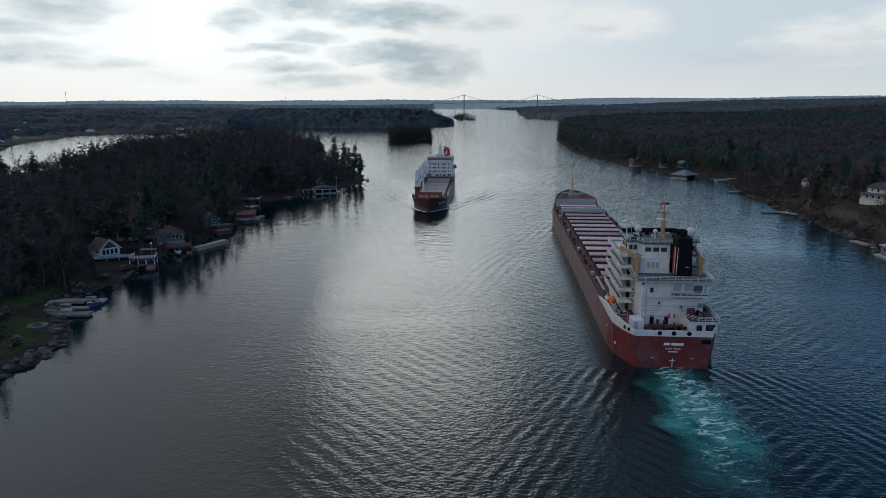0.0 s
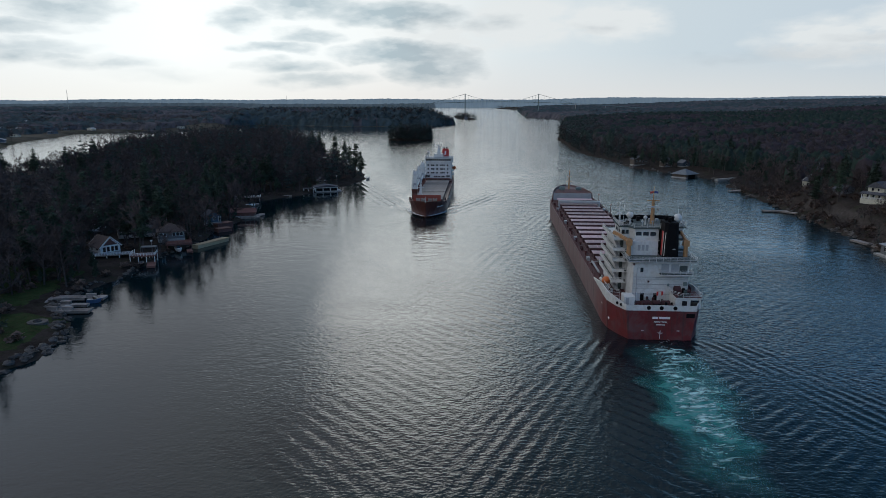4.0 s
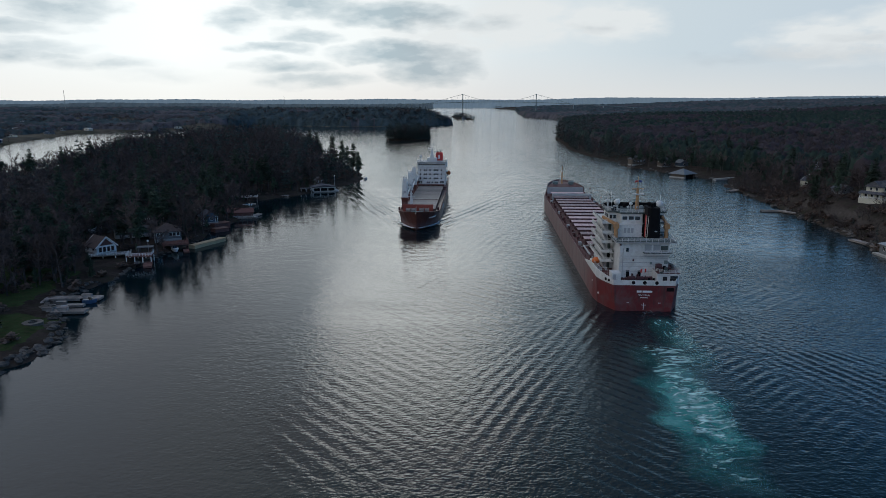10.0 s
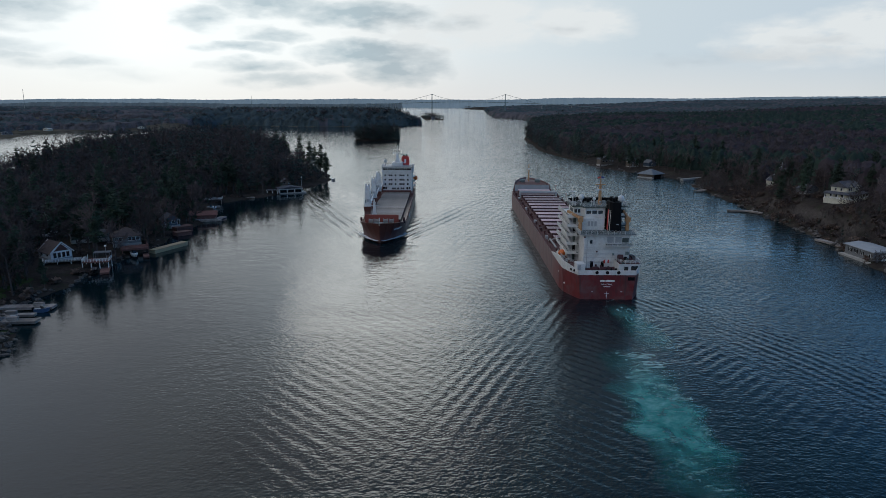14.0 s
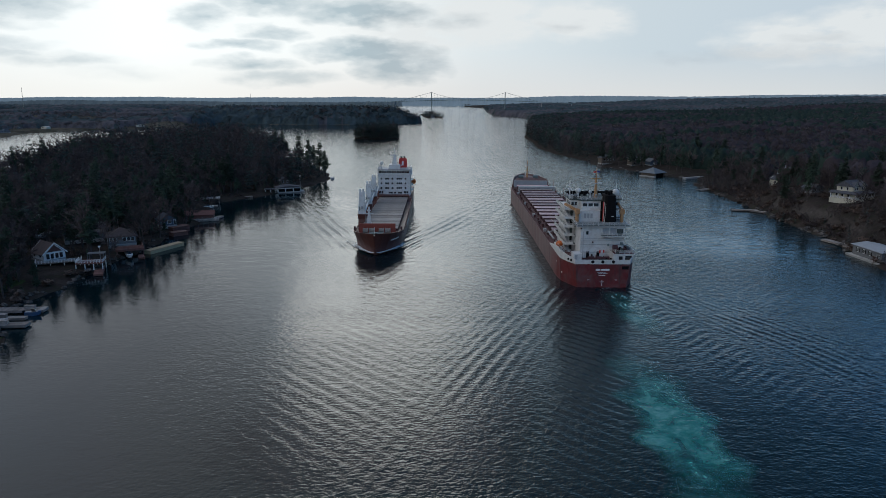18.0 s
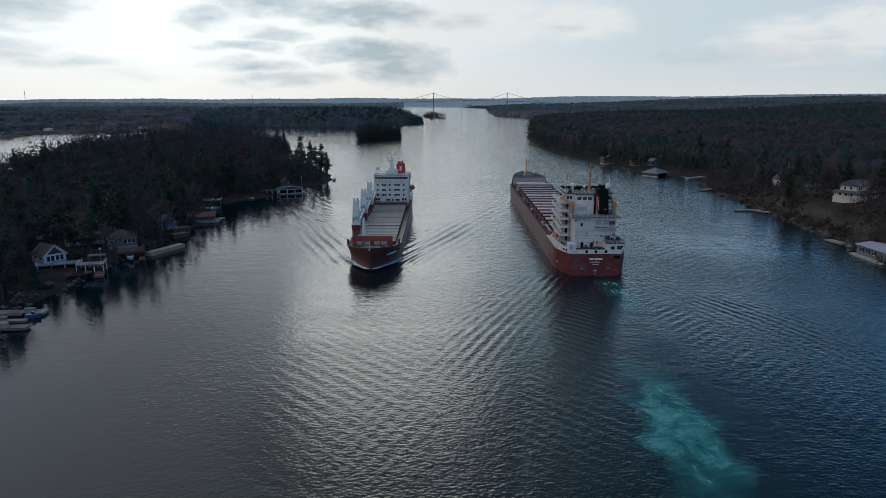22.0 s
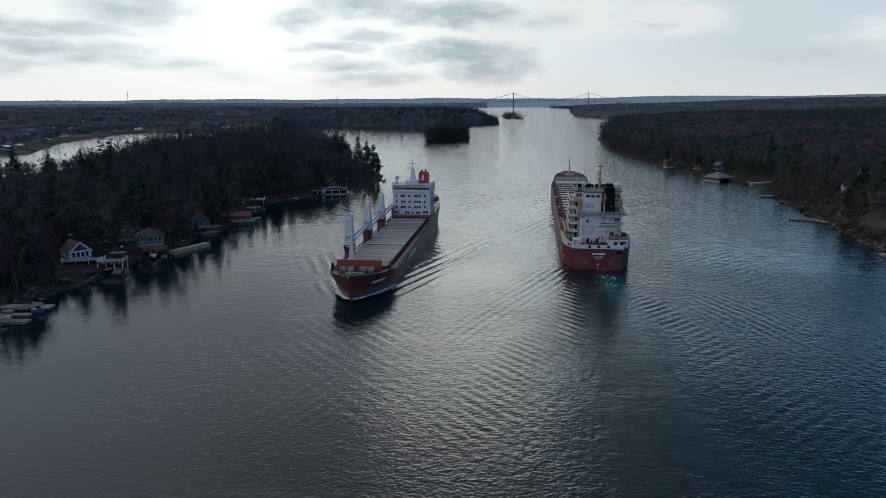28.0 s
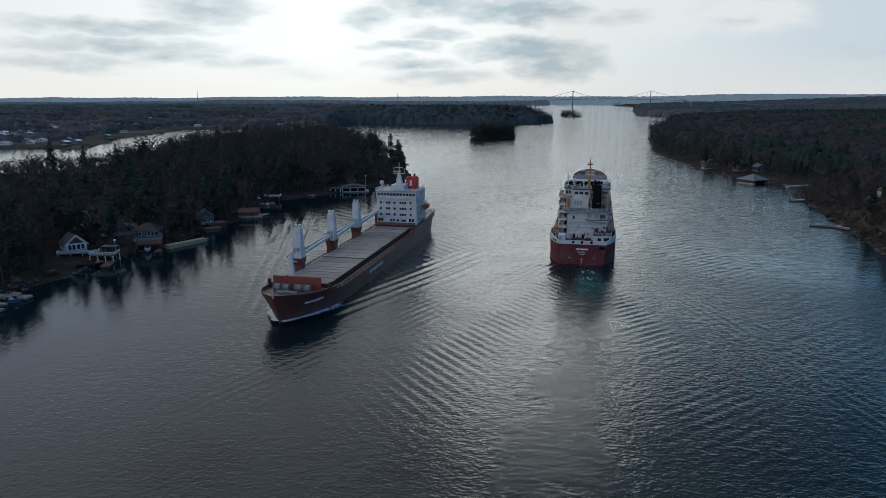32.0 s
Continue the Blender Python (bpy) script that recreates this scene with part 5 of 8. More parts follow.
    bal = part("balcony", Geo().box(5.8, 8, -8.5, -0.6, 14.5, 14.75), SHIPWHITE, ob)
    part("deck_covering", Geo().box(5.95, 7.95, -8.4, -0.7, 14.75, 14.78), DECK_GREEN, bal)
    part("railing", railing(Geo(), [(8, -0.6, 14.75), (5.9, -0.9, 14.75), (5.9, -8.4, 14.75), (8, -8.5, 14.75)], 1.0, 1.4), SHIPWHITE, bal)
    part("stair_cheek", Geo().beam((7.8, 1.6, 17.4), (7.8, -0.8, 14.8), 0.25, 0.6), SHIPWHITE, ob)
    d = part("boat_deck", Geo().box(6.6, 24, -9.6, 7.0, 17.6, 17.85), PALEGREY, ob)
    part("deck_covering", Geo().box(6.7, 13.7, -9.5, 6.9, 17.85, 17.88).box(13.7, 18.9, 5.3, 6.9, 17.85, 17.88).box(18.1, 23.9, -9.5, -8.1, 17.85, 17.88), DECK_GREEN, d)
    part("railing", railing(Geo(), [(24, 6.9, 17.85), (6.7, 6.9, 17.85), (6.7, -9.5, 17.85), (24, -9.5, 17.85)], 1.05, 1.6), SHIPWHITE, d)
    part("poop_house", Geo().box(1.6, 8, -9.9, -3.6, 9.9, 10.15).box(2.0, 2.2, -9.6, -3.8, 7.44, 9.9).box(2.2, 8, -3.8, -3.6, 7.44, 9.9), SHIPWHITE, ob)
    # flat dark panels on the wall paint the shade of these openings
    part("opening", Geo().box(1.96, 2.0, -9.2, -7.2, 7.9, 9.5).box(1.96, 2.0, -6.4, -5.2, 7.9, 9.3), GLASS, ob)
    part("railing", railing(Geo(), [(8, -3.4, 10.15), (4.2, -3.4, 10.15), (1.7, -5.4, 10.15), (1.7, -9.8, 10.15), (8, -9.8, 10.15)], 1.05, 1.4), SHIPWHITE, ob)
    part("rope_drum", Geo().tube((5.2, -5.4, 11.2), (5.2, -4.0, 11.2), 1.0, n=12), COAMING, ob)
    part("locker", Geo().box(2.6, 6.6, 5.9, 8.4, 7.44, 9.9), SHIPWHITE, ob)
    panes(ob, ("x", 2.58, -1), [(7.6, 8.7, 0.8, 1.8)], PALEGREY)
    part("ladder", Geo().beam((3.4, 5.0, 7.44), (5.2, 5.0, 10.4), 0.12, 0.12).beam((3.4, 5.5, 7.44), (5.2, 5.5, 10.4), 0.12, 0.12), SHIPWHITE, ob)
    for y in (3.0, 0.6, -1.6):
        w = part("winch", Geo().tube((3.6, y - 0.8, 8.2), (3.6, y + 0.8, 8.2), 0.7, n=10).box(2.9, 4.3, y - 1.1, y - 0.8, 7.44, 8.8), COAMING, ob)
    part("bollard", Geo().tube((1.4, 2.2, 7.44), (1.4, 2.2, 8.3), 0.3, n=8).tube((1.4, 3.2, 7.44), (1.4, 3.2, 8.3), 0.3, n=8), DECK_RED, ob)
    fl = part("flag", Geo().add([(7.6, -0.4, 10.0), (7.6, -2.0, 10.1), (7.55, -2.0, 9.1), (7.5, -0.4, 9.0)], [(0, 1, 2, 3)]), SIGNAL_RED, ob, "red and white flag")
    part("flag_field", Geo().add([(7.52, -0.85, 10.0), (7.52, -1.55, 10.05), (7.48, -1.55, 9.08), (7.45, -0.85, 9.05)], [(0, 1, 2, 3)]), SHIPWHITE, fl)
    # stepped accommodation in front
    for i in range(5):
        z0 = 7.44 + 2.8 * i
        x1 = 37 - 0.8 * i
        t = part("accommodation_tier", Geo().box(19, x1, -8.0, 8.0, z0, z0 + 2.55), SHIPWHITE, ob)
        slab = part("deck_slab", Geo().box(16.0, x1 + 0.8, -9.3, 9.3, z0 + 2.55, z0 + 2.8), SHIPWHITE, ob)
        part("railing", railing(Geo(), [(x1 + 0.6, 9.2, z0 + 2.8), (16.1, 9.2, z0 + 2.8), (16.1, 5.6, z0 + 2.8)], 1.05, 2.0), SHIPWHITE, slab)
        part("railing", railing(Geo(), [(x1 + 0.6, -9.2, z0 + 2.8), (16.1, -9.2, z0 + 2.8)], 1.05, 2.0), SHIPWHITE, slab)
        panes(t, ("y", 8.0, 1), [(x, z0 + 1.6, 0.7, 0.8) for x in (20.5, 23.5, 26.5, 29.5, 32.5)], GLASS, frame=SHIPWHITE)
        panes(t, ("y", -8.0, -1), [(x, z0 + 1.6, 0.7, 0.8) for x in (20.5, 23.5, 26.5, 29.5)], GLASS, frame=SHIPWHITE)
        panes(t, ("x", 19, -1), [(6.8, z0 + 1.2, 0.8, 1.9)], PALEGREY)
        part("deck_covering", Geo().box(16.2, x1 + 0.5, 8.05, 9.15, z0 + 2.8, z0 + 2.83).box(16.2, 18.95, -9.1, 8.05, z0 + 2.8, z0 + 2.83).box(x1 - 0.75, x1 + 0.5, -9.1, 8.05, z0 + 2.8, z0 + 2.83), DECK_GREEN, slab)
        part("door", Geo().box(18.9, 19.0, 6.2, 7.0, z0 + 0.1, z0 + 2.1), FUNNEL_BLACK if i % 2 else DECK_GREEN, t)
        part("side_screen", Geo().box(16.2, x1 + 0.6, 9.22, 9.32, z0 + 2.8, z0 + 3.4).box(16.0, 16.1, 6.2, 9.3, z0 + 2.8, z0 + 3.4), SHIPWHITE, slab)
        part("stairway", Geo().beam((16.6, 7.4, z0 + 0.1), (19.5, 8.6, z0 + 2.7), 0.8, 0.12), PALEGREY, ob)
    part("funnel_casing", Geo().box(13.8, 20, -1.5, 5.2, 17.85, 21.4), SHIPWHITE, ob)
    panes(ob, ("x", 13.8, -1), [(1.2, 19.8, 0.7, 1.5), (2.2, 19.8, 0.7, 1.5), (3.2, 19.8, 0.7, 1.5)], PALEGREY, frame=SHIPWHITE)
    # wheelhouse
    wh = part("wheelhouse", Geo().prism([(18.5, -8.7), (27.5, -8.7), (29, -5.5), (29, 4.5), (27.5, 7.1), (18.5, 7.1), (18.5, 4.9), (16, 4.0), (16, -2.0), (18.5, -2.9)], 21.44, 24.3), SHIPWHITE, ob)
    panes(wh, ("x", 18.5, -1), [(y, 23.0, 0.8, 1.1) for y in (6.5, 5.5)] + [(y, 23.0, 1.1, 1.1) for y in (-7.9, -6.6)], GLASS, frame=SHIPWHITE)
    panes(wh, ("x", 16, -1), [(y, 23.0, 1.4, 1.0) for y in (3.0, 1.2, -0.6)], GLASS, frame=SHIPWHITE)
    panes(wh, ("y", 7.1, 1), [(x, 23.0, 1.5, 1.1) for x in (20.5, 22.5, 24.5)], GLASS, frame=SHIPWHITE)
    roof = part("bridge_roof", Geo().prism([(17.9, -9.3), (28.1, -9.3), (29.7, -6), (29.7, 5), (28.1, 7.7), (17.9, 7.7), (17.9, 5.3), (15.5, 4.4), (15.5, -2.4), (17.9, -3.2)], 24.3, 24.55), DECK_GREEN, ob)
    part("railing", railing(Geo(), [(27.9, 7.6, 24.55), (18, 7.6, 24.55), (18, 5.2, 24.55), (15.6, 4.3, 24.55), (15.6, -2.3, 24.55), (18, -3.1, 24.55), (18, -9.2, 24.55), (27.9, -9.2, 24.55)], 1.05, 1.5), SHIPWHITE, roof)
    part("wind_screen", Geo().loft([[(27.9, y0, 24.55), (27.9, y0, 25.7), (27.7, y0, 25.7)] if abs(y0) > 6.5 else [(29.5, y0, 24.55), (29.5, y0, 25.7), (29.3, y0, 25.7)] for y0 in (-9.2, -6.1, 5.1, 7.6)]), FUNNEL_BLACK, ob)
    for x, y, r in ((23.5, 4.0, 0.95), (19.5, -7.4, 1.15)):
        part("satellite_dome", Geo().ball((x, y, 26.6), r, 12).tube((x, y, 24.5), (x, y, 25.9), 0.35, n=8), SHIPWHITE, ob, smooth=True)
    part("search_lamp", Geo().tube((20.5, 0.6, 24.55), (20.5, 0.6, 26.2), 0.2, n=6).ball((20.5, 0.6, 26.5), 0.55, 8), SHIPWHITE, ob)
    mast = part("radar_mast", Geo().tube((21.5, -1.4, 24.5), (21.5, -1.4, 31.0), 0.6, 0.35, 8).tube((21.5, -1.4, 31.0), (21.5, -1.4, 34.5), 0.16, 0.08, 6).beam((21.5, -3.0, 30.8), (21.5, 0.2, 30.8), 0.25, 0.25), MAST_YELLOW, ob)
    part("radar_scanner", Geo().box(21.1, 21.7, -3.1, 0.3, 29.0, 29.4), SHIPWHITE, mast)
    part("pennant", Geo().add([(21.5, -1.3, 33.3), (21.5, -0.4, 33.1), (21.6, -0.45, 32.6), (21.5, -1.3, 32.8)], [(0, 1, 2, 3)]), SIGNAL_RED, mast)
    part("pennant", Geo().add([(21.5, -1.5, 33.3), (21.5, -2.5, 33.2), (21.6, -2.45, 32.7), (21.5, -1.5, 32.8)], [(0, 1, 2, 3)]), NAVY, mast)
    part("signal_mast", Geo().tube((25.5, 6.4, 24.5), (25.5, 6.4, 29.6), 0.16, 0.09, 6).beam((25.5, 5.2, 28.0), (25.5, 7.6, 28.0), 0.14, 0.14).beam((25.5, 5.8, 26.8), (25.5, 7.0, 26.8), 0.4, 0.4), SHIPWHITE, ob)
    for x, y, z in ((18.5, 7.4, 28.5), (18.5, 6.6, 30), (25.5, -9.1, 29), (20.5, -8.9, 28.0)):
        part("whip_aerial", Geo().tube((x, y, 24.5), (x, y, z), 0.06, 0.03, 4), SHIPWHITE, ob)
    # funnel
    fu = part("funnel", Geo().prism([(10.8, -5.6), (11.4, -6.1), (17.2, -6.1), (18.0, -5.4), (18.0, -3.0), (17.2, -2.2), (11.6, -2.2), (10.8, -3.0)], 17.85, 26.6,
             [(11.3, -5.3), (11.9, -5.8), (17.0, -5.8), (17.6, -5.2), (17.6, -3.2), (17.0, -2.5), (12.0, -2.5), (11.4, -3.2)]), FUNNEL_BLACK, ob, "black funnel with red and white bands")
    part("funnel_band", Geo().loft([[(12.2, -2.15, 18.2), (12.5, -2.36, 24.3)], [(13.7, -2.15, 18.2), (13.9, -2.36, 24.3)]]), SIGNAL_RED, fu)
    part("funnel_band", Geo().loft([[(11.2, -2.5, 18.2), (11.5, -2.74, 24.3)], [(12.2, -2.15, 18.2), (12.5, -2.36, 24.3)]]), SHIPWHITE, fu)
    for x, y in ((13, -3.8), (14.6, -4.8), (15.8, -3.6)):
        part("exhaust", Geo().tube((x, y, 26.4), (x - 0.3, y, 27.8), 0.45, n=8), FUNNEL_BLACK, fu)
    part("ladder", Geo().box(10.7, 10.85, -5.1, -4.4, 20.0, 20.2), PALEGREY, fu)
    # deck cranes by the funnel
    for y, yaw in ((5.9, 1), (-8.2, 0)):
        c = part("provision_crane", Geo().tube((13, y, 17.85), (13, y, 22.2), 0.6, 0.5, 8).box(12.2, 13.8, y - 0.7, y + 0.7, 20.6, 22.0), MAST_YELLOW, ob, "buff yellow stores crane")
        if yaw:
            part("boom", Geo().beam((13.2, y, 21.6), (18.5, y + 3.0, 22.9), 0.6, 0.8), MAST_YELLOW, c)
        else:
            part("boom", Geo().beam((13, y, 21.8), (19, y, 23.2), 0.5, 0.7), MAST_YELLOW, c)
    # working gear on the poop and round the house
    rg = random.Random(4)
    for k in range(26):
        x, y = rg.uniform(1.0, 7.6), rg.uniform(-3.2, 5.6)
        w, d_, h_ = rg.uniform(0.15, 0.5), rg.uniform(0.15, 0.6), rg.uniform(0.3, 1.3)
        mt = (COAMING, DECK_RED, FUNNEL_BLACK, DECK_GREEN, PALEGREY)[rg.randrange(5)]
        part("deck_gear", Geo().box(x - w, x + w, y - d_, y + d_, 7.44, 7.44 + h_) if k % 3 else Geo().tube((x, y, 7.44), (x, y, 7.44 + h_), w * 0.7, w * 0.6, 8), mt, ob)
    for k in range(12):
        x, y = rg.uniform(2.2, 7.4), rg.uniform(-9.2, -4.2)
        h_ = rg.uniform(0.3, 1.5)
        mt = (COAMING, DECK_RED, FUNNEL_BLACK, DECK_GREEN)[rg.randrange(4)]
        part("deck_gear", Geo().box(x - 0.3, x + 0.3, y - 0.35, y + 0.35, 10.15, 10.15 + h_) if k % 2 else Geo().tube((x - 0.4, y, 10.5), (x + 0.4, y, 10.5), 0.4, n=8), mt, ob)
    part("deck_covering", Geo().box(1.7, 7.95, -9.8, -3.7, 10.15, 10.18), DECK_RED, ob)
    for k in range(14):
        x = 9.5 + k * 1.6
        part("deck_gear", Geo().tube((x, 9.6 + 0.4 * (k % 2), 7.44), (x, 9.6 + 0.4 * (k % 2), 8.2 + 0.5 * (k % 3)), 0.28, 0.22, 8), (SHIPWHITE, COAMING, PALEGREY)[k % 3], ob)
    for z in (9.3, 11.8, 13.6):
        part("pipe", Geo().tube((7.9, -7.9, z), (7.9, 5.4, z), 0.07, n=5), PALEGREY, aft)
    for y in (-6.2, 4.6):
        part("pipe", Geo().tube((7.9, y, 7.5), (7.9, y, 13.6 + 0.5 * y), 0.08, n=5), PALEGREY, aft)
    for y0, y1, z in ((5.2, 5.4, 16.6), (1.5, 2.2, 12.3), (-7.2, -6.4, 9.4)):
        part("lamp_box", Geo().box(7.6, 8.0, y0, y0 + 0.4, z, z + 0.4), COAMING, aft)
    # two added doorways, their inner shade painted as flat black panels
    for y in (2.6, -0.6):
        part("doorway", Geo().box(7.96, 8.0, y, y + 0.9, 7.5, 9.5), FUNNEL_BLACK, aft, "black panel for the shade in an after-house doorway")
    part("vent_louvre", Geo().box(7.96, 8.0, -7.6, -5.2, 14.9, 16.6), DECK_GREEN, aft)
    for k in range(7):
        y = -8.6 + k * 2.6
        part("light_fitting", Geo().tube((18.2, y, 24.55), (18.2, y, 25.9 + 0.5 * (k % 3)), 0.09, n=5).box(17.9, 18.5, y - 0.25, y + 0.25, 25.7, 26.0), (PALEGREY, SHIPWHITE, FUNNEL_BLACK)[k % 3], ob)
    for k in range(9):
        x, y = rg.uniform(19.2, 27), rg.uniform(-8, 6.5)
        part("roof_gear", Geo().box(x - 0.4, x + 0.4, y - 0.4, y + 0.4, 24.55, 24.55 + rg.uniform(0.4, 1.3)), (SHIPWHITE, PALEGREY, FUNNEL_BLACK)[k % 3], ob)
    part("cable_tray", Geo().beam((33, 9.9, 8.6), (47, 9.9, 8.6), 0.5, 0.3).beam((33.5, 4.0, 13.0), (47.5, 10.4, 8.0), 0.3, 0.3), PALEGREY, ob, "pale grey boom resting over the side deck")
    lb = part("lifeboat", Geo().ball((20.5, 9.9, 9.4), 1.2, 12, 0.9), ORANGE, ob, smooth=True)
    for x in (24.5, 26.2):
        part("life_raft", Geo().tube((x, 10.2, 8.2), (x + 1.2, 10.2, 8.2), 0.45, n=10), SHIPWHITE, ob)
    part("liferaft_cradle", Geo().beam((19, 8.8, 7.44), (21.2, 10.4, 11.2), 0.25, 0.35), SHIPWHITE, ob)
    part("railing", railing(Geo(), [(17.4, 10.9, 7.44), (9.5, 10.6, 7.44), (8.5, 8.4, 7.44)], 2.6, 1.6), SHIPWHITE, ob)
    part("winch", Geo().tube((16, -10.2, 8.6), (18, -10.2, 8.6), 1.0, n=10), COAMING, ob)
    return ob


def build_coaster():
    ob = thing("cargo_ship", pose(19.3, 352, 0, 0, 0, 262.8), "oxide red cargo ship with three white cranes and white bridge", "ship")
    st = [(-141, -142, 5.4, 8.8, 8.0), (-136, -136, 8.0, 9.3, 8.0), (-128, -128, 9.2, 9.45, 7.8), (-104, -104, 9.45, 9.45, 6.4), (-101, -101, 9.45, 9.45, 4.9), (-60, -60, 9.45, 9.45, 4.8), (-26, -26, 9.3, 9.45, 4.9), (-20, -20, 8.7, 9.4, 5.2), (-17, -16.5, 8.2, 9.35, 5.5), (-13, -11.5, 6.9, 8.9, 5.9),
          (-8, -6, 4.9, 7.7, 6.4), (-4, -1.5, 2.9, 5.6, 6.9), (-1.2, 1.8, 1.1, 2.9, 7.3), (0, 3.8, 0.12, 0.4, 7.5)]
    part("hull", Geo().loft(hull_loft(st, -1.5), closed=True, caps=True), HULL_BROWN, ob, "oxide red hull with flared bow")
    part("boot_top", Geo().beam((-1.2, 1.15, 1.2), (-0.6, 0.9, 3.2), 0.1, 0.25), LETTER, ob)
    # forecastle well with bulwarks
    fc_deck = [(-15, -8.9), (-8, -7.6), (-2.5, -5.2), (0.5, -3.0), (1.8, -1.0), (1.8, 1.0), (0.5, 3.0), (-2.5, 5.2), (-8, 7.6), (-15, 8.9)]
    part("forecastle_deck", Geo().prism(fc_deck, 5.75, 5.9, [(x, y * 1.0) for x, y in fc_deck]), DECK_RED, ob)
    for s in (1, -1):
        part("bow_bulwark", Geo().loft([[(x, s * y, z), (x + dx, s * (y + 0.25), z + 1.1), (x + dx - 0.15, s * (y + 0.02), z + 1.1), (x - 0.2, s * (y - 0.2), z)] for x, y, z, dx in ((-16.5, 9.3, 5.4, 0), (-11.5, 8.85, 5.8, 0.1), (-6, 7.65, 6.3, 0.3), (-1.5, 5.55, 6.8, 0.4), (1.8, 2.85, 7.2, 0.5), (3.8, 0.3, 7.4, 0.5))]), HULL_BROWN, ob)
        part("bollard_post", Geo().box(-13.2, -12.4, s * 8.9 - 0.35, s * 8.9 + 0.35, 5.8, 8.2), COAMING, ob)
    bw = part("breakwater", Geo().box(-11.9, -11.6, -7.2, 6.7, 5.8, 9.5), BREAK_RED, ob, "orange-red breakwater wall behind the bow")
    for y in (-5.5, -2.8, 0, 2.8, 5.4):
        part("bracket", Geo().add([(-11.9, y, 9.3), (-11.9, y, 7), (-13.4, y, 7), (-11.9, y + 0.12, 9.3), (-11.9, y + 0.12, 7), (-13.4, y + 0.12, 7)], [(0, 1, 2), (5, 4, 3), (0, 2, 5, 3)]), BREAK_RED, bw)
    for y in (-4.4, -2.0, 1.6, 4.0):
        w = part("winch", Geo().tube((-8.6, y - 0.75, 7.2), (-8.6, y + 0.75, 7.2), 0.95, n=14).tube((-8.6, y - 0.95, 7.2), (-8.6, y - 0.75, 7.2), 1.2, n=14).tube((-8.6, y + 0.75, 7.2), (-8.6, y + 0.95, 7.2), 1.2, n=14), ROPE, ob, "mooring winch wound with rope")
        part("winch_bed", Geo().box(-9.5, -7.7, y - 1.0, y + 1.0, 5.9, 6.5), STEEL, w)
    part("anchor_windlass", Geo().tube((-4.6, -2.8, 6.9), (-4.6, 2.8, 6.9), 0.5, n=10).box(-5.2, -4.0, -0.6, 0.6, 5.9, 7.4), STEEL, ob)
    part("jackstaff", Geo().tube((1.4, 0, 5.9), (1.4, 0, 10.4), 0.1, 0.06, 5), SHIPWHITE, ob)
    fm = part("foremast", Geo().loft([[(-15.2, -5.2, 6.4), (-15.2, -2.2, 6.4), (-17.2, -2.2, 6.4), (-17.2, -5.2, 6.4)], [(-15.7, -4.4, 9.6), (-15.7, -3.0, 9.6), (-16.7, -3.0, 9.6), (-16.7, -4.4, 9.6)], [(-15.9, -4.0, 15.2), (-15.9, -3.4, 15.2), (-16.4, -3.4, 15.2), (-16.4, -4.0, 15.2)]], closed=True, caps=True), SHIPWHITE, ob)
    part("crosstree", Geo().beam((-16.1, -5.4, 12.6), (-16.1, -2.0, 12.6), 0.25, 0.25).box(-16.4, -15.7, -4.4, -3.0, 13.6, 14.0), SHIPWHITE, fm)
    # cargo deck
    part("main_deck", Geo().prism([(-17, -9.2), (-17, 9.2), (-104, 9.3), (-104, -9.3)], 4.3, 4.65), DECK_RED, ob)
    part("coaming", Geo().box(-103.5, -15.5, -7.0, 7.2, 4.65, 6.09), COAMING, ob)
    cover, seam = Geo().box(-2.82, 2.82, -7.1, 7.3, 0.55, 0.75), Geo().box(-0.1, 0.1, -7.0, 7.2, 0.75, 0.82)
    cm, sm = cover.mesh("hatch_cover"), seam.mesh("stiffener")
    cm.materials.append(HATCH_GREY), sm.materials.append(HATCH_GREY)
    for i in range(14):
        h = part("hatch_cover", cm, HATCH_GREY, ob, loc=(-18.8 - i * 6.28 - (0.6 if i > 4 else 0), 0, 6.1))
        part("coaming", Geo().box(-2.75, 2.75, -7.0, 7.2, 0, 0.55), COAMING, h)
        part("stiffener", sm, HATCH_GREY, h)
    part("hatch_gap", Geo().box(-47.6, -47.0, -7.0, 7.2, 6.1, 6.95), COAMING, ob)
    for s in (1, -1):
        part("side_rail", Geo().beam((-17, s * 9.3, 6.1), (-103, s * 9.3, 6.1), 0.28, 0.22).beam((-17, s * 9.3, 5.5), (-103, s * 9.3, 5.5), 0.12, 0.12), HULL_BROWN, ob)
        for i in range(22):
            x = -18.5 - i * 3.95
            part("rail_stay", Geo().box(x - 0.16, x + 0.16, s * 9.3 - 0.14, s * 9.3 + 0.14, 4.6, 6.0), HULL_BROWN, ob)
    for x in (-31, -58.5, -83.5):
        c = part("deck_crane", Geo().loft([[(x - 1.5, -9.5, 4.65), (x + 1.7, -9.5, 4.65), (x + 1.7, -6.8, 4.65), (x - 1.5, -6.8, 4.65)], [(x - 1.4, -9.4, 8), (x + 1.4, -9.4, 8), (x + 1.4, -6.7, 8), (x - 1.4, -6.7, 8)], [(x - 2.1, -9.7, 10.2), (x + 2.1, -9.7, 10.2), (x + 2.1, -6.4, 10.2), (x - 2.1, -6.4, 10.2)]], closed=True, caps=True), HULL_BROWN, ob, "cargo crane with white tower on an oxide red pedestal")
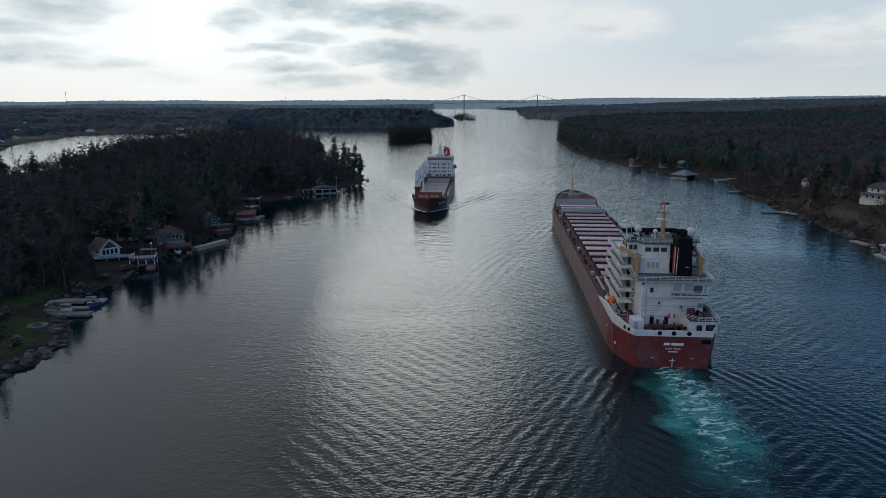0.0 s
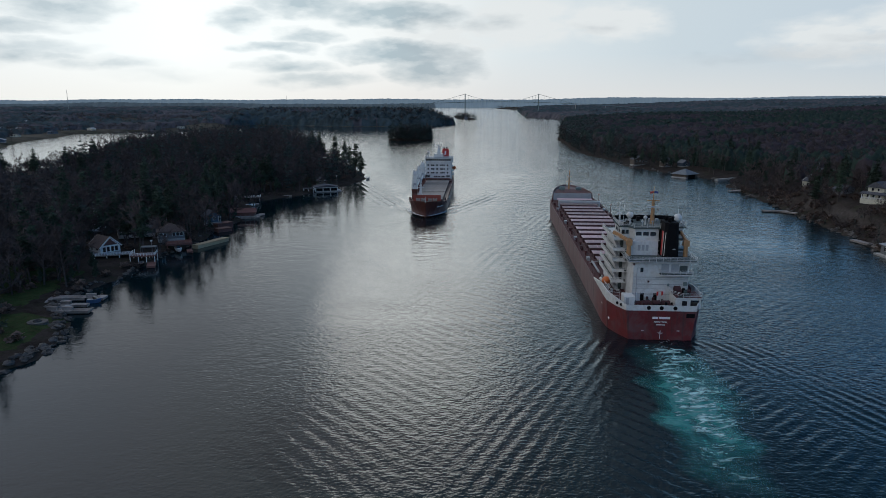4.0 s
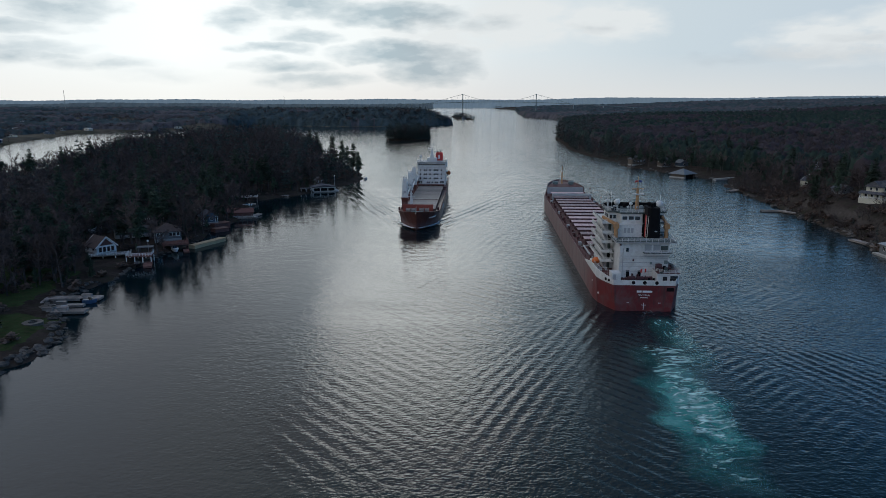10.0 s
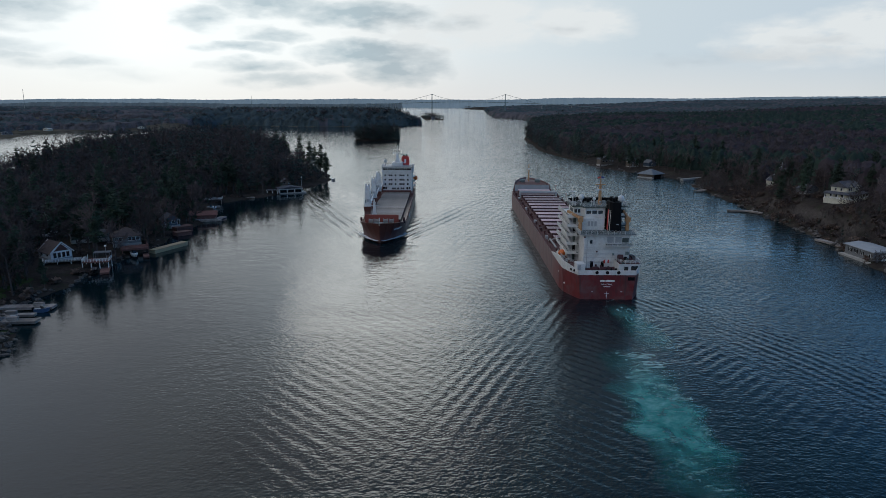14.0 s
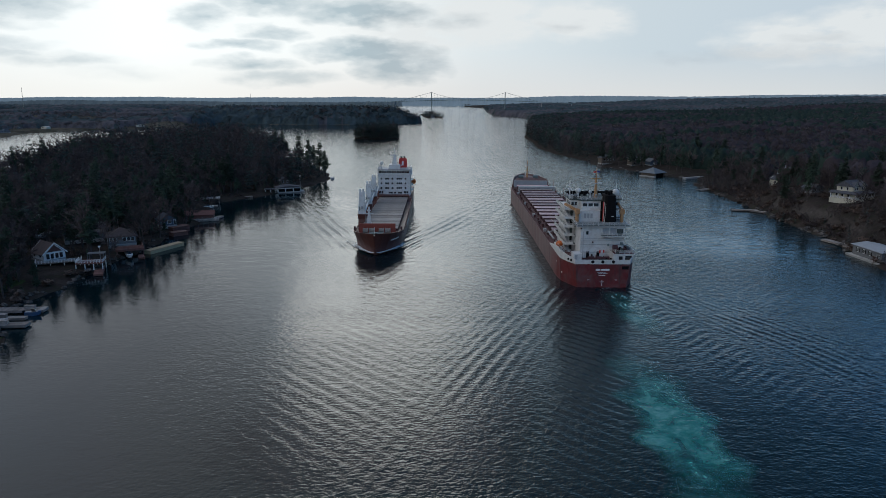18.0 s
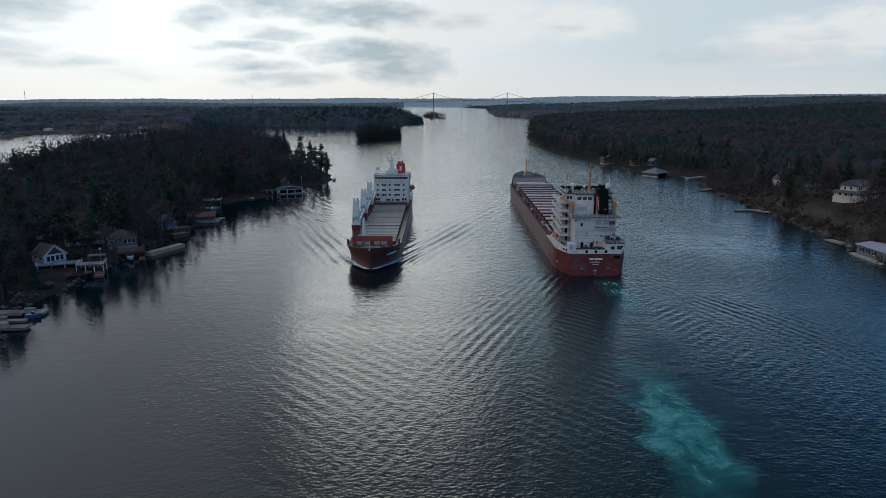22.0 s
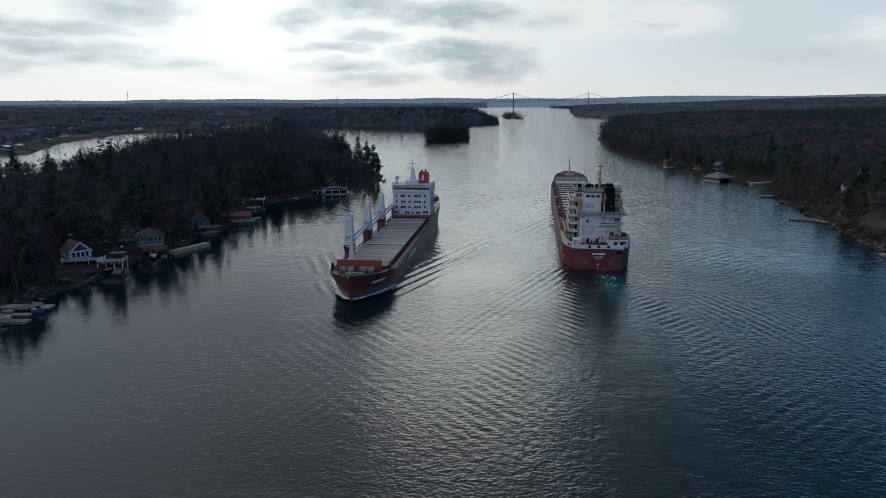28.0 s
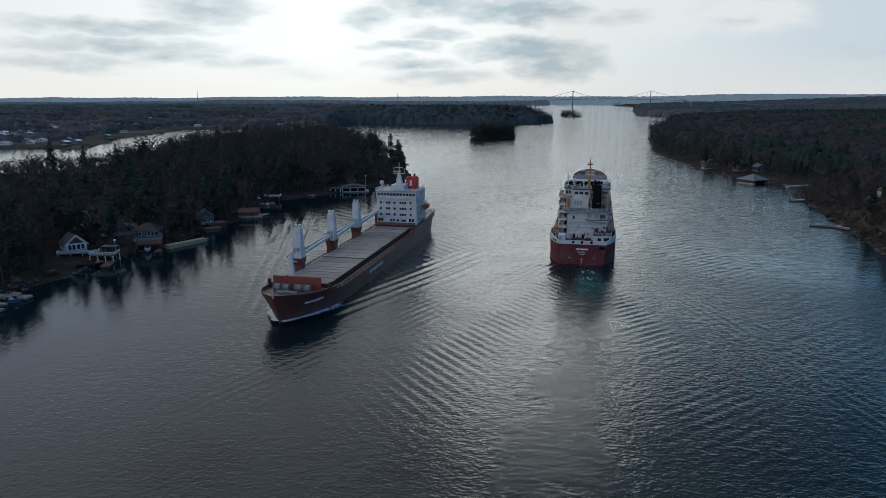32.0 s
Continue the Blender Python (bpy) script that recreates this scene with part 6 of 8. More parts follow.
        t = part("crane_tower", Geo().loft([[(x - 1.7, -9.4, 10.2), (x + 1.5, -9.4, 10.2), (x + 1.5, -6.6, 10.2), (x - 1.7, -6.6, 10.2)], [(x - 1.6, -9.3, 13), (x + 1.3, -9.3, 13), (x + 1.3, -6.7, 13), (x - 1.6, -6.7, 13)], [(x - 1.0, -9.0, 19.2), (x + 0.8, -9.0, 19.2), (x + 0.8, -7.0, 19.2), (x - 1.0, -7.0, 19.2)]], closed=True, caps=True), SHIPWHITE, c)
        part("sheave", Geo().box(x - 0.5, x + 0.5, -8.9, -8.3, 19.2, 20.2).box(x - 0.5, x + 0.5, -7.7, -7.1, 19.2, 20.2), SHIPWHITE, c)
        part("cab", Geo().box(x + 1.3, x + 1.9, -8.3, -7.4, 12.4, 13.4), PALEGREY, c)
        part("ladder", Geo().box(x + 1.32, x + 1.4, -9.0, -8.7, 10.4, 13.2), STEEL, c)
        end = x - 25.5
        for y in (-9.1, -7.0):
            part("jib", Geo().beam((x - 1.5, y, 11.2), (end, -8.1 + (y + 8.05) * 0.45, 12.0), 0.55, 0.85), SHIPWHITE, c)
        for k in range(1, 7):
            px = x - 1.5 + (end - x + 1.5) * k / 7
            part("jib_brace", Geo().beam((px, -9.0 + 0.1 * k, 11.2 + 0.11 * k), (px, -7.1 - 0.1 * k, 11.2 + 0.11 * k), 0.3, 0.4), SHIPWHITE, c)
        for y in (-8.6, -7.4):
            part("wire", Geo().tube((x - 0.6, y, 19.8), (end + 1, y, 12.4), 0.05, n=4), STEEL, c)
        part("jib_rest", Geo().box(end + 0.8, end + 1.4, -8.5, -7.6, 4.65, 11.4), HULL_BROWN, c)
    # after deck, stores and accommodation
    part("poop_deck", Geo().prism([(-103, -9.3), (-103, 9.3), (-128, 9.3), (-136, 9.1), (-141.5, 8.6), (-141.5, -8.6), (-136, -9.1), (-128, -9.3)], 5.9, 6.25), DECK_RED, ob)
    part("store_frame", Geo().box(-109.6, -104.6, -7.8, 7.8, 7.2, 7.5), HULL_BROWN, ob)
    for y in (-7.4, -4.4, -1.4, 1.6, 4.6, 7.4):
        part("store_leg", Geo().box(-105.0, -104.6, y - 0.2, y + 0.2, 6.2, 7.2), HULL_BROWN, ob)
    h = part("accommodation", Geo().box(-124, -110, -8.2, 8.2, 6.25, 17.2), SHIPWHITE, ob)
    items = []
    for r, z in enumerate((15.5, 13.1, 10.7)):
        items += [(-6.6, z, 0.8, 0.9), (-4.2, z, 0.9, 0.9), (-3.1, z, 0.9, 0.9), (-0.9, z, 0.9, 0.9), (1.6, z, 0.8, 0.9), (2.6, z, 0.8, 0.9), (3.6, z, 0.8, 0.9), (5.8, z, 0.8, 0.9)]
    items += [(-2.4, 8.3, 0.9, 0.9), (-1.3, 8.3, 0.9, 0.9), (0.4, 8.3, 0.9, 0.9), (2.4, 8.3, 0.9, 0.9), (3.4, 8.3, 0.9, 0.9)]
    panes(h, ("x", -110, 1), items, GLASS, frame=SHIPWHITE)
    for y in (-6.6, 6.2):
        panes(h, ("x", -109.98, 1), [(y - 0.7, 8.5, 0.9, 1.1), (y + 0.5, 8.5, 0.9, 1.1), (y - 0.7, 7.1, 0.9, 0.8), (y + 0.5, 7.1, 0.9, 0.8)], GLASS)
    for sgn in (1, -1):
        panes(h, ("y", sgn * 8.2, sgn), [(x, z, 0.8, 0.9) for x in (-112, -115, -118, -121) for z in (15.5, 13.1, 10.7, 8.3)], GLASS, frame=SHIPWHITE)
        for i, z in enumerate((8.9, 11.4, 13.9)):
            g_ = part("gallery", Geo().box(-124, -114 - 1.5 * i, sgn * 8.2 if sgn > 0 else -9.4, 9.4 if sgn > 0 else -8.2, z, z + 0.2), SHIPWHITE, ob)
            part("railing", railing(Geo(), [(-124, sgn * 9.35, z + 0.2), (-114 - 1.5 * i, sgn * 9.35, z + 0.2), (-114 - 1.5 * i, sgn * 8.3, z + 0.2)], 1.05, 1.8), SHIPWHITE, g_)
    br = part("bridge", Geo().prism([(-109.4, -8.3), (-109.4, 8.3), (-113, 8.8), (-122, 8.8), (-122, -8.8), (-113, -8.8)], 17.2, 20.1), SHIPWHITE, ob)
    panes(br, ("x", -109.4, 1), [(-7.2 + i * 1.31, 18.9, 1.1, 1.0) for i in range(12)], GLASS, frame=SHIPWHITE)
    panes(br, ("y", 8.8, 1), [(x, 18.9, 1.3, 1.0) for x in (-114.5, -116.5, -118.5)], GLASS, frame=SHIPWHITE)
    panes(br, ("y", -8.8, -1), [(x, 18.9, 1.3, 1.0) for x in (-114.5, -116.5, -118.5)], GLASS, frame=SHIPWHITE)
    rf = part("bridge_roof", Geo().box(-122.5, -108.8, -8.6, 8.6, 20.1, 20.35), PALEGREY, ob)
    part("railing", railing(Geo(), [(-122, -8.4, 20.35), (-109, -8.4, 20.35), (-109, 8.4, 20.35), (-122, 8.4, 20.35)], 1.0, 1.8), SHIPWHITE, rf)
    part("top_house", Geo().prism([(-111.4, -2.8), (-111.4, 2.8), (-118, 2.8), (-118, -2.8)], 20.35, 22.4), SHIPWHITE, ob)
    m = part("radar_mast", Geo().loft([[(-113.2, -1.3, 22.4), (-113.2, 1.3, 22.4), (-115.6, 1.3, 22.4), (-115.6, -1.3, 22.4)], [(-113.9, -0.5, 26.8), (-113.9, 0.5, 26.8), (-114.9, 0.5, 26.8), (-114.9, -0.5, 26.8)]], closed=True, caps=True).tube((-114.4, 0, 26.8), (-114.4, 0, 31.5), 0.22, 0.1, 6).beam((-114.4, -2.4, 26.9), (-114.4, 2.4, 26.9), 0.3, 0.3), SHIPWHITE, ob)
    part("radar_scanner", Geo().box(-114.0, -113.6, -2.2, 0.9, 27.6, 27.9), SHIPWHITE, m)
    part("yard", Geo().beam((-114.4, -1.5, 29.2), (-114.4, 1.5, 29.2), 0.2, 0.2).tube((-114.4, -2.2, 26.9), (-114.4, -2.2, 29.4), 0.08, n=4).tube((-114.4, 2.2, 26.9), (-114.4, 2.2, 29.0), 0.08, n=4), SHIPWHITE, m)
    part("satellite_dome", Geo().ball((-112, -6.6, 23.2), 0.95, 12).tube((-112, -6.6, 20.3), (-112, -6.6, 22.6), 0.25, n=6), SHIPWHITE, ob, smooth=True)
    fu = part("funnel", Geo().box(-122, -117.6, 2.0, 6.2, 20.35, 24.8).box(-121.6, -118, 2.4, 5.8, 24.8, 25.3), SIGNAL_RED, ob, "red funnel with a white emblem")
    part("emblem", Geo().box(-117.6, -117.52, 3.6, 4.5, 21.6, 23.8).box(-117.6, -117.52, 3.1, 3.6, 21.4, 21.9), LETTER, fu)
    for x, y in ((-119, 3.3), (-120.5, 4.8)):
        part("exhaust", Geo().tube((x, y, 25.2), (x, y, 26.2), 0.4, n=8), FUNNEL_BLACK, fu)
    part("lifeboat", Geo().ball((-121, 9.6, 12.9), 1.3, 12, 0.9).tube((-123, 9.6, 12.9), (-119, 9.6, 12.9), 1.1, n=10), ORANGE, ob, smooth=True)
    part("stern_rail", railing(Geo(), [(-128, 9.2, 7.6), (-141, 8.6, 7.8), (-141, -8.6, 7.8), (-128, -9.2, 7.6)], 1.0, 2.2), SHIPWHITE, ob)
    part("aft_house", Geo().box(-134, -124, -6, 6, 6.25, 9.2), SHIPWHITE, ob)
    # lettering that stays bars: the name at the bow, the owner along the side
    for k in range(10):
        x = -3.6 - k * 0.66
        y0, y1 = (float(np.interp(-u, (2.28, 6.5, 11.8), (4.76, 7.0, 8.52))) + 0.05 for u in (x + 0.2, x - 0.2))
        part("name_bar", Geo().beam((x + 0.2, y0, 4.8), (x - 0.2, y1, 4.8), 0.12, 0.6), LETTER, ob)
    for k in range(11):
        x = -46 - k * 1.3
        part("name_bar", Geo().box(x - 0.42, x + 0.42, 9.42, 9.5, 2.7 if k % 4 else 2.5, 3.6), LETTER, ob)
    for s in (1, -1):
        part("anchor", Geo().box(-4.2, -3.2, s * 4.1 - 0.3, s * 4.1 + 0.3, 4.6, 5.4).beam((-3.6, s * 4.0, 5.3), (-3.0, s * 4.9, 6.2), 0.2, 0.2), STEEL, ob)
    return ob


laker = build_laker()
coaster = build_coaster()
LAKER, COASTER = [laker], [coaster]


# ---- wakes ----
def kelvin(x, y, x0, v, amp, keep=140.0):
    """Height of a ship's diverging and transverse waves behind a source at x0."""
    s = np.maximum(x0 - x, 0.01)
    l = np.abs(y)
    k0 = 9.81 / (v * v)
    q = np.clip(l / s, 1e-4, 0.3535)
    root = np.sqrt(np.maximum(1 - 8 * q * q, 0))
    out = 0
    for sign, w in ((1, 1.0), (-1, 0.14)):
        th = np.arctan((1 + sign * root) / (4 * q))
        th = np.minimum(th, radians(46))
        ph = k0 * (s * np.cos(th) + l * np.sin(th)) / np.cos(th) ** 2
        out = out + w * (np.sin(ph) + 0.28 * np.sin(2 * ph))
    ratio = l / s
    env = (0.85 * np.exp(-((ratio - 0.23) / 0.09) ** 2) + 0.05) * (1 + 0.6 * wobble(x, y, 0.07, 5.0))
    env = env * (1 - sstep(0.27, 0.36, ratio))
    fade = sstep(2, 25, s) * np.exp(-s / keep) * (x0 > x)
    return amp * out * env * fade


def ridges(x, y, x0, off, spread, amp, gap, keep, wide=1.6):
    """A short train of sharp diverging crests that peel off one end of the hull."""
    s = np.maximum(x0 - x, 0.0)
    u = np.abs(y) - off - spread * s + 1.2 * wobble(x, y, 0.05, 2.0)
    c = np.cos(2 * math.pi * u / gap)
    return amp * (c + 0.35 * c * c) * np.exp(-(u / (wide * gap)) ** 2) * sstep(3, 14, s) * np.exp(-s / keep) * (1 + 0.7 * wobble(x, y, 0.08, 7.0))


def soften(Z, n):
    """Running mean over n cells along both axes."""
    for ax in (0, 1):
        pad = [(0, 0), (0, 0)]
        pad[ax] = (n // 2 + 1, n - n // 2 - 1)
        c = np.cumsum(np.pad(Z, pad, mode="edge"), axis=ax)
        m = Z.shape[ax]
        hi, lo = np.take(c, np.arange(n - 1, n - 1 + m), axis=ax), np.take(c, np.arange(0, m), axis=ax)
        Z = (hi - lo) / (n - 1)
    return Z


def wake_sheet(name, x0, x1, half, sources, step, label, lift=0.02, crests=()):
    """Moving wave surface; it rides just high enough for its troughs to clear the still water."""
    xs, ys = np.arange(x0, x1, step), np.arange(-half, half + 0.1, step)
    X, Y = np.meshgrid(xs, ys)
    Z = sum(kelvin(X, Y, *s) for s in sources) + sum(ridges(X, Y, *c) for c in crests)
    edge = sstep(0, 40, X - x0) * sstep(1, 6, x1 - X) * sstep(0, 30, half - np.abs(Y))
    Z = Z * edge
    Z = Z + 2.0 * soften(soften(np.abs(Z), int(16 / step)), int(12 / step))
    rim = np.minimum(np.minimum(X - x0, x1 - X), half - np.abs(Y))
    Z = Z + (lift + 0.012) * sstep(0, 8, rim) - 0.012
    V = np.stack([X, Y, Z], -1).reshape(-1, 3)
    i = np.arange(X.size).reshape(X.shape)
    F = np.stack([i[:-1, :-1], i[:-1, 1:], i[1:, 1:], i[1:, :-1]], -1).reshape(-1, 4)
    me = np_mesh(name, V, F)
    me.shade_smooth()
    return tagged(part(name, me, WATER), label, "wake", kind="stuff")


def foam_mat(name, col, amount, scale, stretch):
    """Broken white water: opaque flecks, clear between."""
    m = bpy.data.materials.new(name)
    m.use_nodes = True
    nt = m.node_tree
    p = nt.nodes["Principled BSDF"]
    p.inputs["Base Color"].default_value = (*col, 1)
    p.inputs["Roughness"].default_value = 0.7
    tc = nt.nodes.new("ShaderNodeTexCoord")
    mp = nt.nodes.new("ShaderNodeMapping")
    mp.inputs["Scale"].default_value = (stretch, 1, 1)
    link(nt, tc.outputs["Object"], mp.inputs["Vector"])
    n = noise_node(nt, mp.outputs[0], scale, 6.0, 0.68, 1.2)
    uv = nt.nodes.new("ShaderNodeUVMap")
    s = nt.nodes.new("ShaderNodeSeparateXYZ")
    link(nt, uv.outputs[0], s.inputs[0])
    edge = math_node(nt, "MULTIPLY", s.outputs[0], s.outputs[1])
    a = ramp(nt, math_node(nt, "ADD", n, math_node(nt, "MULTIPLY_ADD", edge, amount, -amount)), [(0.46, 0.0), (0.62, 1.0)])
    link(nt, math_node(nt, "MULTIPLY", a, math_node(nt, "MINIMUM", math_node(nt, "MULTIPLY", edge, 3.0), 1.0)), p.inputs["Alpha"])
    return m


def strip(name, rows, material, parent=None, label=""):
    """A flat strip of surface through rows of (centre x, y, z, half width, direction, strength); UV holds the strength."""
    V, uv, n = [], [], 13
    for x, y, z, hw, ang, k in rows:
        sx, sy = -math.sin(ang), math.cos(ang)
        for j in range(n):
            t = 2 * j / (n - 1) - 1
            V.append((x + sx * hw * t, y + sy * hw * t, z))
            uv.append((k, 1 - t * t))
    m = len(rows)
    i = np.arange(m * n).reshape(m, n)
    F = np.stack([i[:-1, :-1], i[:-1, 1:], i[1:, 1:], i[1:, :-1]], -1).reshape(-1, 4)
    me = np_mesh(name, np.array(V), F)
    lay = me.uv_layers.new(name="strength")
    uvs = np.array(uv, dtype=np.float32)[F.ravel()]
    lay.data.foreach_set("uv", uvs.ravel())
    return part(name, me, material, parent, label)


FOAM = foam_mat("foam", (0.72, 0.78, 0.80), 0.30, 0.45, 0.5)
FOAM_DENSE = foam_mat("foam_dense", (0.50, 0.74, 0.70), 0.10, 0.6, 0.40)
FOAM_FINE = foam_mat("foam_streaks", (0.60, 0.78, 0.78), 0.22, 0.55, 0.42)


def wash_mat():
    """Aerated turquoise water, clear at its edges."""
    m = bpy.data.materials.new("aerated_water")
    m.use_nodes = True
    nt = m.node_tree
    p = nt.nodes["Principled BSDF"]
    g = nt.nodes.new("ShaderNodeNewGeometry")
    n = noise_node(nt, g.outputs["Position"], 0.16, 5.0, 0.6, 0.9)
    f = noise_node(nt, g.outputs["Position"], 0.6, 5.0, 0.65, 0.6)
    col = ramp(nt, math_node(nt, "ADD", math_node(nt, "MULTIPLY", n, 0.7), math_node(nt, "MULTIPLY", f, 0.3)), [(0.3, (0.006, 0.09, 0.09)), (0.5, (0.035, 0.25, 0.22)), (0.70, (0.20, 0.50, 0.45))])
    link(nt, col, p.inputs["Base Color"])
    p.inputs["Roughness"].default_value = 0.12
    p.inputs["IOR"].default_value = 1.333
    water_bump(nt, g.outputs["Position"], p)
    uv = nt.nodes.new("ShaderNodeUVMap")
    s = nt.nodes.new("ShaderNodeSeparateXYZ")
    link(nt, uv.outputs[0], s.inputs[0])
    edge = math_node(nt, "MULTIPLY", s.outputs[0], s.outputs[1])
    a = ramp(nt, math_node(nt, "MULTIPLY", edge, math_node(nt, "MULTIPLY_ADD", n, 1.6, 0.1)), [(0.08, 0.0), (0.68, 0.80)])
    link(nt, a, p.inputs["Alpha"])
    return m


WASH = wash_mat()
laker_wake = wake_sheet("wake", -150, 214, 100, [(206, 3.3, 0.09, 220.0), (12, 3.0, 0.11, 170.0)], 0.52, "diverging ripples spreading from the bulk carrier", crests=[(10, 9.5, 0.40, 0.072, 3.0, 110.0, 3.6), (10, 9.0, 0.62, 0.038, 2.8, 60.0, 4.5), (206, 6.0, 0.30, 0.075, 3.6, 110.0, 3.0)])
coaster_wake = wake_sheet("wake", -250, 8, 84, [(2, 3.6, 0.12, 120.0)], 0.6, "bow waves spreading from the cargo ship", 0.03, [(0, 3.5, 0.36, 0.23, 4.4, 110.0, 2.0)])
LAKER.append(laker_wake)
COASTER.append(coaster_wake)


def slick_mat():
    """Upwelling water that the propeller has smoothed: faint swirls, uneven edge."""
    m = bpy.data.materials.new("slick_water")
    m.use_nodes = True
    nt = m.node_tree
    p = nt.nodes["Principled BSDF"]
    g = nt.nodes.new("ShaderNodeNewGeometry")
    n = noise_node(nt, g.outputs["Position"], 0.11, 5.0, 0.6, 1.2)
    link(nt, ramp(nt, n, [(0.35, (0.006, 0.026, 0.032)), (0.65, (0.022, 0.055, 0.058))]), p.inputs["Base Color"])
    p.inputs["Roughness"].default_value = 0.10
    p.inputs["IOR"].default_value = 1.333
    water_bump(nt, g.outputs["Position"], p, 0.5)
    uv = nt.nodes.new("ShaderNodeUVMap")
    s = nt.nodes.new("ShaderNodeSeparateXYZ")
    link(nt, uv.outputs[0], s.inputs[0])
    edge = math_node(nt, "MULTIPLY", s.outputs[0], s.outputs[1])
    link(nt, ramp(nt, math_node(nt, "ADD", edge, math_node(nt, "MULTIPLY_ADD", n, 3.4, -1.95)), [(0.18, 0.0), (0.60, 0.46)]), p.inputs["Alpha"])
    return m


SLICK = slick_mat()
TRACK = math.atan2(196, 37)
SINKING = []


def wash_trail():
    """The propeller's trail, lying on the water along the ship's track."""
    def lump(ob, amp):
        for v in ob.data.vertices:
            v.co.z += amp * float(wobble(np.array(v.co.x), np.array(v.co.y), 0.55, 3.0))
        return ob

    rows = []
    for i in range(61):
        t = i / 60
        y = 78 + 132 * t
        rows.append((59 + 20 * t + 1.2 * math.sin(i * 0.55), y, 0.17, 16.0 - 5.0 * t + 0.9 * math.sin(i * 0.9), TRACK, min(1, i / 6, (60 - i) / 8) * (0.95 - 0.35 * t)))
    ob = strip("slick", rows, SLICK)
    tagged(ob, "smooth upwelling slick left behind the bulk carrier", "water", kind="stuff")
    SINKING.append((ob, [(0, -0.4), (17, -0.4), (25, 0.0), (32, 0.0)]))
    rows = []
    for i in range(41):
        y = 78 + 74 * i / 40
        k = 0.25 + 0.75 * math.exp(-((y - 112) / 16) ** 2)
        rows.append((50.4 + 11.6 * (i / 40) + 1.3 * math.sin(i * 0.7), y, 0.24, 8.0 + 0.8 * math.sin(i * 1.3), TRACK, k * min(1, i / 5, (40 - i) / 5)))
    ob = lump(strip("propeller_wash", rows, WASH), 0.09)
    tagged(ob, "turquoise aerated propeller wash trailing on the river", "wash", kind="stuff")
    SINKING.append((ob, [(0, 0.0), (16, 0.0), (22, -0.11), (27, -0.26), (32, -0.42)]))
    rows = []
    for i in range(41):
        y = 82 + 66 * i / 40
        k = 0.35 + 0.65 * sstep(96, 110, y)
        rows.append((51.8 + 11.8 * (i / 40) + 1.0 * math.sin(i * 0.6), y, 0.31, 5.6 - 0.8 * i / 40 + 0.5 * math.sin(i * 1.7), TRACK, float(k) * min(1, i / 5, (40 - i) / 3)))
    ob = lump(strip("foam_trail", rows, FOAM_DENSE), 0.06)
    tagged(ob, "streaks of white foam churned up by the propeller", "foam", kind="stuff")
    SINKING.append((ob, [(0, 0.0), (8.5, 0.0), (11, -0.09), (14, -0.17), (17, -0.6), (32, -0.6)]))


wash_trail()
# foam that keeps with the ships
sf = strip("stern_foam", [(0.5 - 1.3 * i, -2.0 + 0.9 * math.sin(i * 0.8) - 0.06 * i, 0.3, 3.6 + 0.06 * i, math.pi, (0.45 + 0.25 * math.sin(i * 0.9)) * min(1, (32 - i) / 10)) for i in range(33)], FOAM_FINE)
LAKER.append(tagged(sf, "curls of white water behind the transom", "foam", kind="stuff"))
sw = strip("stern_wash", [(0.5 - 1.3 * i, -2.0 - 0.06 * i, 0.22, 5.0 + 0.05 * i, math.pi, 0.42 * min(1, (38 - i) / 12, max(0, i - 3) / 5)) for i in range(39)], WASH)
LAKER.append(tagged(sw, "dark turquoise water stirred behind the transom", "wash", kind="stuff"))
for s in (1, -1):
    rows = []
    for i in range(26):
        t = i / 25
        x = 0.8 - 34 * t
        y = s * (0.4 + 15.5 * t ** 0.8)
        rows.append((x, y, 0.4 * (1 - t) + 0.46, 1.7 + 3.4 * t, math.pi - s * 0.45, 2.2 * (1 - t)))
    COASTER.append(tagged(strip("bow_foam", rows, FOAM), "white foam thrown aside by the bow", "foam", kind="stuff"))
for s in (1, -1):
    rows = [(200 - 7 * i, s * (8.6 + min(3.6, 1.4 * i)), 0.25, 0.9 + 0.03 * i, math.pi, 0.8 * (1 - i / 24)) for i in range(24)]
    LAKER.append(tagged(strip("side_foam", rows, FOAM), "thin foam along the hull", "foam", kind="stuff"))


# ---- houses, docks and boats ----
def gable_roof(w, d, z, rise, over=0.5, t=0.18):
    """Two slopes with the ridge along y."""
    g = Geo()
    for s in (1, -1):
        a, b = s * (w / 2 + over), 0.0
        za = z - over * rise / (w / 2)
        vs = [(a, -d / 2 - over, za), (a, d / 2 + over, za), (b, d / 2 + over, z + rise), (b, -d / 2 - over, z + rise)]
        vs += [(x, y, zz - t) for x, y, zz in vs]
        g.add(vs, [(0, 1, 2, 3), (7, 6, 5, 4), (0, 4, 5, 1), (1, 5, 6, 2), (2, 6, 7, 3), (3, 7, 4, 0)])
    return g


def hip_roof(w, d, z, rise, over=0.6):
    r = max(0.0, (d - w) / 2)
    a, b = w / 2 + over, d / 2 + over
    return Geo().add([(-a, -b, z), (a, -b, z), (a, b, z), (-a, b, z), (0, -r - 0.1, z + rise), (0, r + 0.1, z + rise), (-a, -b, z - 0.2), (a, -b, z - 0.2), (a, b, z - 0.2), (-a, b, z - 0.2)],
                     [(0, 1, 4), (1, 2, 5, 4), (2, 3, 5), (3, 0, 4, 5), (0, 6, 7, 1), (1, 7, 8, 2), (2, 8, 9, 3), (3, 9, 6, 0), (6, 9, 8, 7)])


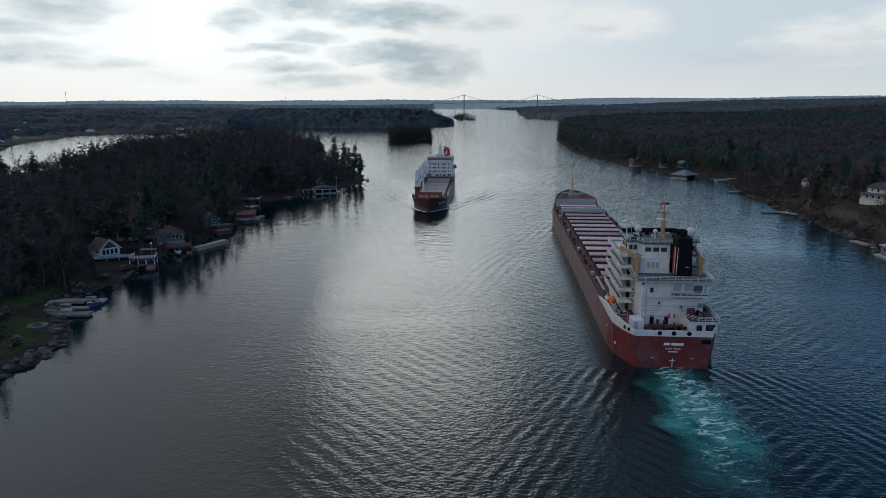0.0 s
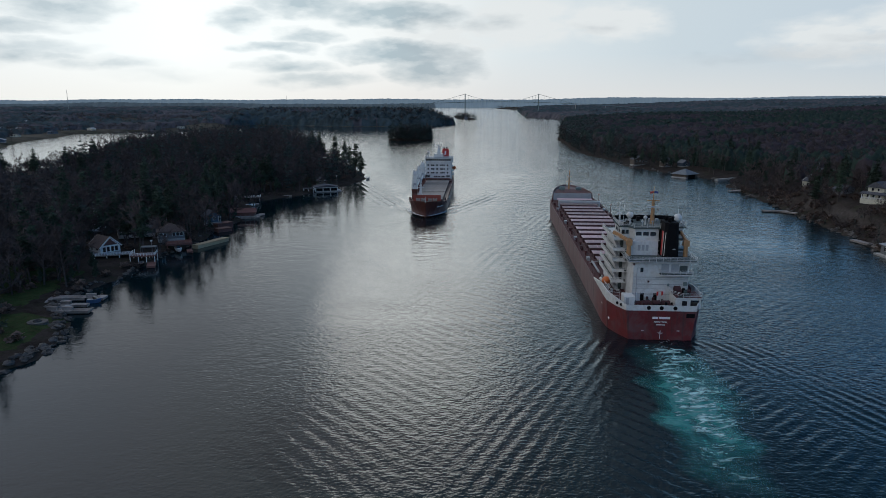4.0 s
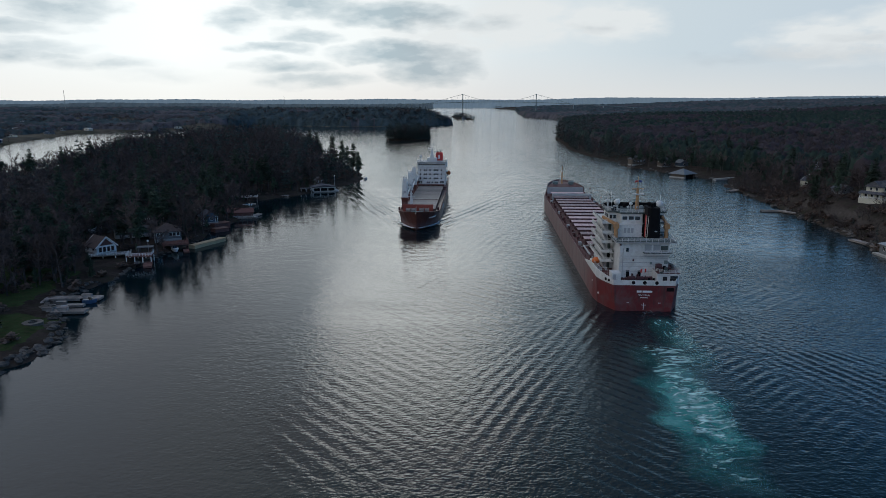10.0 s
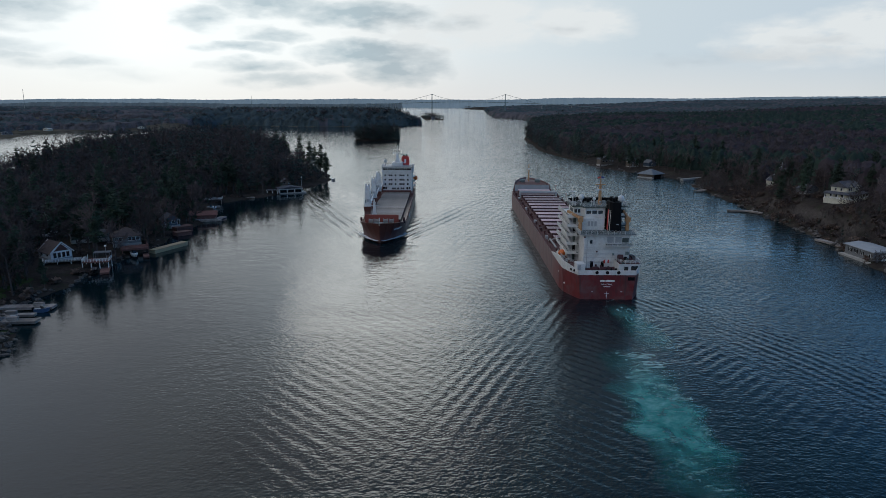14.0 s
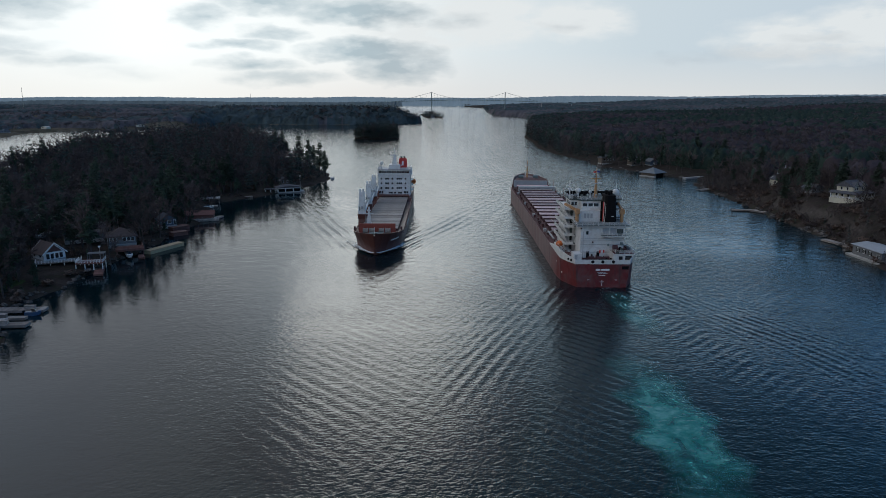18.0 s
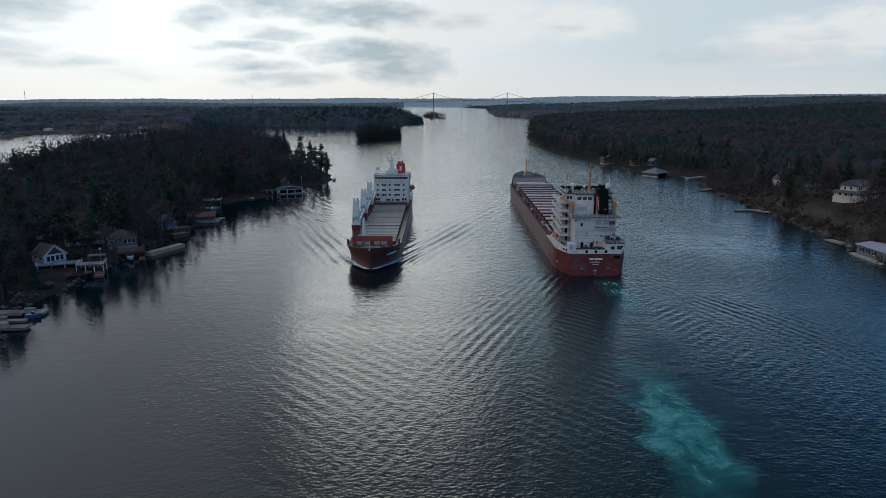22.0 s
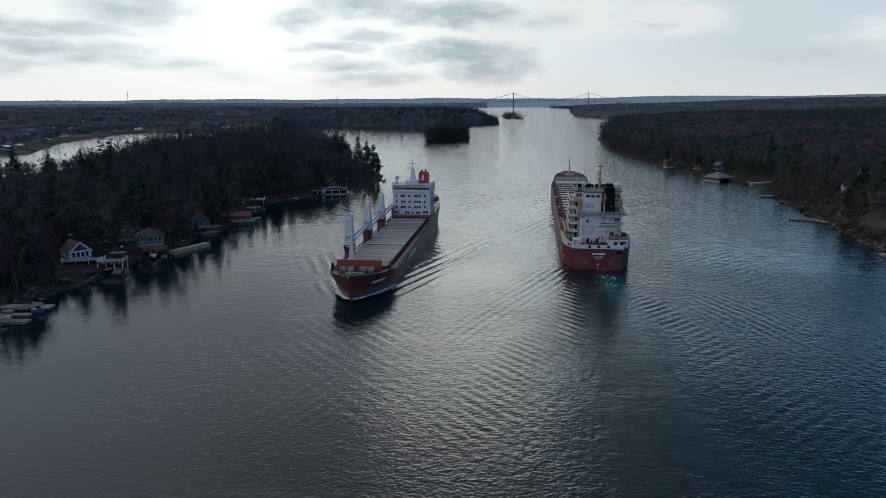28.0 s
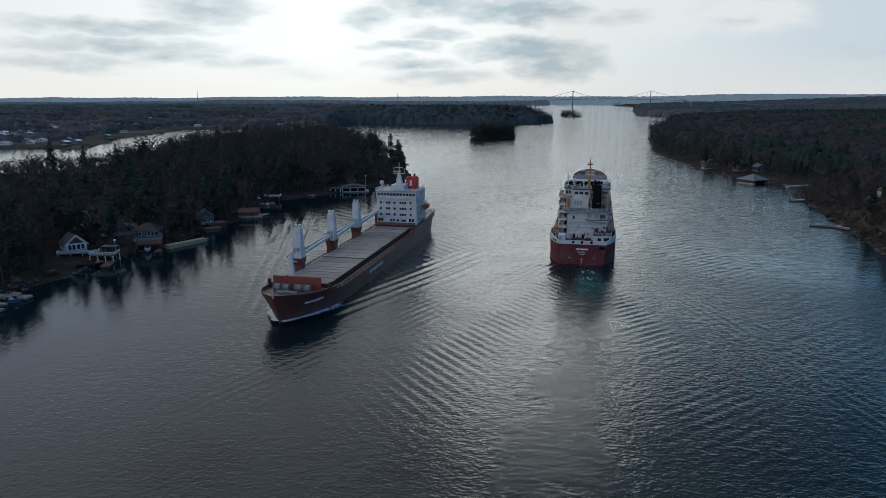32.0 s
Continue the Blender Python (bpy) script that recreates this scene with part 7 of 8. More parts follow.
def house(x, y, z, rz, w, d, h, rise, wall, roof, label, style="gable", front=(), side=(), trim=WHITE, category="house", chimney=False, base=1.2):
    ob = thing("house" if category == "house" else category, pose(x, y, z, 0, 0, rz), label, category)
    g = Geo().box(-w / 2, w / 2, -d / 2, d / 2, 0, h)
    if style == "gable":
        for s in (-1, 1):
            yy = s * d / 2
            y2 = yy - s * 0.2
            g.add([(-w / 2, yy, h), (w / 2, yy, h), (0, yy, h + rise), (-w / 2, y2, h), (w / 2, y2, h), (0, y2, h + rise)], [(0, 1, 2), (5, 4, 3), (0, 2, 5, 3), (1, 4, 5, 2)])
    wl = part("wall", g, wall, ob)
    part("foundation", Geo().box(-w / 2 - 0.08, w / 2 + 0.08, -d / 2 - 0.08, d / 2 + 0.08, -base, 0.12), CONCRETE, ob)
    part("roof", gable_roof(w, d, h, rise) if style == "gable" else hip_roof(w, d, h, rise), roof, ob)
    panes(wl, ("y", -d / 2, -1), front, GLASS, frame=trim)
    for s in (-1, 1):
        panes(wl, ("x", s * w / 2, s), side, GLASS, frame=trim)
    if chimney:
        part("chimney", Geo().box(w * 0.2 - 0.4, w * 0.2 + 0.4, -0.5, 0.5, h, h + rise + 1.0), CONCRETE, ob)
    return ob


def dock(x0, y0, x1, y1, w, top, board, label, posts=True, sides=None):
    """A pier from one end to the other with boards, skirt and piles."""
    L = math.hypot(x1 - x0, y1 - y0)
    ob = thing("dock", pose(x0, y0, 0, 0, 0, math.degrees(math.atan2(y1 - y0, x1 - x0))), label, "dock")
    n = max(2, int(L / 1.5))
    me = Geo().box(-L / n / 2 + 0.03, L / n / 2 - 0.03, -w / 2, w / 2, -0.1, 0).mesh("plank")
    me.materials.append(board)
    for i in range(n):
        part("plank", me, board, ob, loc=((i + 0.5) * L / n, 0, top))
    sk = sides or board
    part("beam", Geo().box(0, L, -w / 2 + 0.03, -w / 2 + 0.2, top - 0.65, top - 0.1), sk, ob)
    part("beam", Geo().box(0, L, w / 2 - 0.2, w / 2 - 0.03, top - 0.65, top - 0.1), sk, ob)
    part("beam", Geo().box(L - 0.2, L - 0.03, -w / 2 + 0.2, w / 2 - 0.2, top - 0.65, top - 0.1), sk, ob)
    if posts:
        for i in range(int(L / 4) + 1):
            for s in (-1, 1):
                px = min(L - 0.3, 0.3 + i * 4)
                part("pile", Geo().tube((px, s * (w / 2 - 0.3), -1.5), (px, s * (w / 2 - 0.3), top - 0.1), 0.16, n=6), BARK, ob)
    return ob


def crib(x0, y0, x1, y1, w, top, material, label, under=-1.2):
    """A solid dock: crib sides and a slab on top."""
    L = math.hypot(x1 - x0, y1 - y0)
    ob = thing("dock", pose(x0, y0, 0, 0, 0, math.degrees(math.atan2(y1 - y0, x1 - x0))), label, "dock")
    part("crib", Geo().box(0.1, L - 0.1, -w / 2 + 0.1, w / 2 - 0.1, under, top - 0.2), material, ob)
    part("deck", Geo().box(0, L, -w / 2, w / 2, top - 0.2, top), material, ob)
    return ob


def boat(x, y, z, rz, L, hullm, top, label, cabin=True):
    ob = thing("motor_boat", pose(x, y, z, 0, 0, rz), label, "boat")
    b = L * 0.17
    rows = [[(-L / 2, b * 0.9, 0.9), (-L / 2, b * 0.7, -0.1), (-L / 2, -b * 0.7, -0.1), (-L / 2, -b * 0.9, 0.9)], [(0, b, 0.95), (0, b * 0.75, -0.15), (0, -b * 0.75, -0.15), (0, -b, 0.95)],
            [(L * 0.3, b * 0.8, 1.05), (L * 0.3, b * 0.4, -0.05), (L * 0.3, -b * 0.4, -0.05), (L * 0.3, -b * 0.8, 1.05)], [(L / 2, 0.05, 1.2), (L / 2 - 0.3, 0.03, 0.2), (L / 2 - 0.3, -0.03, 0.2), (L / 2, -0.05, 1.2)]]
    part("hull", Geo().loft(rows, closed=True, caps=True), hullm, ob)
    part("deck", Geo().prism([(-L / 2 + 0.2, -b * 0.75), (0, -b * 0.85), (L * 0.3, -b * 0.65), (L / 2 - 0.4, 0), (L * 0.3, b * 0.65), (0, b * 0.85), (-L / 2 + 0.2, b * 0.75)], 0.85, 1.0), top, ob)
    if cabin:
        part("windscreen", Geo().prism([(-0.2, -b * 0.6), (0.9, -b * 0.5), (0.9, b * 0.5), (-0.2, b * 0.6)], 1.0, 1.7, [(-0.4, -b * 0.5), (0.3, -b * 0.4), (0.3, b * 0.4), (-0.4, b * 0.5)]), GLASS, ob)
        part("motor", Geo().box(-L / 2 - 0.5, -L / 2, -0.3, 0.3, 0.2, 1.3), FUNNEL_BLACK, ob)
    return ob


BLUE = paint("blue_cover", (0.05, 0.10, 0.19), 0.6, var=0.15, scale=0.8)


def near_docks():
    """Docks and lifts in the first bay."""
    dock(-100, 183.5, -81, 183, 3.0, 0.9, DECKWOOD, "weathered grey plank dock on the near shore")
    dock(-97, 189.3, -84, 189, 1.8, 0.8, DECKWOOD, "narrow grey finger dock between boat slips")
    dock(-98, 196.5, -82, 196, 3.4, 0.9, DECKWOOD, "wide grey plank dock with storage boxes")
    dock(-97.5, 184.6, -97, 195, 2.4, 0.85, DECKWOOD, "grey plank walkway along the shore", posts=False)
    for x, y in ((-91, 183.2), (-87, 183.2), (-90, 189.2), (-86, 196.2)):
        ob = thing("dock_box", pose(x, y, 0.9 if y != 189.2 else 0.8), "brown wooden storage box standing on a dock", "box")
        part("body", Geo().box(-1.3, 1.3, -0.55, 0.55, 0, 0.8), DECKWOOD, ob)
        part("lid", Geo().box(-1.4, 1.4, -0.62, 0.62, 0.8, 0.9), DECKWOOD, ob)
    boat(-83.8, 192.6, 0.15, 3, 4.0, BLUE, PALEGREY, "small blue motor boat moored at a dock")
    boat(-90, 186.2, 0.15, 2, 5.8, PALEGREY, DECKWOOD, "grey covered boat in a slip", cabin=False)
    # stone fire ring on the lawn
    x, y = -88.3, 169.4
    z = gz(x, y, "left")
    ob = thing("fire_pit", pose(x, y, z), "round stone fire pit with gravel apron on the lawn", "fire pit")
    part("apron", Geo().prism([(2.4 * math.cos(a * 0.349), 2.4 * math.sin(a * 0.349)) for a in range(18)], -0.8, 0.40), GRAVEL, ob)
    me = Geo().box(-0.28, 0.28, -0.17, 0.17, 0, 0.35).mesh("stone")
    me.materials.append(ROCK)
    for i in range(12):
        s = part("stone", me, ROCK, ob, loc=(0.85 * math.cos(i * 0.5236), 0.85 * math.sin(i * 0.5236), 0.38))
        s.rotation_euler = (0, 0, i * 0.5236 + 1.57)
    for x0, x1, y0, y1 in ((-106, -82.5, 148, 180), (-128, -97, 183, 228)):
        xs, ys = np.linspace(x0, x1, 26), np.linspace(y0, y1, 32)
        X, Y = np.meshgrid(xs, ys)
        Z = ground_height(X, Y, "left") + 0.07 - 0.24 * (1 - sstep(0, 4, np.minimum.reduce([X - x0, x1 - X, Y - y0, y1 - Y]) + 1.5 * wobble(X, Y, 0.5)))
        i = np.arange(X.size).reshape(X.shape)
        F = np.stack([i[:-1, :-1], i[:-1, 1:], i[1:, 1:], i[1:, :-1]], -1).reshape(-1, 4)
        tagged(part("lawn", np_mesh("lawn", np.stack([X, Y, Z], -1).reshape(-1, 3), F), LAWN), "patchy green lawn above the rocky shore", "lawn", kind="structure")


def white_rail(ob, pts, h=1.0):
    for a, b in zip(pts[:-1], pts[1:]):
        part("railing", railing(Geo(), [a, b], h, 0.9, 0.05), WHITE, ob)


def left_houses():
    z = 3.4
    h = house(-102.5, 250.0, z - 0.2, 46, 7.0, 9.0, 2.3, 3.2, WHITE, BROWNROOF, "white gabled cottage with tall windows and brown shingle roof", front=[(-2.2, 1.2, 1.0, 1.7), (-0.8, 1.2, 1.0, 1.7), (0.7, 1.2, 1.0, 1.7), (2.1, 1.2, 1.0, 1.7)], side=[(-2, 1.4, 1.2, 1.1), (2, 1.4, 1.2, 1.1)])
    part("gable_panel", Geo().add([(-2.5, -4.53, 2.6), (2.5, -4.53, 2.6), (0, -4.53, 4.9)], [(0, 1, 2)]), REDWOOD, h)
    for s in (1, -1):
        part("bargeboard", Geo().beam((s * 4.0, -5.0, 1.95), (0, -5.0, 5.6), 0.16, 0.35), WHITE, h)
    d = thing("house_deck", pose(-99.6, 244.2, z - 1.0, 0, 0, 18), "raised white-railed timber deck in front of the cottage", "deck")
    part("platform", Geo().box(-4.5, 9, -1.6, 1.9, 0.2, 0.45), DECKWOOD, d)
    white_rail(d, [(-4.4, 1.5, 0.45), (-4.4, -1.9, 0.45), (9, -1.9, 0.45), (9, 1.9, 0.45)])
    for x in (-4, 0, 4, 8.6):
        part("post", Geo().box(x - 0.12, x + 0.12, -1.9, -1.66, -2.4, 0.2), WHITE, d)
    d = thing("boathouse_deck", pose(-86.8, 243.5, 0, 0, 0, 8), "white-posted roof deck over a boat slip", "deck")
    part("platform", Geo().box(-4.2, 4.2, -3, 3, 2.7, 3.0), REDWOOD, d)
    white_rail(d, [(-4.1, 2.9, 3.0), (-4.1, -2.9, 3.0), (4.1, -2.9, 3.0), (4.1, 2.9, 3.0)])
    for x in (-4, -1.3, 1.3, 4):
        for y in (-2.8, 2.8):
            part("post", Geo().box(x - 0.14, x + 0.14, y - 0.14, y + 0.14, -0.8, 2.7), WHITE, d)
    part("pergola", Geo().box(-1.0, 4.2, 0, 3, 5.3, 5.5).box(-1, -0.85, 0, 0.15, 3, 5.3).box(4.05, 4.2, 0, 0.15, 3, 5.3).box(-1, -0.85, 2.85, 3, 3, 5.3).box(4.05, 4.2, 2.85, 3, 3, 5.3), GREYSIDE, d)
    dock(-90.5, 241.8, -88.6, 233.5, 2.6, 0.8, DECKWOOD, "finger dock beside the boat slip")
    dock(-84, 243.2, -81.6, 234.2, 2.8, 0.8, REDWOOD, "red-brown finger dock beside the boat slip")
    boat(-86.2, 238.2, 0.1, -78, 6.2, FUNNEL_BLACK, DECKWOOD, "dark boat under the roof deck")
    house(-86.0, 273.0, 3.4, 20, 9.5, 8.0, 2.9, 2.8, GREYSIDE, BROWNROOF, "grey sided cottage with dark hip roof and white windows", "hip", front=[(-3.6, 1.8, 1.0, 1.3), (-2.3, 1.8, 1.0, 1.3), (0.9, 1.8, 1.1, 1.3), (2.2, 1.8, 1.1, 1.3), (3.6, 1.8, 1.1, 1.3)], side=[(-2, 1.8, 1.2, 1.2), (2, 1.8, 1.2, 1.2)])
    house(-101, 278, 4.2, 24, 13.0, 6.5, 2.2, 1.1, GREYSIDE, SHINGLE, "long low grey cottage under trees", front=[(-4.8, 1.3, 1.3, 1.0), (-2.0, 1.3, 1.3, 1.0), (1.0, 1.3, 1.3, 1.0), (4.2, 1.3, 1.3, 1.0)])
    ob = thing("boathouse", pose(-80.6, 263.6, 0, 0, 0, 22), "open boathouse with flat red-brown roof deck", "boathouse")
    part("roof_deck", Geo().box(-4.6, 4.6, -3.2, 3.4, 3.0, 3.3), REDROOF, ob)
    part("fascia", Geo().box(-4.7, 4.7, -3.3, -3.2, 2.6, 3.35), REDWOOD, ob)
    for x in (-4.3, 0.4, 4.3):
        for y in (-3.0, 3.1):
            part("post", Geo().box(x - 0.15, x + 0.15, y - 0.15, y + 0.15, -0.8, 3.0), REDWOOD, ob)
    part("railing", railing(Geo(), [(-4.5, 3.3, 3.3), (-4.5, -3.1, 3.3), (4.5, -3.1, 3.3), (4.5, 3.3, 3.3)], 0.9, 1.2, 0.05), REDWOOD, ob)
    boat(-79.6, 259.8, 0.8, -65, 7.0, WHITE, PALEGREY, "white motor boat with blue cover on a lift")
    dock(-76.6, 262.8, -74.8, 257.6, 2.0, 0.8, REDWOOD, "short red-brown dock beside the boathouse")
    crib(-75.4, 266.5, -67.0, 282.0, 3.2, 1.4, YELLOWWOOD, "pale yellow boarded dock along the shore")
    crib(-75.5, 301, -70.5, 305.5, 4.2, 1.6, REDWOOD, "red-brown boarded dock platform")
    crib(-77.5, 308, -72, 314, 4.4, 2.6, REDWOOD, "stepped red-brown deck above the water")
    house(-80, 312.5, 3.0, 28, 6.5, 7.5, 2.6, 2.4, BLUESIDE, SHINGLE, "dark blue shore cottage with white trim", front=[(-2.2, 1.6, 1.3, 1.3), (0.4, 1.6, 1.3, 1.3), (2.6, 1.4, 0.9, 2.0)], side=[(0, 1.6, 1.3, 1.2)])
    ob = house(-72.5, 341.5, 1.0, 100, 8.5, 13.0, 2.0, 1.4, REDWOOD, REDROOF, "low boathouse with red-brown roof at the water", category="boathouse")
    dock(-79, 334.5, -63.0, 337.5, 3.2, 0.9, DECKWOOD, "plank dock in front of the red boathouse")
    dock(-66.5, 337.2, -63.5, 347.0, 2.6, 0.9, DECKWOOD, "plank dock beside the red boathouse")
    for k in range(8):
        ob = thing("mooring_post", pose(-78 + 2.1 * k, 333.1 + 0.4 * k, 0.6), "pale wooden mooring post on the dock", "post", "mooring posts")
        part("post", Geo().tube((0, 0, -1.6), (0, 0, 1.5), 0.16, n=6), DECKWOOD, ob)
    dock(-90, 379, -71.5, 381.5, 3.0, 0.8, DECKWOOD, "plank dock under a raised terrace")
    t = thing("terrace", pose(-82, 396, -0.7, 0, 0, 8), "raised terrace with white railing and stairs", "deck")
    part("platform", Geo().box(-7, 9, -3, 3, 3.0, 3.3), DECKWOOD, t)
    white_rail(t, [(-7, -2.9, 3.3), (8.9, -2.9, 3.3), (8.9, 2.9, 3.3)])
    for x in (-6.5, -1.5, 3.5, 8.5):
        part("post", Geo().box(x - 0.15, x + 0.15, -2.8, -2.5, -0.6, 3.0), DECKWOOD, t)
    part("stair", Geo().beam((-3, -3.6, 3.0), (1.5, -9.5, 0.8), 1.2, 0.3), WHITE, t)
    boat(-75.5, 376.8, 0.15, 8, 6.0, WHITE, PALEGREY, "white runabout moored by the terrace")
    dock(-70, 413.5, -58.5, 416.0, 2.6, 0.8, DECKWOOD, "grey dock on the wooded point")
    # white boathouse on the point
    ob = thing("boathouse", pose(-40.5, 438.6, 0, 0, 0, 17), "white boathouse with dark boat bays and flat gable roof", "boathouse")
    part("wall", Geo().box(-7, 7, 3.6, 3.9, -0.8, 3.2).box(-7, -6.7, -3.6, 3.6, -0.8, 3.2).box(6.7, 7, -3.6, 3.6, -0.8, 3.2).box(-7, 7, -3.7, -3.5, 2.5, 3.2), WHITE, ob)
    for x in (-6.8, -2.3, 2.3, 6.8):
        part("post", Geo().box(x - 0.2, x + 0.2, -3.75, -3.4, -0.8, 2.6), WHITE, ob)
    part("roof", Geo().add([(-7.6, -4.4, 3.2), (7.6, -4.4, 3.2), (7.6, 4.3, 3.2), (-7.6, 4.3, 3.2), (0, -4.4, 4.5), (0, 4.3, 4.5), (-7.6, -4.4, 3.0), (7.6, -4.4, 3.0), (7.6, 4.3, 3.0), (-7.6, 4.3, 3.0)], [(0, 4, 5, 3), (4, 1, 2, 5), (0, 6, 7, 1, 4), (2, 8, 9, 3, 5), (1, 7, 8, 2), (3, 9, 6, 0), (6, 9, 8, 7)]), SHINGLE, ob)
    # a black block fills the bays to paint their shade
    part("bay_lining", Geo().box(-6.6, 6.6, -2.9, 3.5, -0.5, 3.0), FUNNEL_BLACK, ob, "black block standing for the shade in the boat bays")
    panes(ob, ("x", 7, 1), [(-2.0, 1.9, 0.9, 0.9), (0, 1.9, 0.9, 0.9), (2.0, 1.9, 0.9, 0.9)], GLASS, frame=WHITE)
    part("bay_floor", Geo().box(-7.2, 7.2, -4.2, -3.75, -0.8, 0.7).box(7, 9.2, -4.2, 3.6, -0.8, 0.7), CONCRETE, ob)
    ob = thing("boat_shed", pose(-50.5, 433.2, 0, 0, 0, 12), "small open boat shed with pale posts", "shed")
    part("roof", Geo().box(-3.2, 3.2, -2.6, 2.6, 2.5, 2.75), SHINGLE, ob)
    for x in (-3, 0, 3):
        for y in (-2.4, 2.4):
            part("post", Geo().box(x - 0.13, x + 0.13, y - 0.13, y + 0.13, -0.8, 2.5), WHITE, ob)
    house(-44, 452, 3.2, 17, 5.5, 5.0, 2.6, 1.8, TANWALL, SHINGLE, "small dark cottage behind the boathouse", front=[(-1.5, 1.8, 1.0, 1.1), (1.5, 1.8, 1.0, 1.1)])
    boat(-16.0, 506.5, 0.1, 80, 6.4, PALEGREY, PALEGREY, "small grey boat at the tip of the point", cabin=False)
    for x, y, h in ((-85.3, 248, 6.7), (-33.5, 441.5, 9.0), (-95.6, 300, 9.0)):
        zz = gz(x, y, "left")
        ob = thing("lamp_post", pose(x, y, zz), "slim grey lamp post by the shore", "lamp post")
        part("pole", Geo().tube((0, 0, -0.3), (0, 0, h - zz), 0.1, 0.07, 6), PALEGREY, ob)
        part("lantern", Geo().box(-0.3, 0.3, -0.3, 0.3, h - zz, h - zz + 0.5), WHITE, ob)
    for x, y, rz, w, d, wl, lab in ((-126, 300, 30, 9, 8, WHITE, "white cottage among bare trees"), (-112, 318, 20, 9, 8, GREYSIDE, "grey cottage among bare trees"), (-106, 338, 15, 8, 8, BLUESIDE, "blue-grey cottage among trees"), (-135, 268, 30, 10, 8, REDWOOD, "red-brown cottage in the woods"), (-97, 352, 10, 9, 7, GREYSIDE, "pale grey cottage in the woods"), (-120, 285, 35, 8, 7, WHITE, "small white cottage in the woods")):
        house(x, y, gz(x, y, "left") + 0.3, rz, w, d, 3.2, 2.6, wl, SHINGLE, lab, front=[(-2.2, 1.7, 1.2, 1.2), (0.4, 1.7, 1.2, 1.2), (2.6, 1.7, 1.0, 1.2)], side=[(0, 1.7, 1.2, 1.2)])


def right_houses():
    # hip-roofed boathouse
    ob = thing("boathouse", pose(218, 504.5, 0, 0, 0, 32), "grey boathouse with grey hip roof and dark boat bay", "boathouse")
    part("wall", Geo().box(-6.5, -6.2, -6, 6, -0.9, 2.9).box(6.2, 6.5, -6, 6, -0.9, 2.9).box(-6.5, 6.5, 5.7, 6, -0.9, 2.9).box(-6.5, -4.2, -6, -5.7, -0.9, 2.9).box(4.2, 6.5, -6, -5.7, -0.9, 2.9).box(-4.2, 4.2, -6, -5.7, 2.4, 2.9), TANWALL, ob)
    # solid black in the bay stands in for the shade inside it
    part("bay_lining", Geo().box(-6.1, 6.1, -5.0, 5.6, -0.6, 2.8), FUNNEL_BLACK, ob, "black block standing for the shade in the boat bay")
    part("roof", hip_roof(13.4, 12.4, 2.9, 3.6, 1.0), SLATE, ob)
    part("quay", Geo().box(-8.3, -6.5, -7.2, 6, -0.9, 0.8).box(6.5, 7.6, -7.2, 6, -0.9, 0.8), CONCRETE, ob)
    house(229, 569, gz(229, 569, "right") + 0.3, 15, 8, 8, 5.6, 2.4, TANWALL, SHINGLE, "dark two-storey brown cottage with hip roof over the water", "hip", front=[(-2.4, 4.2, 1.1, 1.3), (0, 4.2, 1.1, 1.3), (2.4, 4.2, 1.1, 1.3), (-2.4, 1.6, 1.1, 1.4), (2.4, 1.6, 1.1, 1.4)], side=[(-2, 4.2, 1, 1.2), (2, 4.2, 1, 1.2)])
    house(240, 560, gz(240, 560, "right") + 0.3, 15, 7, 7, 3.0, 2.2, BLUESIDE, GREYSIDE, "low blue-grey shed by the boathouse", front=[(0, 1.6, 1.2, 1.2)])
    house(214, 592, gz(214, 592, "right") + 0.4, 10, 13, 8, 4.6, 3.0, TANWALL, SHINGLE, "brown shore cottage behind bare trees", front=[(-4.5, 3, 1.1, 1.3), (-1.5, 3, 1.1, 1.3), (1.5, 3, 1.1, 1.3), (4.5, 3, 1.1, 1.3)])
    crib(232, 482.6, 252, 492, 3.0, 1.1, CONCRETE, "pale concrete dock on the far bank")
    dock(211.5, 419.5, 241, 431, 3.6, 0.9, DECKWOOD, "long grey dock reaching out from the rocks")
    dock(191, 341.5, 203, 338.5, 2.4, 0.9, DECKWOOD, "pale plank dock below the wooded bank")
    dock(199.5, 339.5, 204, 331.5, 2.2, 0.9, DECKWOOD, "pale plank dock along the bank")
    boat(241.5, 424.5, 0.4, 40, 5.0, WHITE, WHITE, "white boat drawn up on the rocks", cabin=False)
    # cream house with wraparound porch on the cliff
    x, y = 224.2, 299.5
    z = 11.9
    h = house(x, y, z + 0.8, 25, 15, 11, 3.1, 0.3, CREAM, SHINGLE, "cream two-storey house with wraparound porch on a rocky bluff", "hip", front=[(-5, 1.6, 1.0, 1.7), (-2.4, 1.6, 1.0, 1.7), (2.4, 1.6, 1.0, 1.7), (5, 1.6, 1.0, 1.7)], side=[(-3, 1.6, 1, 1.7), (0, 1.6, 1, 1.7), (3, 1.6, 1, 1.7)], base=2.5)
    up = part("upper_storey", Geo().box(-6.2, 6.2, -4, 4, 3.1, 5.9), CREAM, h)
    part("upper_roof", Geo().add([(-7, -4.7, 5.8), (7, -4.7, 5.8), (7, 4.7, 5.8), (-7, 4.7, 5.8), (-7, 0, 8.6), (7, 0, 8.6), (-7, -4.7, 5.6), (7, -4.7, 5.6), (7, 4.7, 5.6), (-7, 4.7, 5.6)], [(0, 1, 5, 4), (2, 3, 4, 5), (0, 4, 3, 9, 6), (1, 7, 8, 2, 5), (0, 6, 7, 1), (2, 8, 9, 3), (6, 9, 8, 7)]), SHINGLE, h)
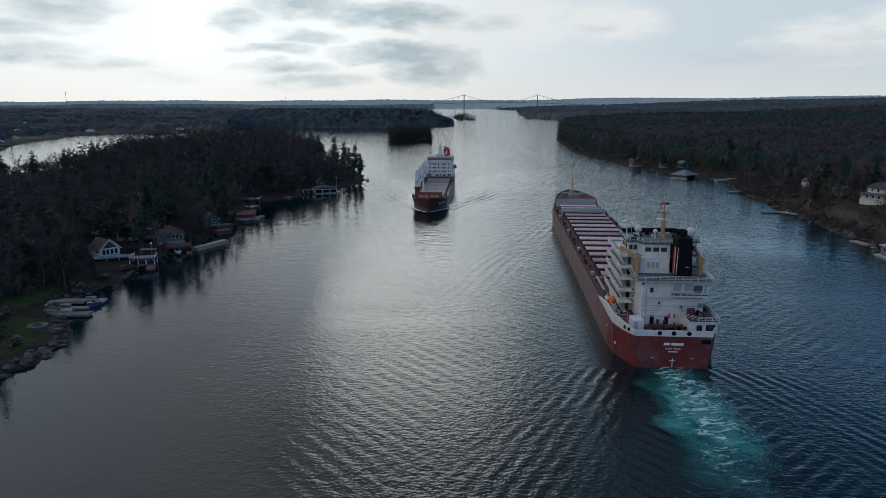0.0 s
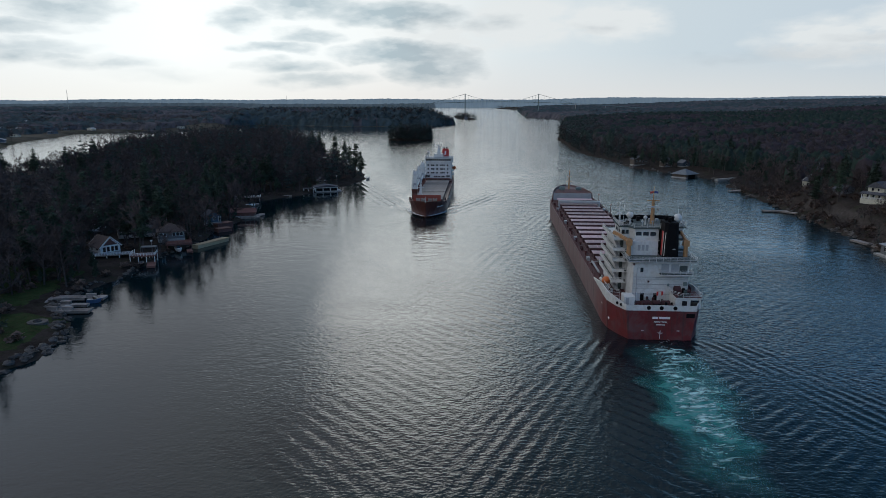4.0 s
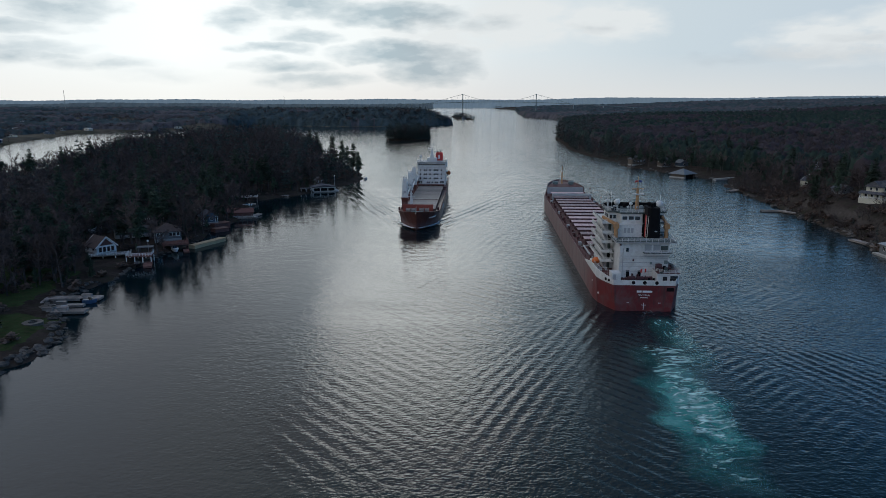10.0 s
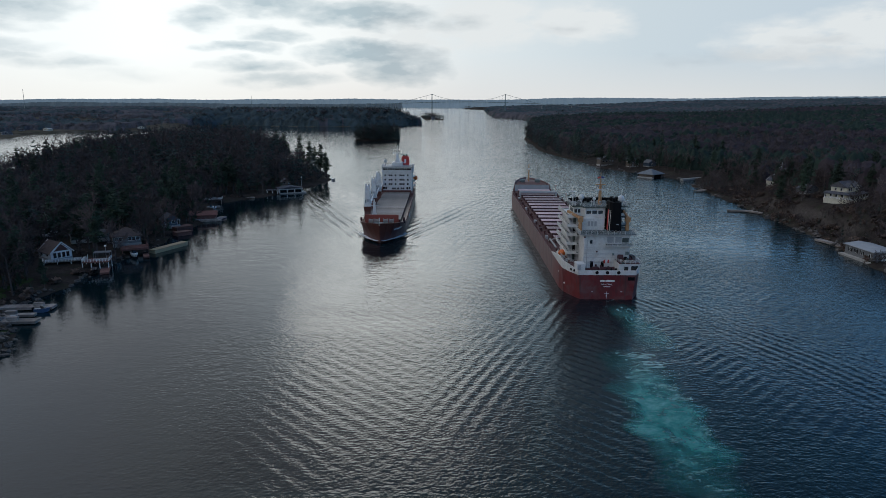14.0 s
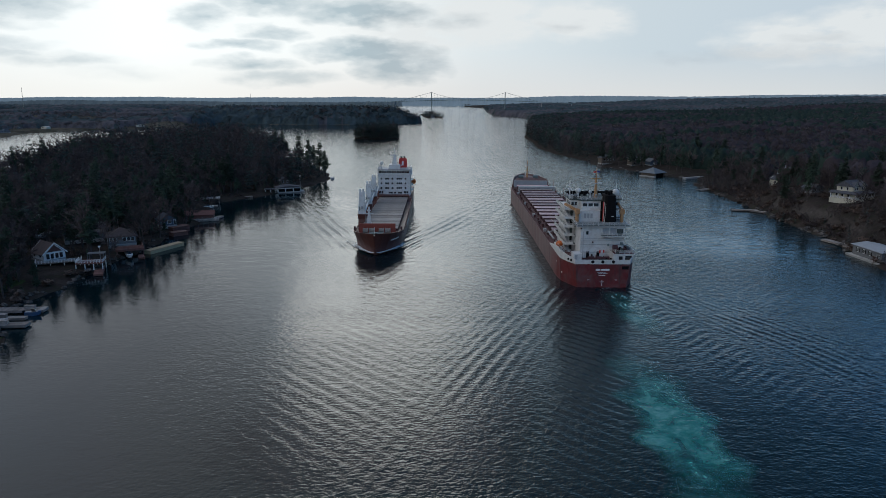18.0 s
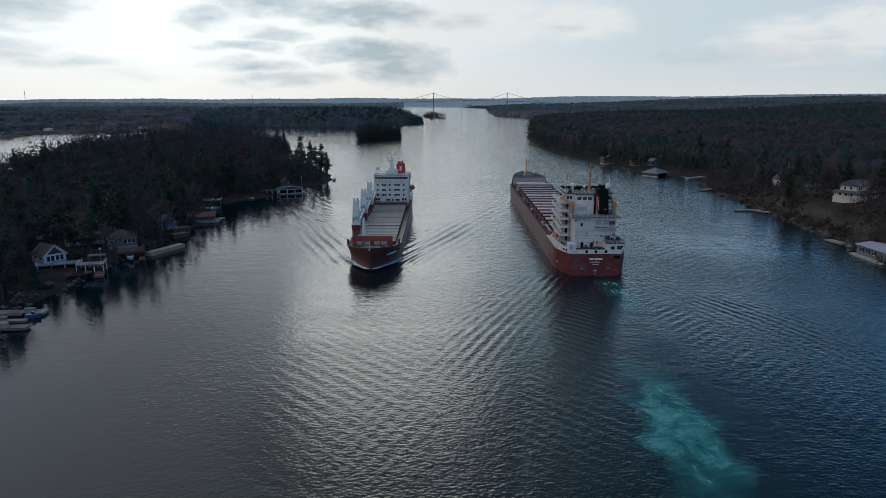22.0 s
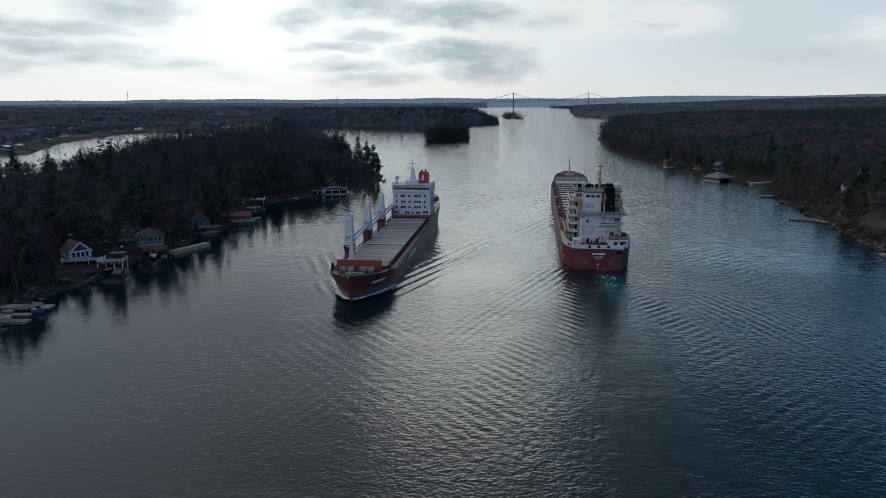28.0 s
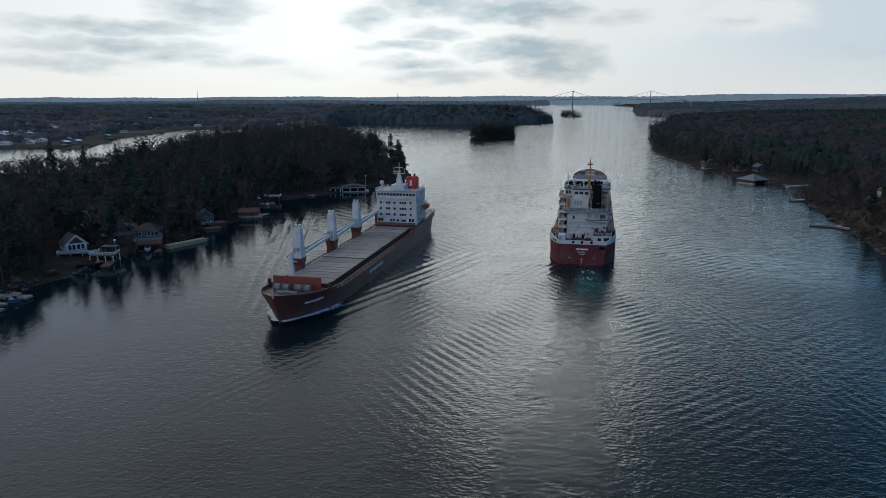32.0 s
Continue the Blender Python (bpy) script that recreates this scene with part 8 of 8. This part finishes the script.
    for gx in (-3.6, 2.6):
        part("cross_gable", Geo().add([(gx - 2.3, -4.6, 3.1), (gx + 2.3, -4.6, 3.1), (gx + 2.3, -4.6, 5.8), (gx, -4.6, 7.7), (gx - 2.3, -4.6, 5.8), (gx - 2.3, -2, 3.1), (gx + 2.3, -2, 3.1), (gx + 2.3, -2, 5.8), (gx, -2, 7.7), (gx - 2.3, -2, 5.8)], [(0, 1, 2, 3, 4), (0, 4, 9, 5), (1, 6, 7, 2), (4, 3, 8, 9), (3, 2, 7, 8)]), CREAM, h)
        part("gable_roof", Geo().beam((gx - 2.8, -3.4, 5.55), (gx, -3.4, 7.95), 3.0, 0.16).beam((gx + 2.8, -3.4, 5.55), (gx, -3.4, 7.95), 3.0, 0.16), SHINGLE, h)
        panes(h, ("y", -4.6, -1), [(gx - 0.8, 4.7, 0.9, 1.4), (gx + 0.8, 4.7, 0.9, 1.4)], GLASS, frame=WHITE)
    panes(up, ("x", -6.2, -1), [(-1.5, 4.6, 0.9, 1.3), (1.5, 4.6, 0.9, 1.3)], GLASS, frame=WHITE)
    part("porch_floor", Geo().box(-10, 8, -8.2, -5.5, -0.5, 0.0).box(-10, -7.5, -5.5, 5.5, -0.5, 0.0), CREAM, h)
    part("porch_skirt", Geo().box(-9.9, 7.9, -8.1, -7.9, -2.6, -0.5).box(-9.9, -9.7, -7.9, 5.4, -2.6, -0.5), CREAM, h)
    part("porch_roof", Geo().add([(-10.5, -8.7, 2.6), (8.5, -8.7, 2.6), (7.5, -5.5, 3.5), (-7.5, -5.5, 3.5), (-10.5, 5.8, 2.6), (-7.5, 5.8, 3.5)], [(0, 1, 2, 3), (0, 3, 5, 4)]).box(-10.4, 8.4, -8.6, -8.3, 2.3, 2.6).box(-10.4, -10.1, -8.3, 5.6, 2.3, 2.6), SHINGLE, h)
    for px in (-9.8, -6.8, -3.8, -0.8, 2.2, 5.0, 7.8):
        part("porch_post", Geo().box(px - 0.14, px + 0.14, -8.1, -7.85, 0, 2.4), WHITE, h)
    for py in (-5, -2, 1, 4.8):
        part("porch_post", Geo().box(-9.9, -9.65, py - 0.14, py + 0.14, 0, 2.4), WHITE, h)
    part("porch_rail", railing(Geo(), [(7.8, -8.0, 0), (-9.8, -8.0, 0), (-9.8, 5.0, 0)], 0.9, 1.5, 0.05), WHITE, h)
    h.scale = (0.88, 0.88, 0.9)
    house(226, 330, gz(226, 330, "right") + 0.2, 20, 8, 6, 2.4, 1.6, GREYSIDE, SHINGLE, "weathered grey shed beside the bluff house", front=[(-1.5, 1.3, 1, 1)])
    # grey boathouse at the water
    ob = thing("boathouse", pose(186.3, 230.2, 0, 0, 0, -4), "grey boathouse with pale metal roof and shuttered windows", "boathouse")
    bw = part("wall", Geo().box(-4.8, 4.8, -8.2, 8.2, 0.6, 4.2), GREYSIDE, ob)
    part("roof", Geo().add([(-5.4, -8.8, 4.2), (5.4, -8.8, 4.2), (5.4, 8.8, 4.2), (-5.4, 8.8, 4.2), (0.5, -8.8, 5.0), (0.5, 8.8, 5.0), (-5.4, -8.8, 4.0), (5.4, -8.8, 4.0), (5.4, 8.8, 4.0), (-5.4, 8.8, 4.0)], [(0, 4, 5, 3), (4, 1, 2, 5), (0, 6, 7, 1, 4), (2, 8, 9, 3, 5), (1, 7, 8, 2), (3, 9, 6, 0), (6, 9, 8, 7)]), PALEGREY, ob)
    part("quay", Geo().box(-6.6, 5.6, -9.4, 9.4, -1.2, 0.62), CONCRETE, ob)
    panes(bw, ("x", -4.8, -1), [(5.0, 2.6, 1.0, 1.3), (1.6, 2.6, 1.0, 1.3), (-1.8, 2.6, 1.0, 1.3), (-6.2, 2.3, 1.0, 1.4)], GLASS, frame=WHITE)
    for y in (5.0, 1.6, -1.8):
        for s in (-0.85, 0.85):
            part("shutter", Geo().box(-4.9, -4.8, y + s - 0.25, y + s + 0.25, 1.9, 3.3), FUNNEL_BLACK, bw)
    panes(bw, ("y", -8.2, -1), [(0, 2.0, 3.2, 2.4)], WHITE, frame=PALEGREY)
    dock(188.3, 264, 189.5, 247, 3.0, 0.9, DECKWOOD, "grey dock leading to the boathouse")
    for x, y, rz, w, d, wl, lab in ((283, 440, 20, 10, 8, WHITE, "white house among trees on the bank"), (256, 404, 20, 10, 8, CREAM, "pale house half hidden by trees"), (268, 412, 20, 9, 8, GREYSIDE, "grey house half hidden by trees"), (330, 520, 15, 12, 9, CREAM, "cream house on the wooded slope"), (420, 700, 10, 12, 9, WHITE, "white house on the far slope")):
        house(x, y, gz(x, y, "right") + 0.4, rz, w, d, 4.0, 2.8, wl, SHINGLE, lab, front=[(-2.6, 2.2, 1.2, 1.3), (0, 2.2, 1.2, 1.3), (2.6, 2.2, 1.2, 1.3)], side=[(0, 2.2, 1.2, 1.2)])
    x, y = 262, 410
    ob = thing("utility_pole", pose(x, y, gz(x, y, "right")), "tall wooden utility pole with crossarm", "pole")
    part("pole", Geo().tube((0, 0, -0.5), (0, 0, 14), 0.17, 0.1, 6), PALEGREY, ob)
    part("crossarm", Geo().beam((-1.4, 0, 12.6), (1.4, 0, 12.6), 0.14, 0.14).beam((-1.0, 0, 11.4), (1.0, 0, 11.4), 0.14, 0.14), PALEGREY, ob)


def boulders():
    rng = np.random.default_rng(12)
    protos = []
    for k in range(5):
        g = Geo().ball((0, 0, 0), 1.0, 8, 0.7)
        g.v = [(x * (1 + 0.3 * rng.normal()), y * (1 + 0.3 * rng.normal()), z * (1 + 0.25 * rng.normal())) for x, y, z in g.v]
        me = g.mesh("boulder")
        me.materials.append(ROCK)
        protos.append(me)

    def along(poly, y0, y1, n, which, lo, hi, off):
        segs = [(a, b) for a, b in zip(poly[:-1], poly[1:]) if y0 <= a[1] <= y1 and a[1] < 700]
        for _ in range(n):
            a, b = segs[rng.integers(len(segs))]
            t = rng.random()
            x, y = a[0] + (b[0] - a[0]) * t + rng.uniform(*off), a[1] + (b[1] - a[1]) * t + rng.uniform(-1, 1)
            z = max(gz(x, y, which), -0.3)
            k = rng.uniform(lo, hi)
            ob = new("boulder", protos[rng.integers(5)])
            ob.matrix_basis = pose(x, y, z + 0.1 * k, rng.uniform(-20, 20), rng.uniform(-20, 20), rng.uniform(0, 360)) @ Matrix.Diagonal((k, k * rng.uniform(0.6, 1.3), k * rng.uniform(0.6, 1.0), 1))
            tagged(ob, "grey-brown granite boulder at the water's edge", "rock", "shore boulders")

    along(LEFT, 125, 195, 110, "left", 0.4, 1.3, (-3.5, 1.2))
    along(LEFT, 205, 300, 40, "left", 0.4, 1.1, (-2.0, 1.0))
    along(RIGHT, 200, 430, 120, "right", 0.4, 1.5, (-1.2, 4.0))
    along(RIGHT, 430, 600, 30, "right", 0.6, 1.6, (-1.0, 3.0))


def far_country():
    """Houses, barns and masts across the bay."""
    rng = np.random.default_rng(21)
    spots = np.concatenate([scatter(rng, "isle", 16, -1150, -380, 1300, 2000, 6, 500, 40.0), scatter(rng, "bay", 95, -1000, -430, 760, 1330, 8, 700, 15.0, keep=lambda x, y: (ground_height(x, y, "bay") > 2.0) & ~thicket(x, y) & ~thicket(x + 10, y - 12) & ~thicket(x + 18, y - 26))])
    for x, y, z in spots:
        w, d = rng.uniform(7, 15), rng.uniform(6, 8)
        wl = (WHITE, GREYSIDE, CREAM, BLUESIDE)[rng.integers(4)]
        rf = (SHINGLE, PALEGREY, WHITE, GREYSIDE)[rng.integers(4)]
        house(x, y, z + 0.3, rng.uniform(-40, 40), w, d, 2.8, 1.6, wl, rf, "small house across the bay", front=[(-2.4, 1.8, 1.4, 1.4), (0.6, 1.8, 1.4, 1.4)])
    for x, y, w, d in ((-1000, 2500, 60, 24), (-700, 2350, 48, 22), (-520, 2150, 30, 16), (-330, 1900, 26, 14)):
        z = gz(x, y, "isle")
        house(x, y, z + 0.3, 90, d * 0.7, w * 0.7, 4.5, 2.5, WHITE, SLATE, "long barn with pale metal roof in the fields", category="barn")
    for x, y, h in ((-1330, 3100, 88), (-420, 3000, 70)):
        z = gz(x, y, "isle")
        ob = thing("radio_mast", pose(x, y, z), "thin lattice radio mast on the horizon", "mast")
        g = Geo()
        for k in range(3):
            a = k * 2.094
            g.tube((1.4 * math.cos(a), 1.4 * math.sin(a), -0.5), (0.5 * math.cos(a), 0.5 * math.sin(a), h), 0.35, 0.25, 4)
        part("legs", g, STEEL, ob)
        for k in range(8):
            zz = h * (k + 0.5) / 8
            part("brace", Geo().box(-1.0, 1.0, -1.0, 1.0, zz, zz + 0.3), STEEL, ob)
    # lodge and jetty on the bridge island
    house(216, 2034, 1.6, 10, 9, 8, 4, 3, GREYSIDE, SHINGLE, "grey lodge on the small bridge island", front=[(-2, 2, 1.2, 1.4), (2, 2, 1.2, 1.4)])


near_docks()
left_houses()
right_houses()
boulders()
far_country()


# ---- movement ----
LAKER_ROWS = [(0, 60.22, 133.97, 81.61), (1, 61.1, 138.0, 81.70), (2, 62.25, 142.2, 81.83), (3, 63.3, 146.6, 81.95), (6, 65.45, 158.3, 82.15), (8, 67.3, 166.2, 82.34), (10, 68.65, 173.9, 82.47), (12, 70.0, 181.2, 82.60),
              (14, 71.5, 188.3, 82.72), (17, 73.5, 199.7, 82.83), (19, 74.85, 207.7, 82.92), (21, 76.1, 215.5, 83.0), (23, 77.0, 223.0, 83.02), (25, 77.6, 230.2, 83.03), (28, 78.7, 241.4, 83.05), (30, 79.7, 248.2, 83.14), (32, 80.75, 254.6, 83.25)]
COASTER_ROWS = [(0, 19.32, 352.11, 262.79), (6, 15.64, 324.6, 262.95), (9, 13.12, 307.6, 263.0), (13, 10.12, 283.9, 263.14), (19, 6.64, 251.8, 263.40), (23, 3.97, 229.4, 263.70), (25, 2.6, 219.2, 263.75), (28, 0.1, 203.9, 263.6), (30, -1.2, 193.0, 263.4), (32, -2.71, 181.62, 263.24)]


def motions():
    for rows, obs in ((LAKER_ROWS, LAKER), (COASTER_ROWS, COASTER)):
        for ob in obs:
            walk(ob, [(t, pose(x, y, ob.location.z, 0, 0, h)) for t, x, y, h in rows])

    for ob, rows in SINKING:
        walk(ob, [(t, pose(0, 0, z)) for t, z in rows])


motions()
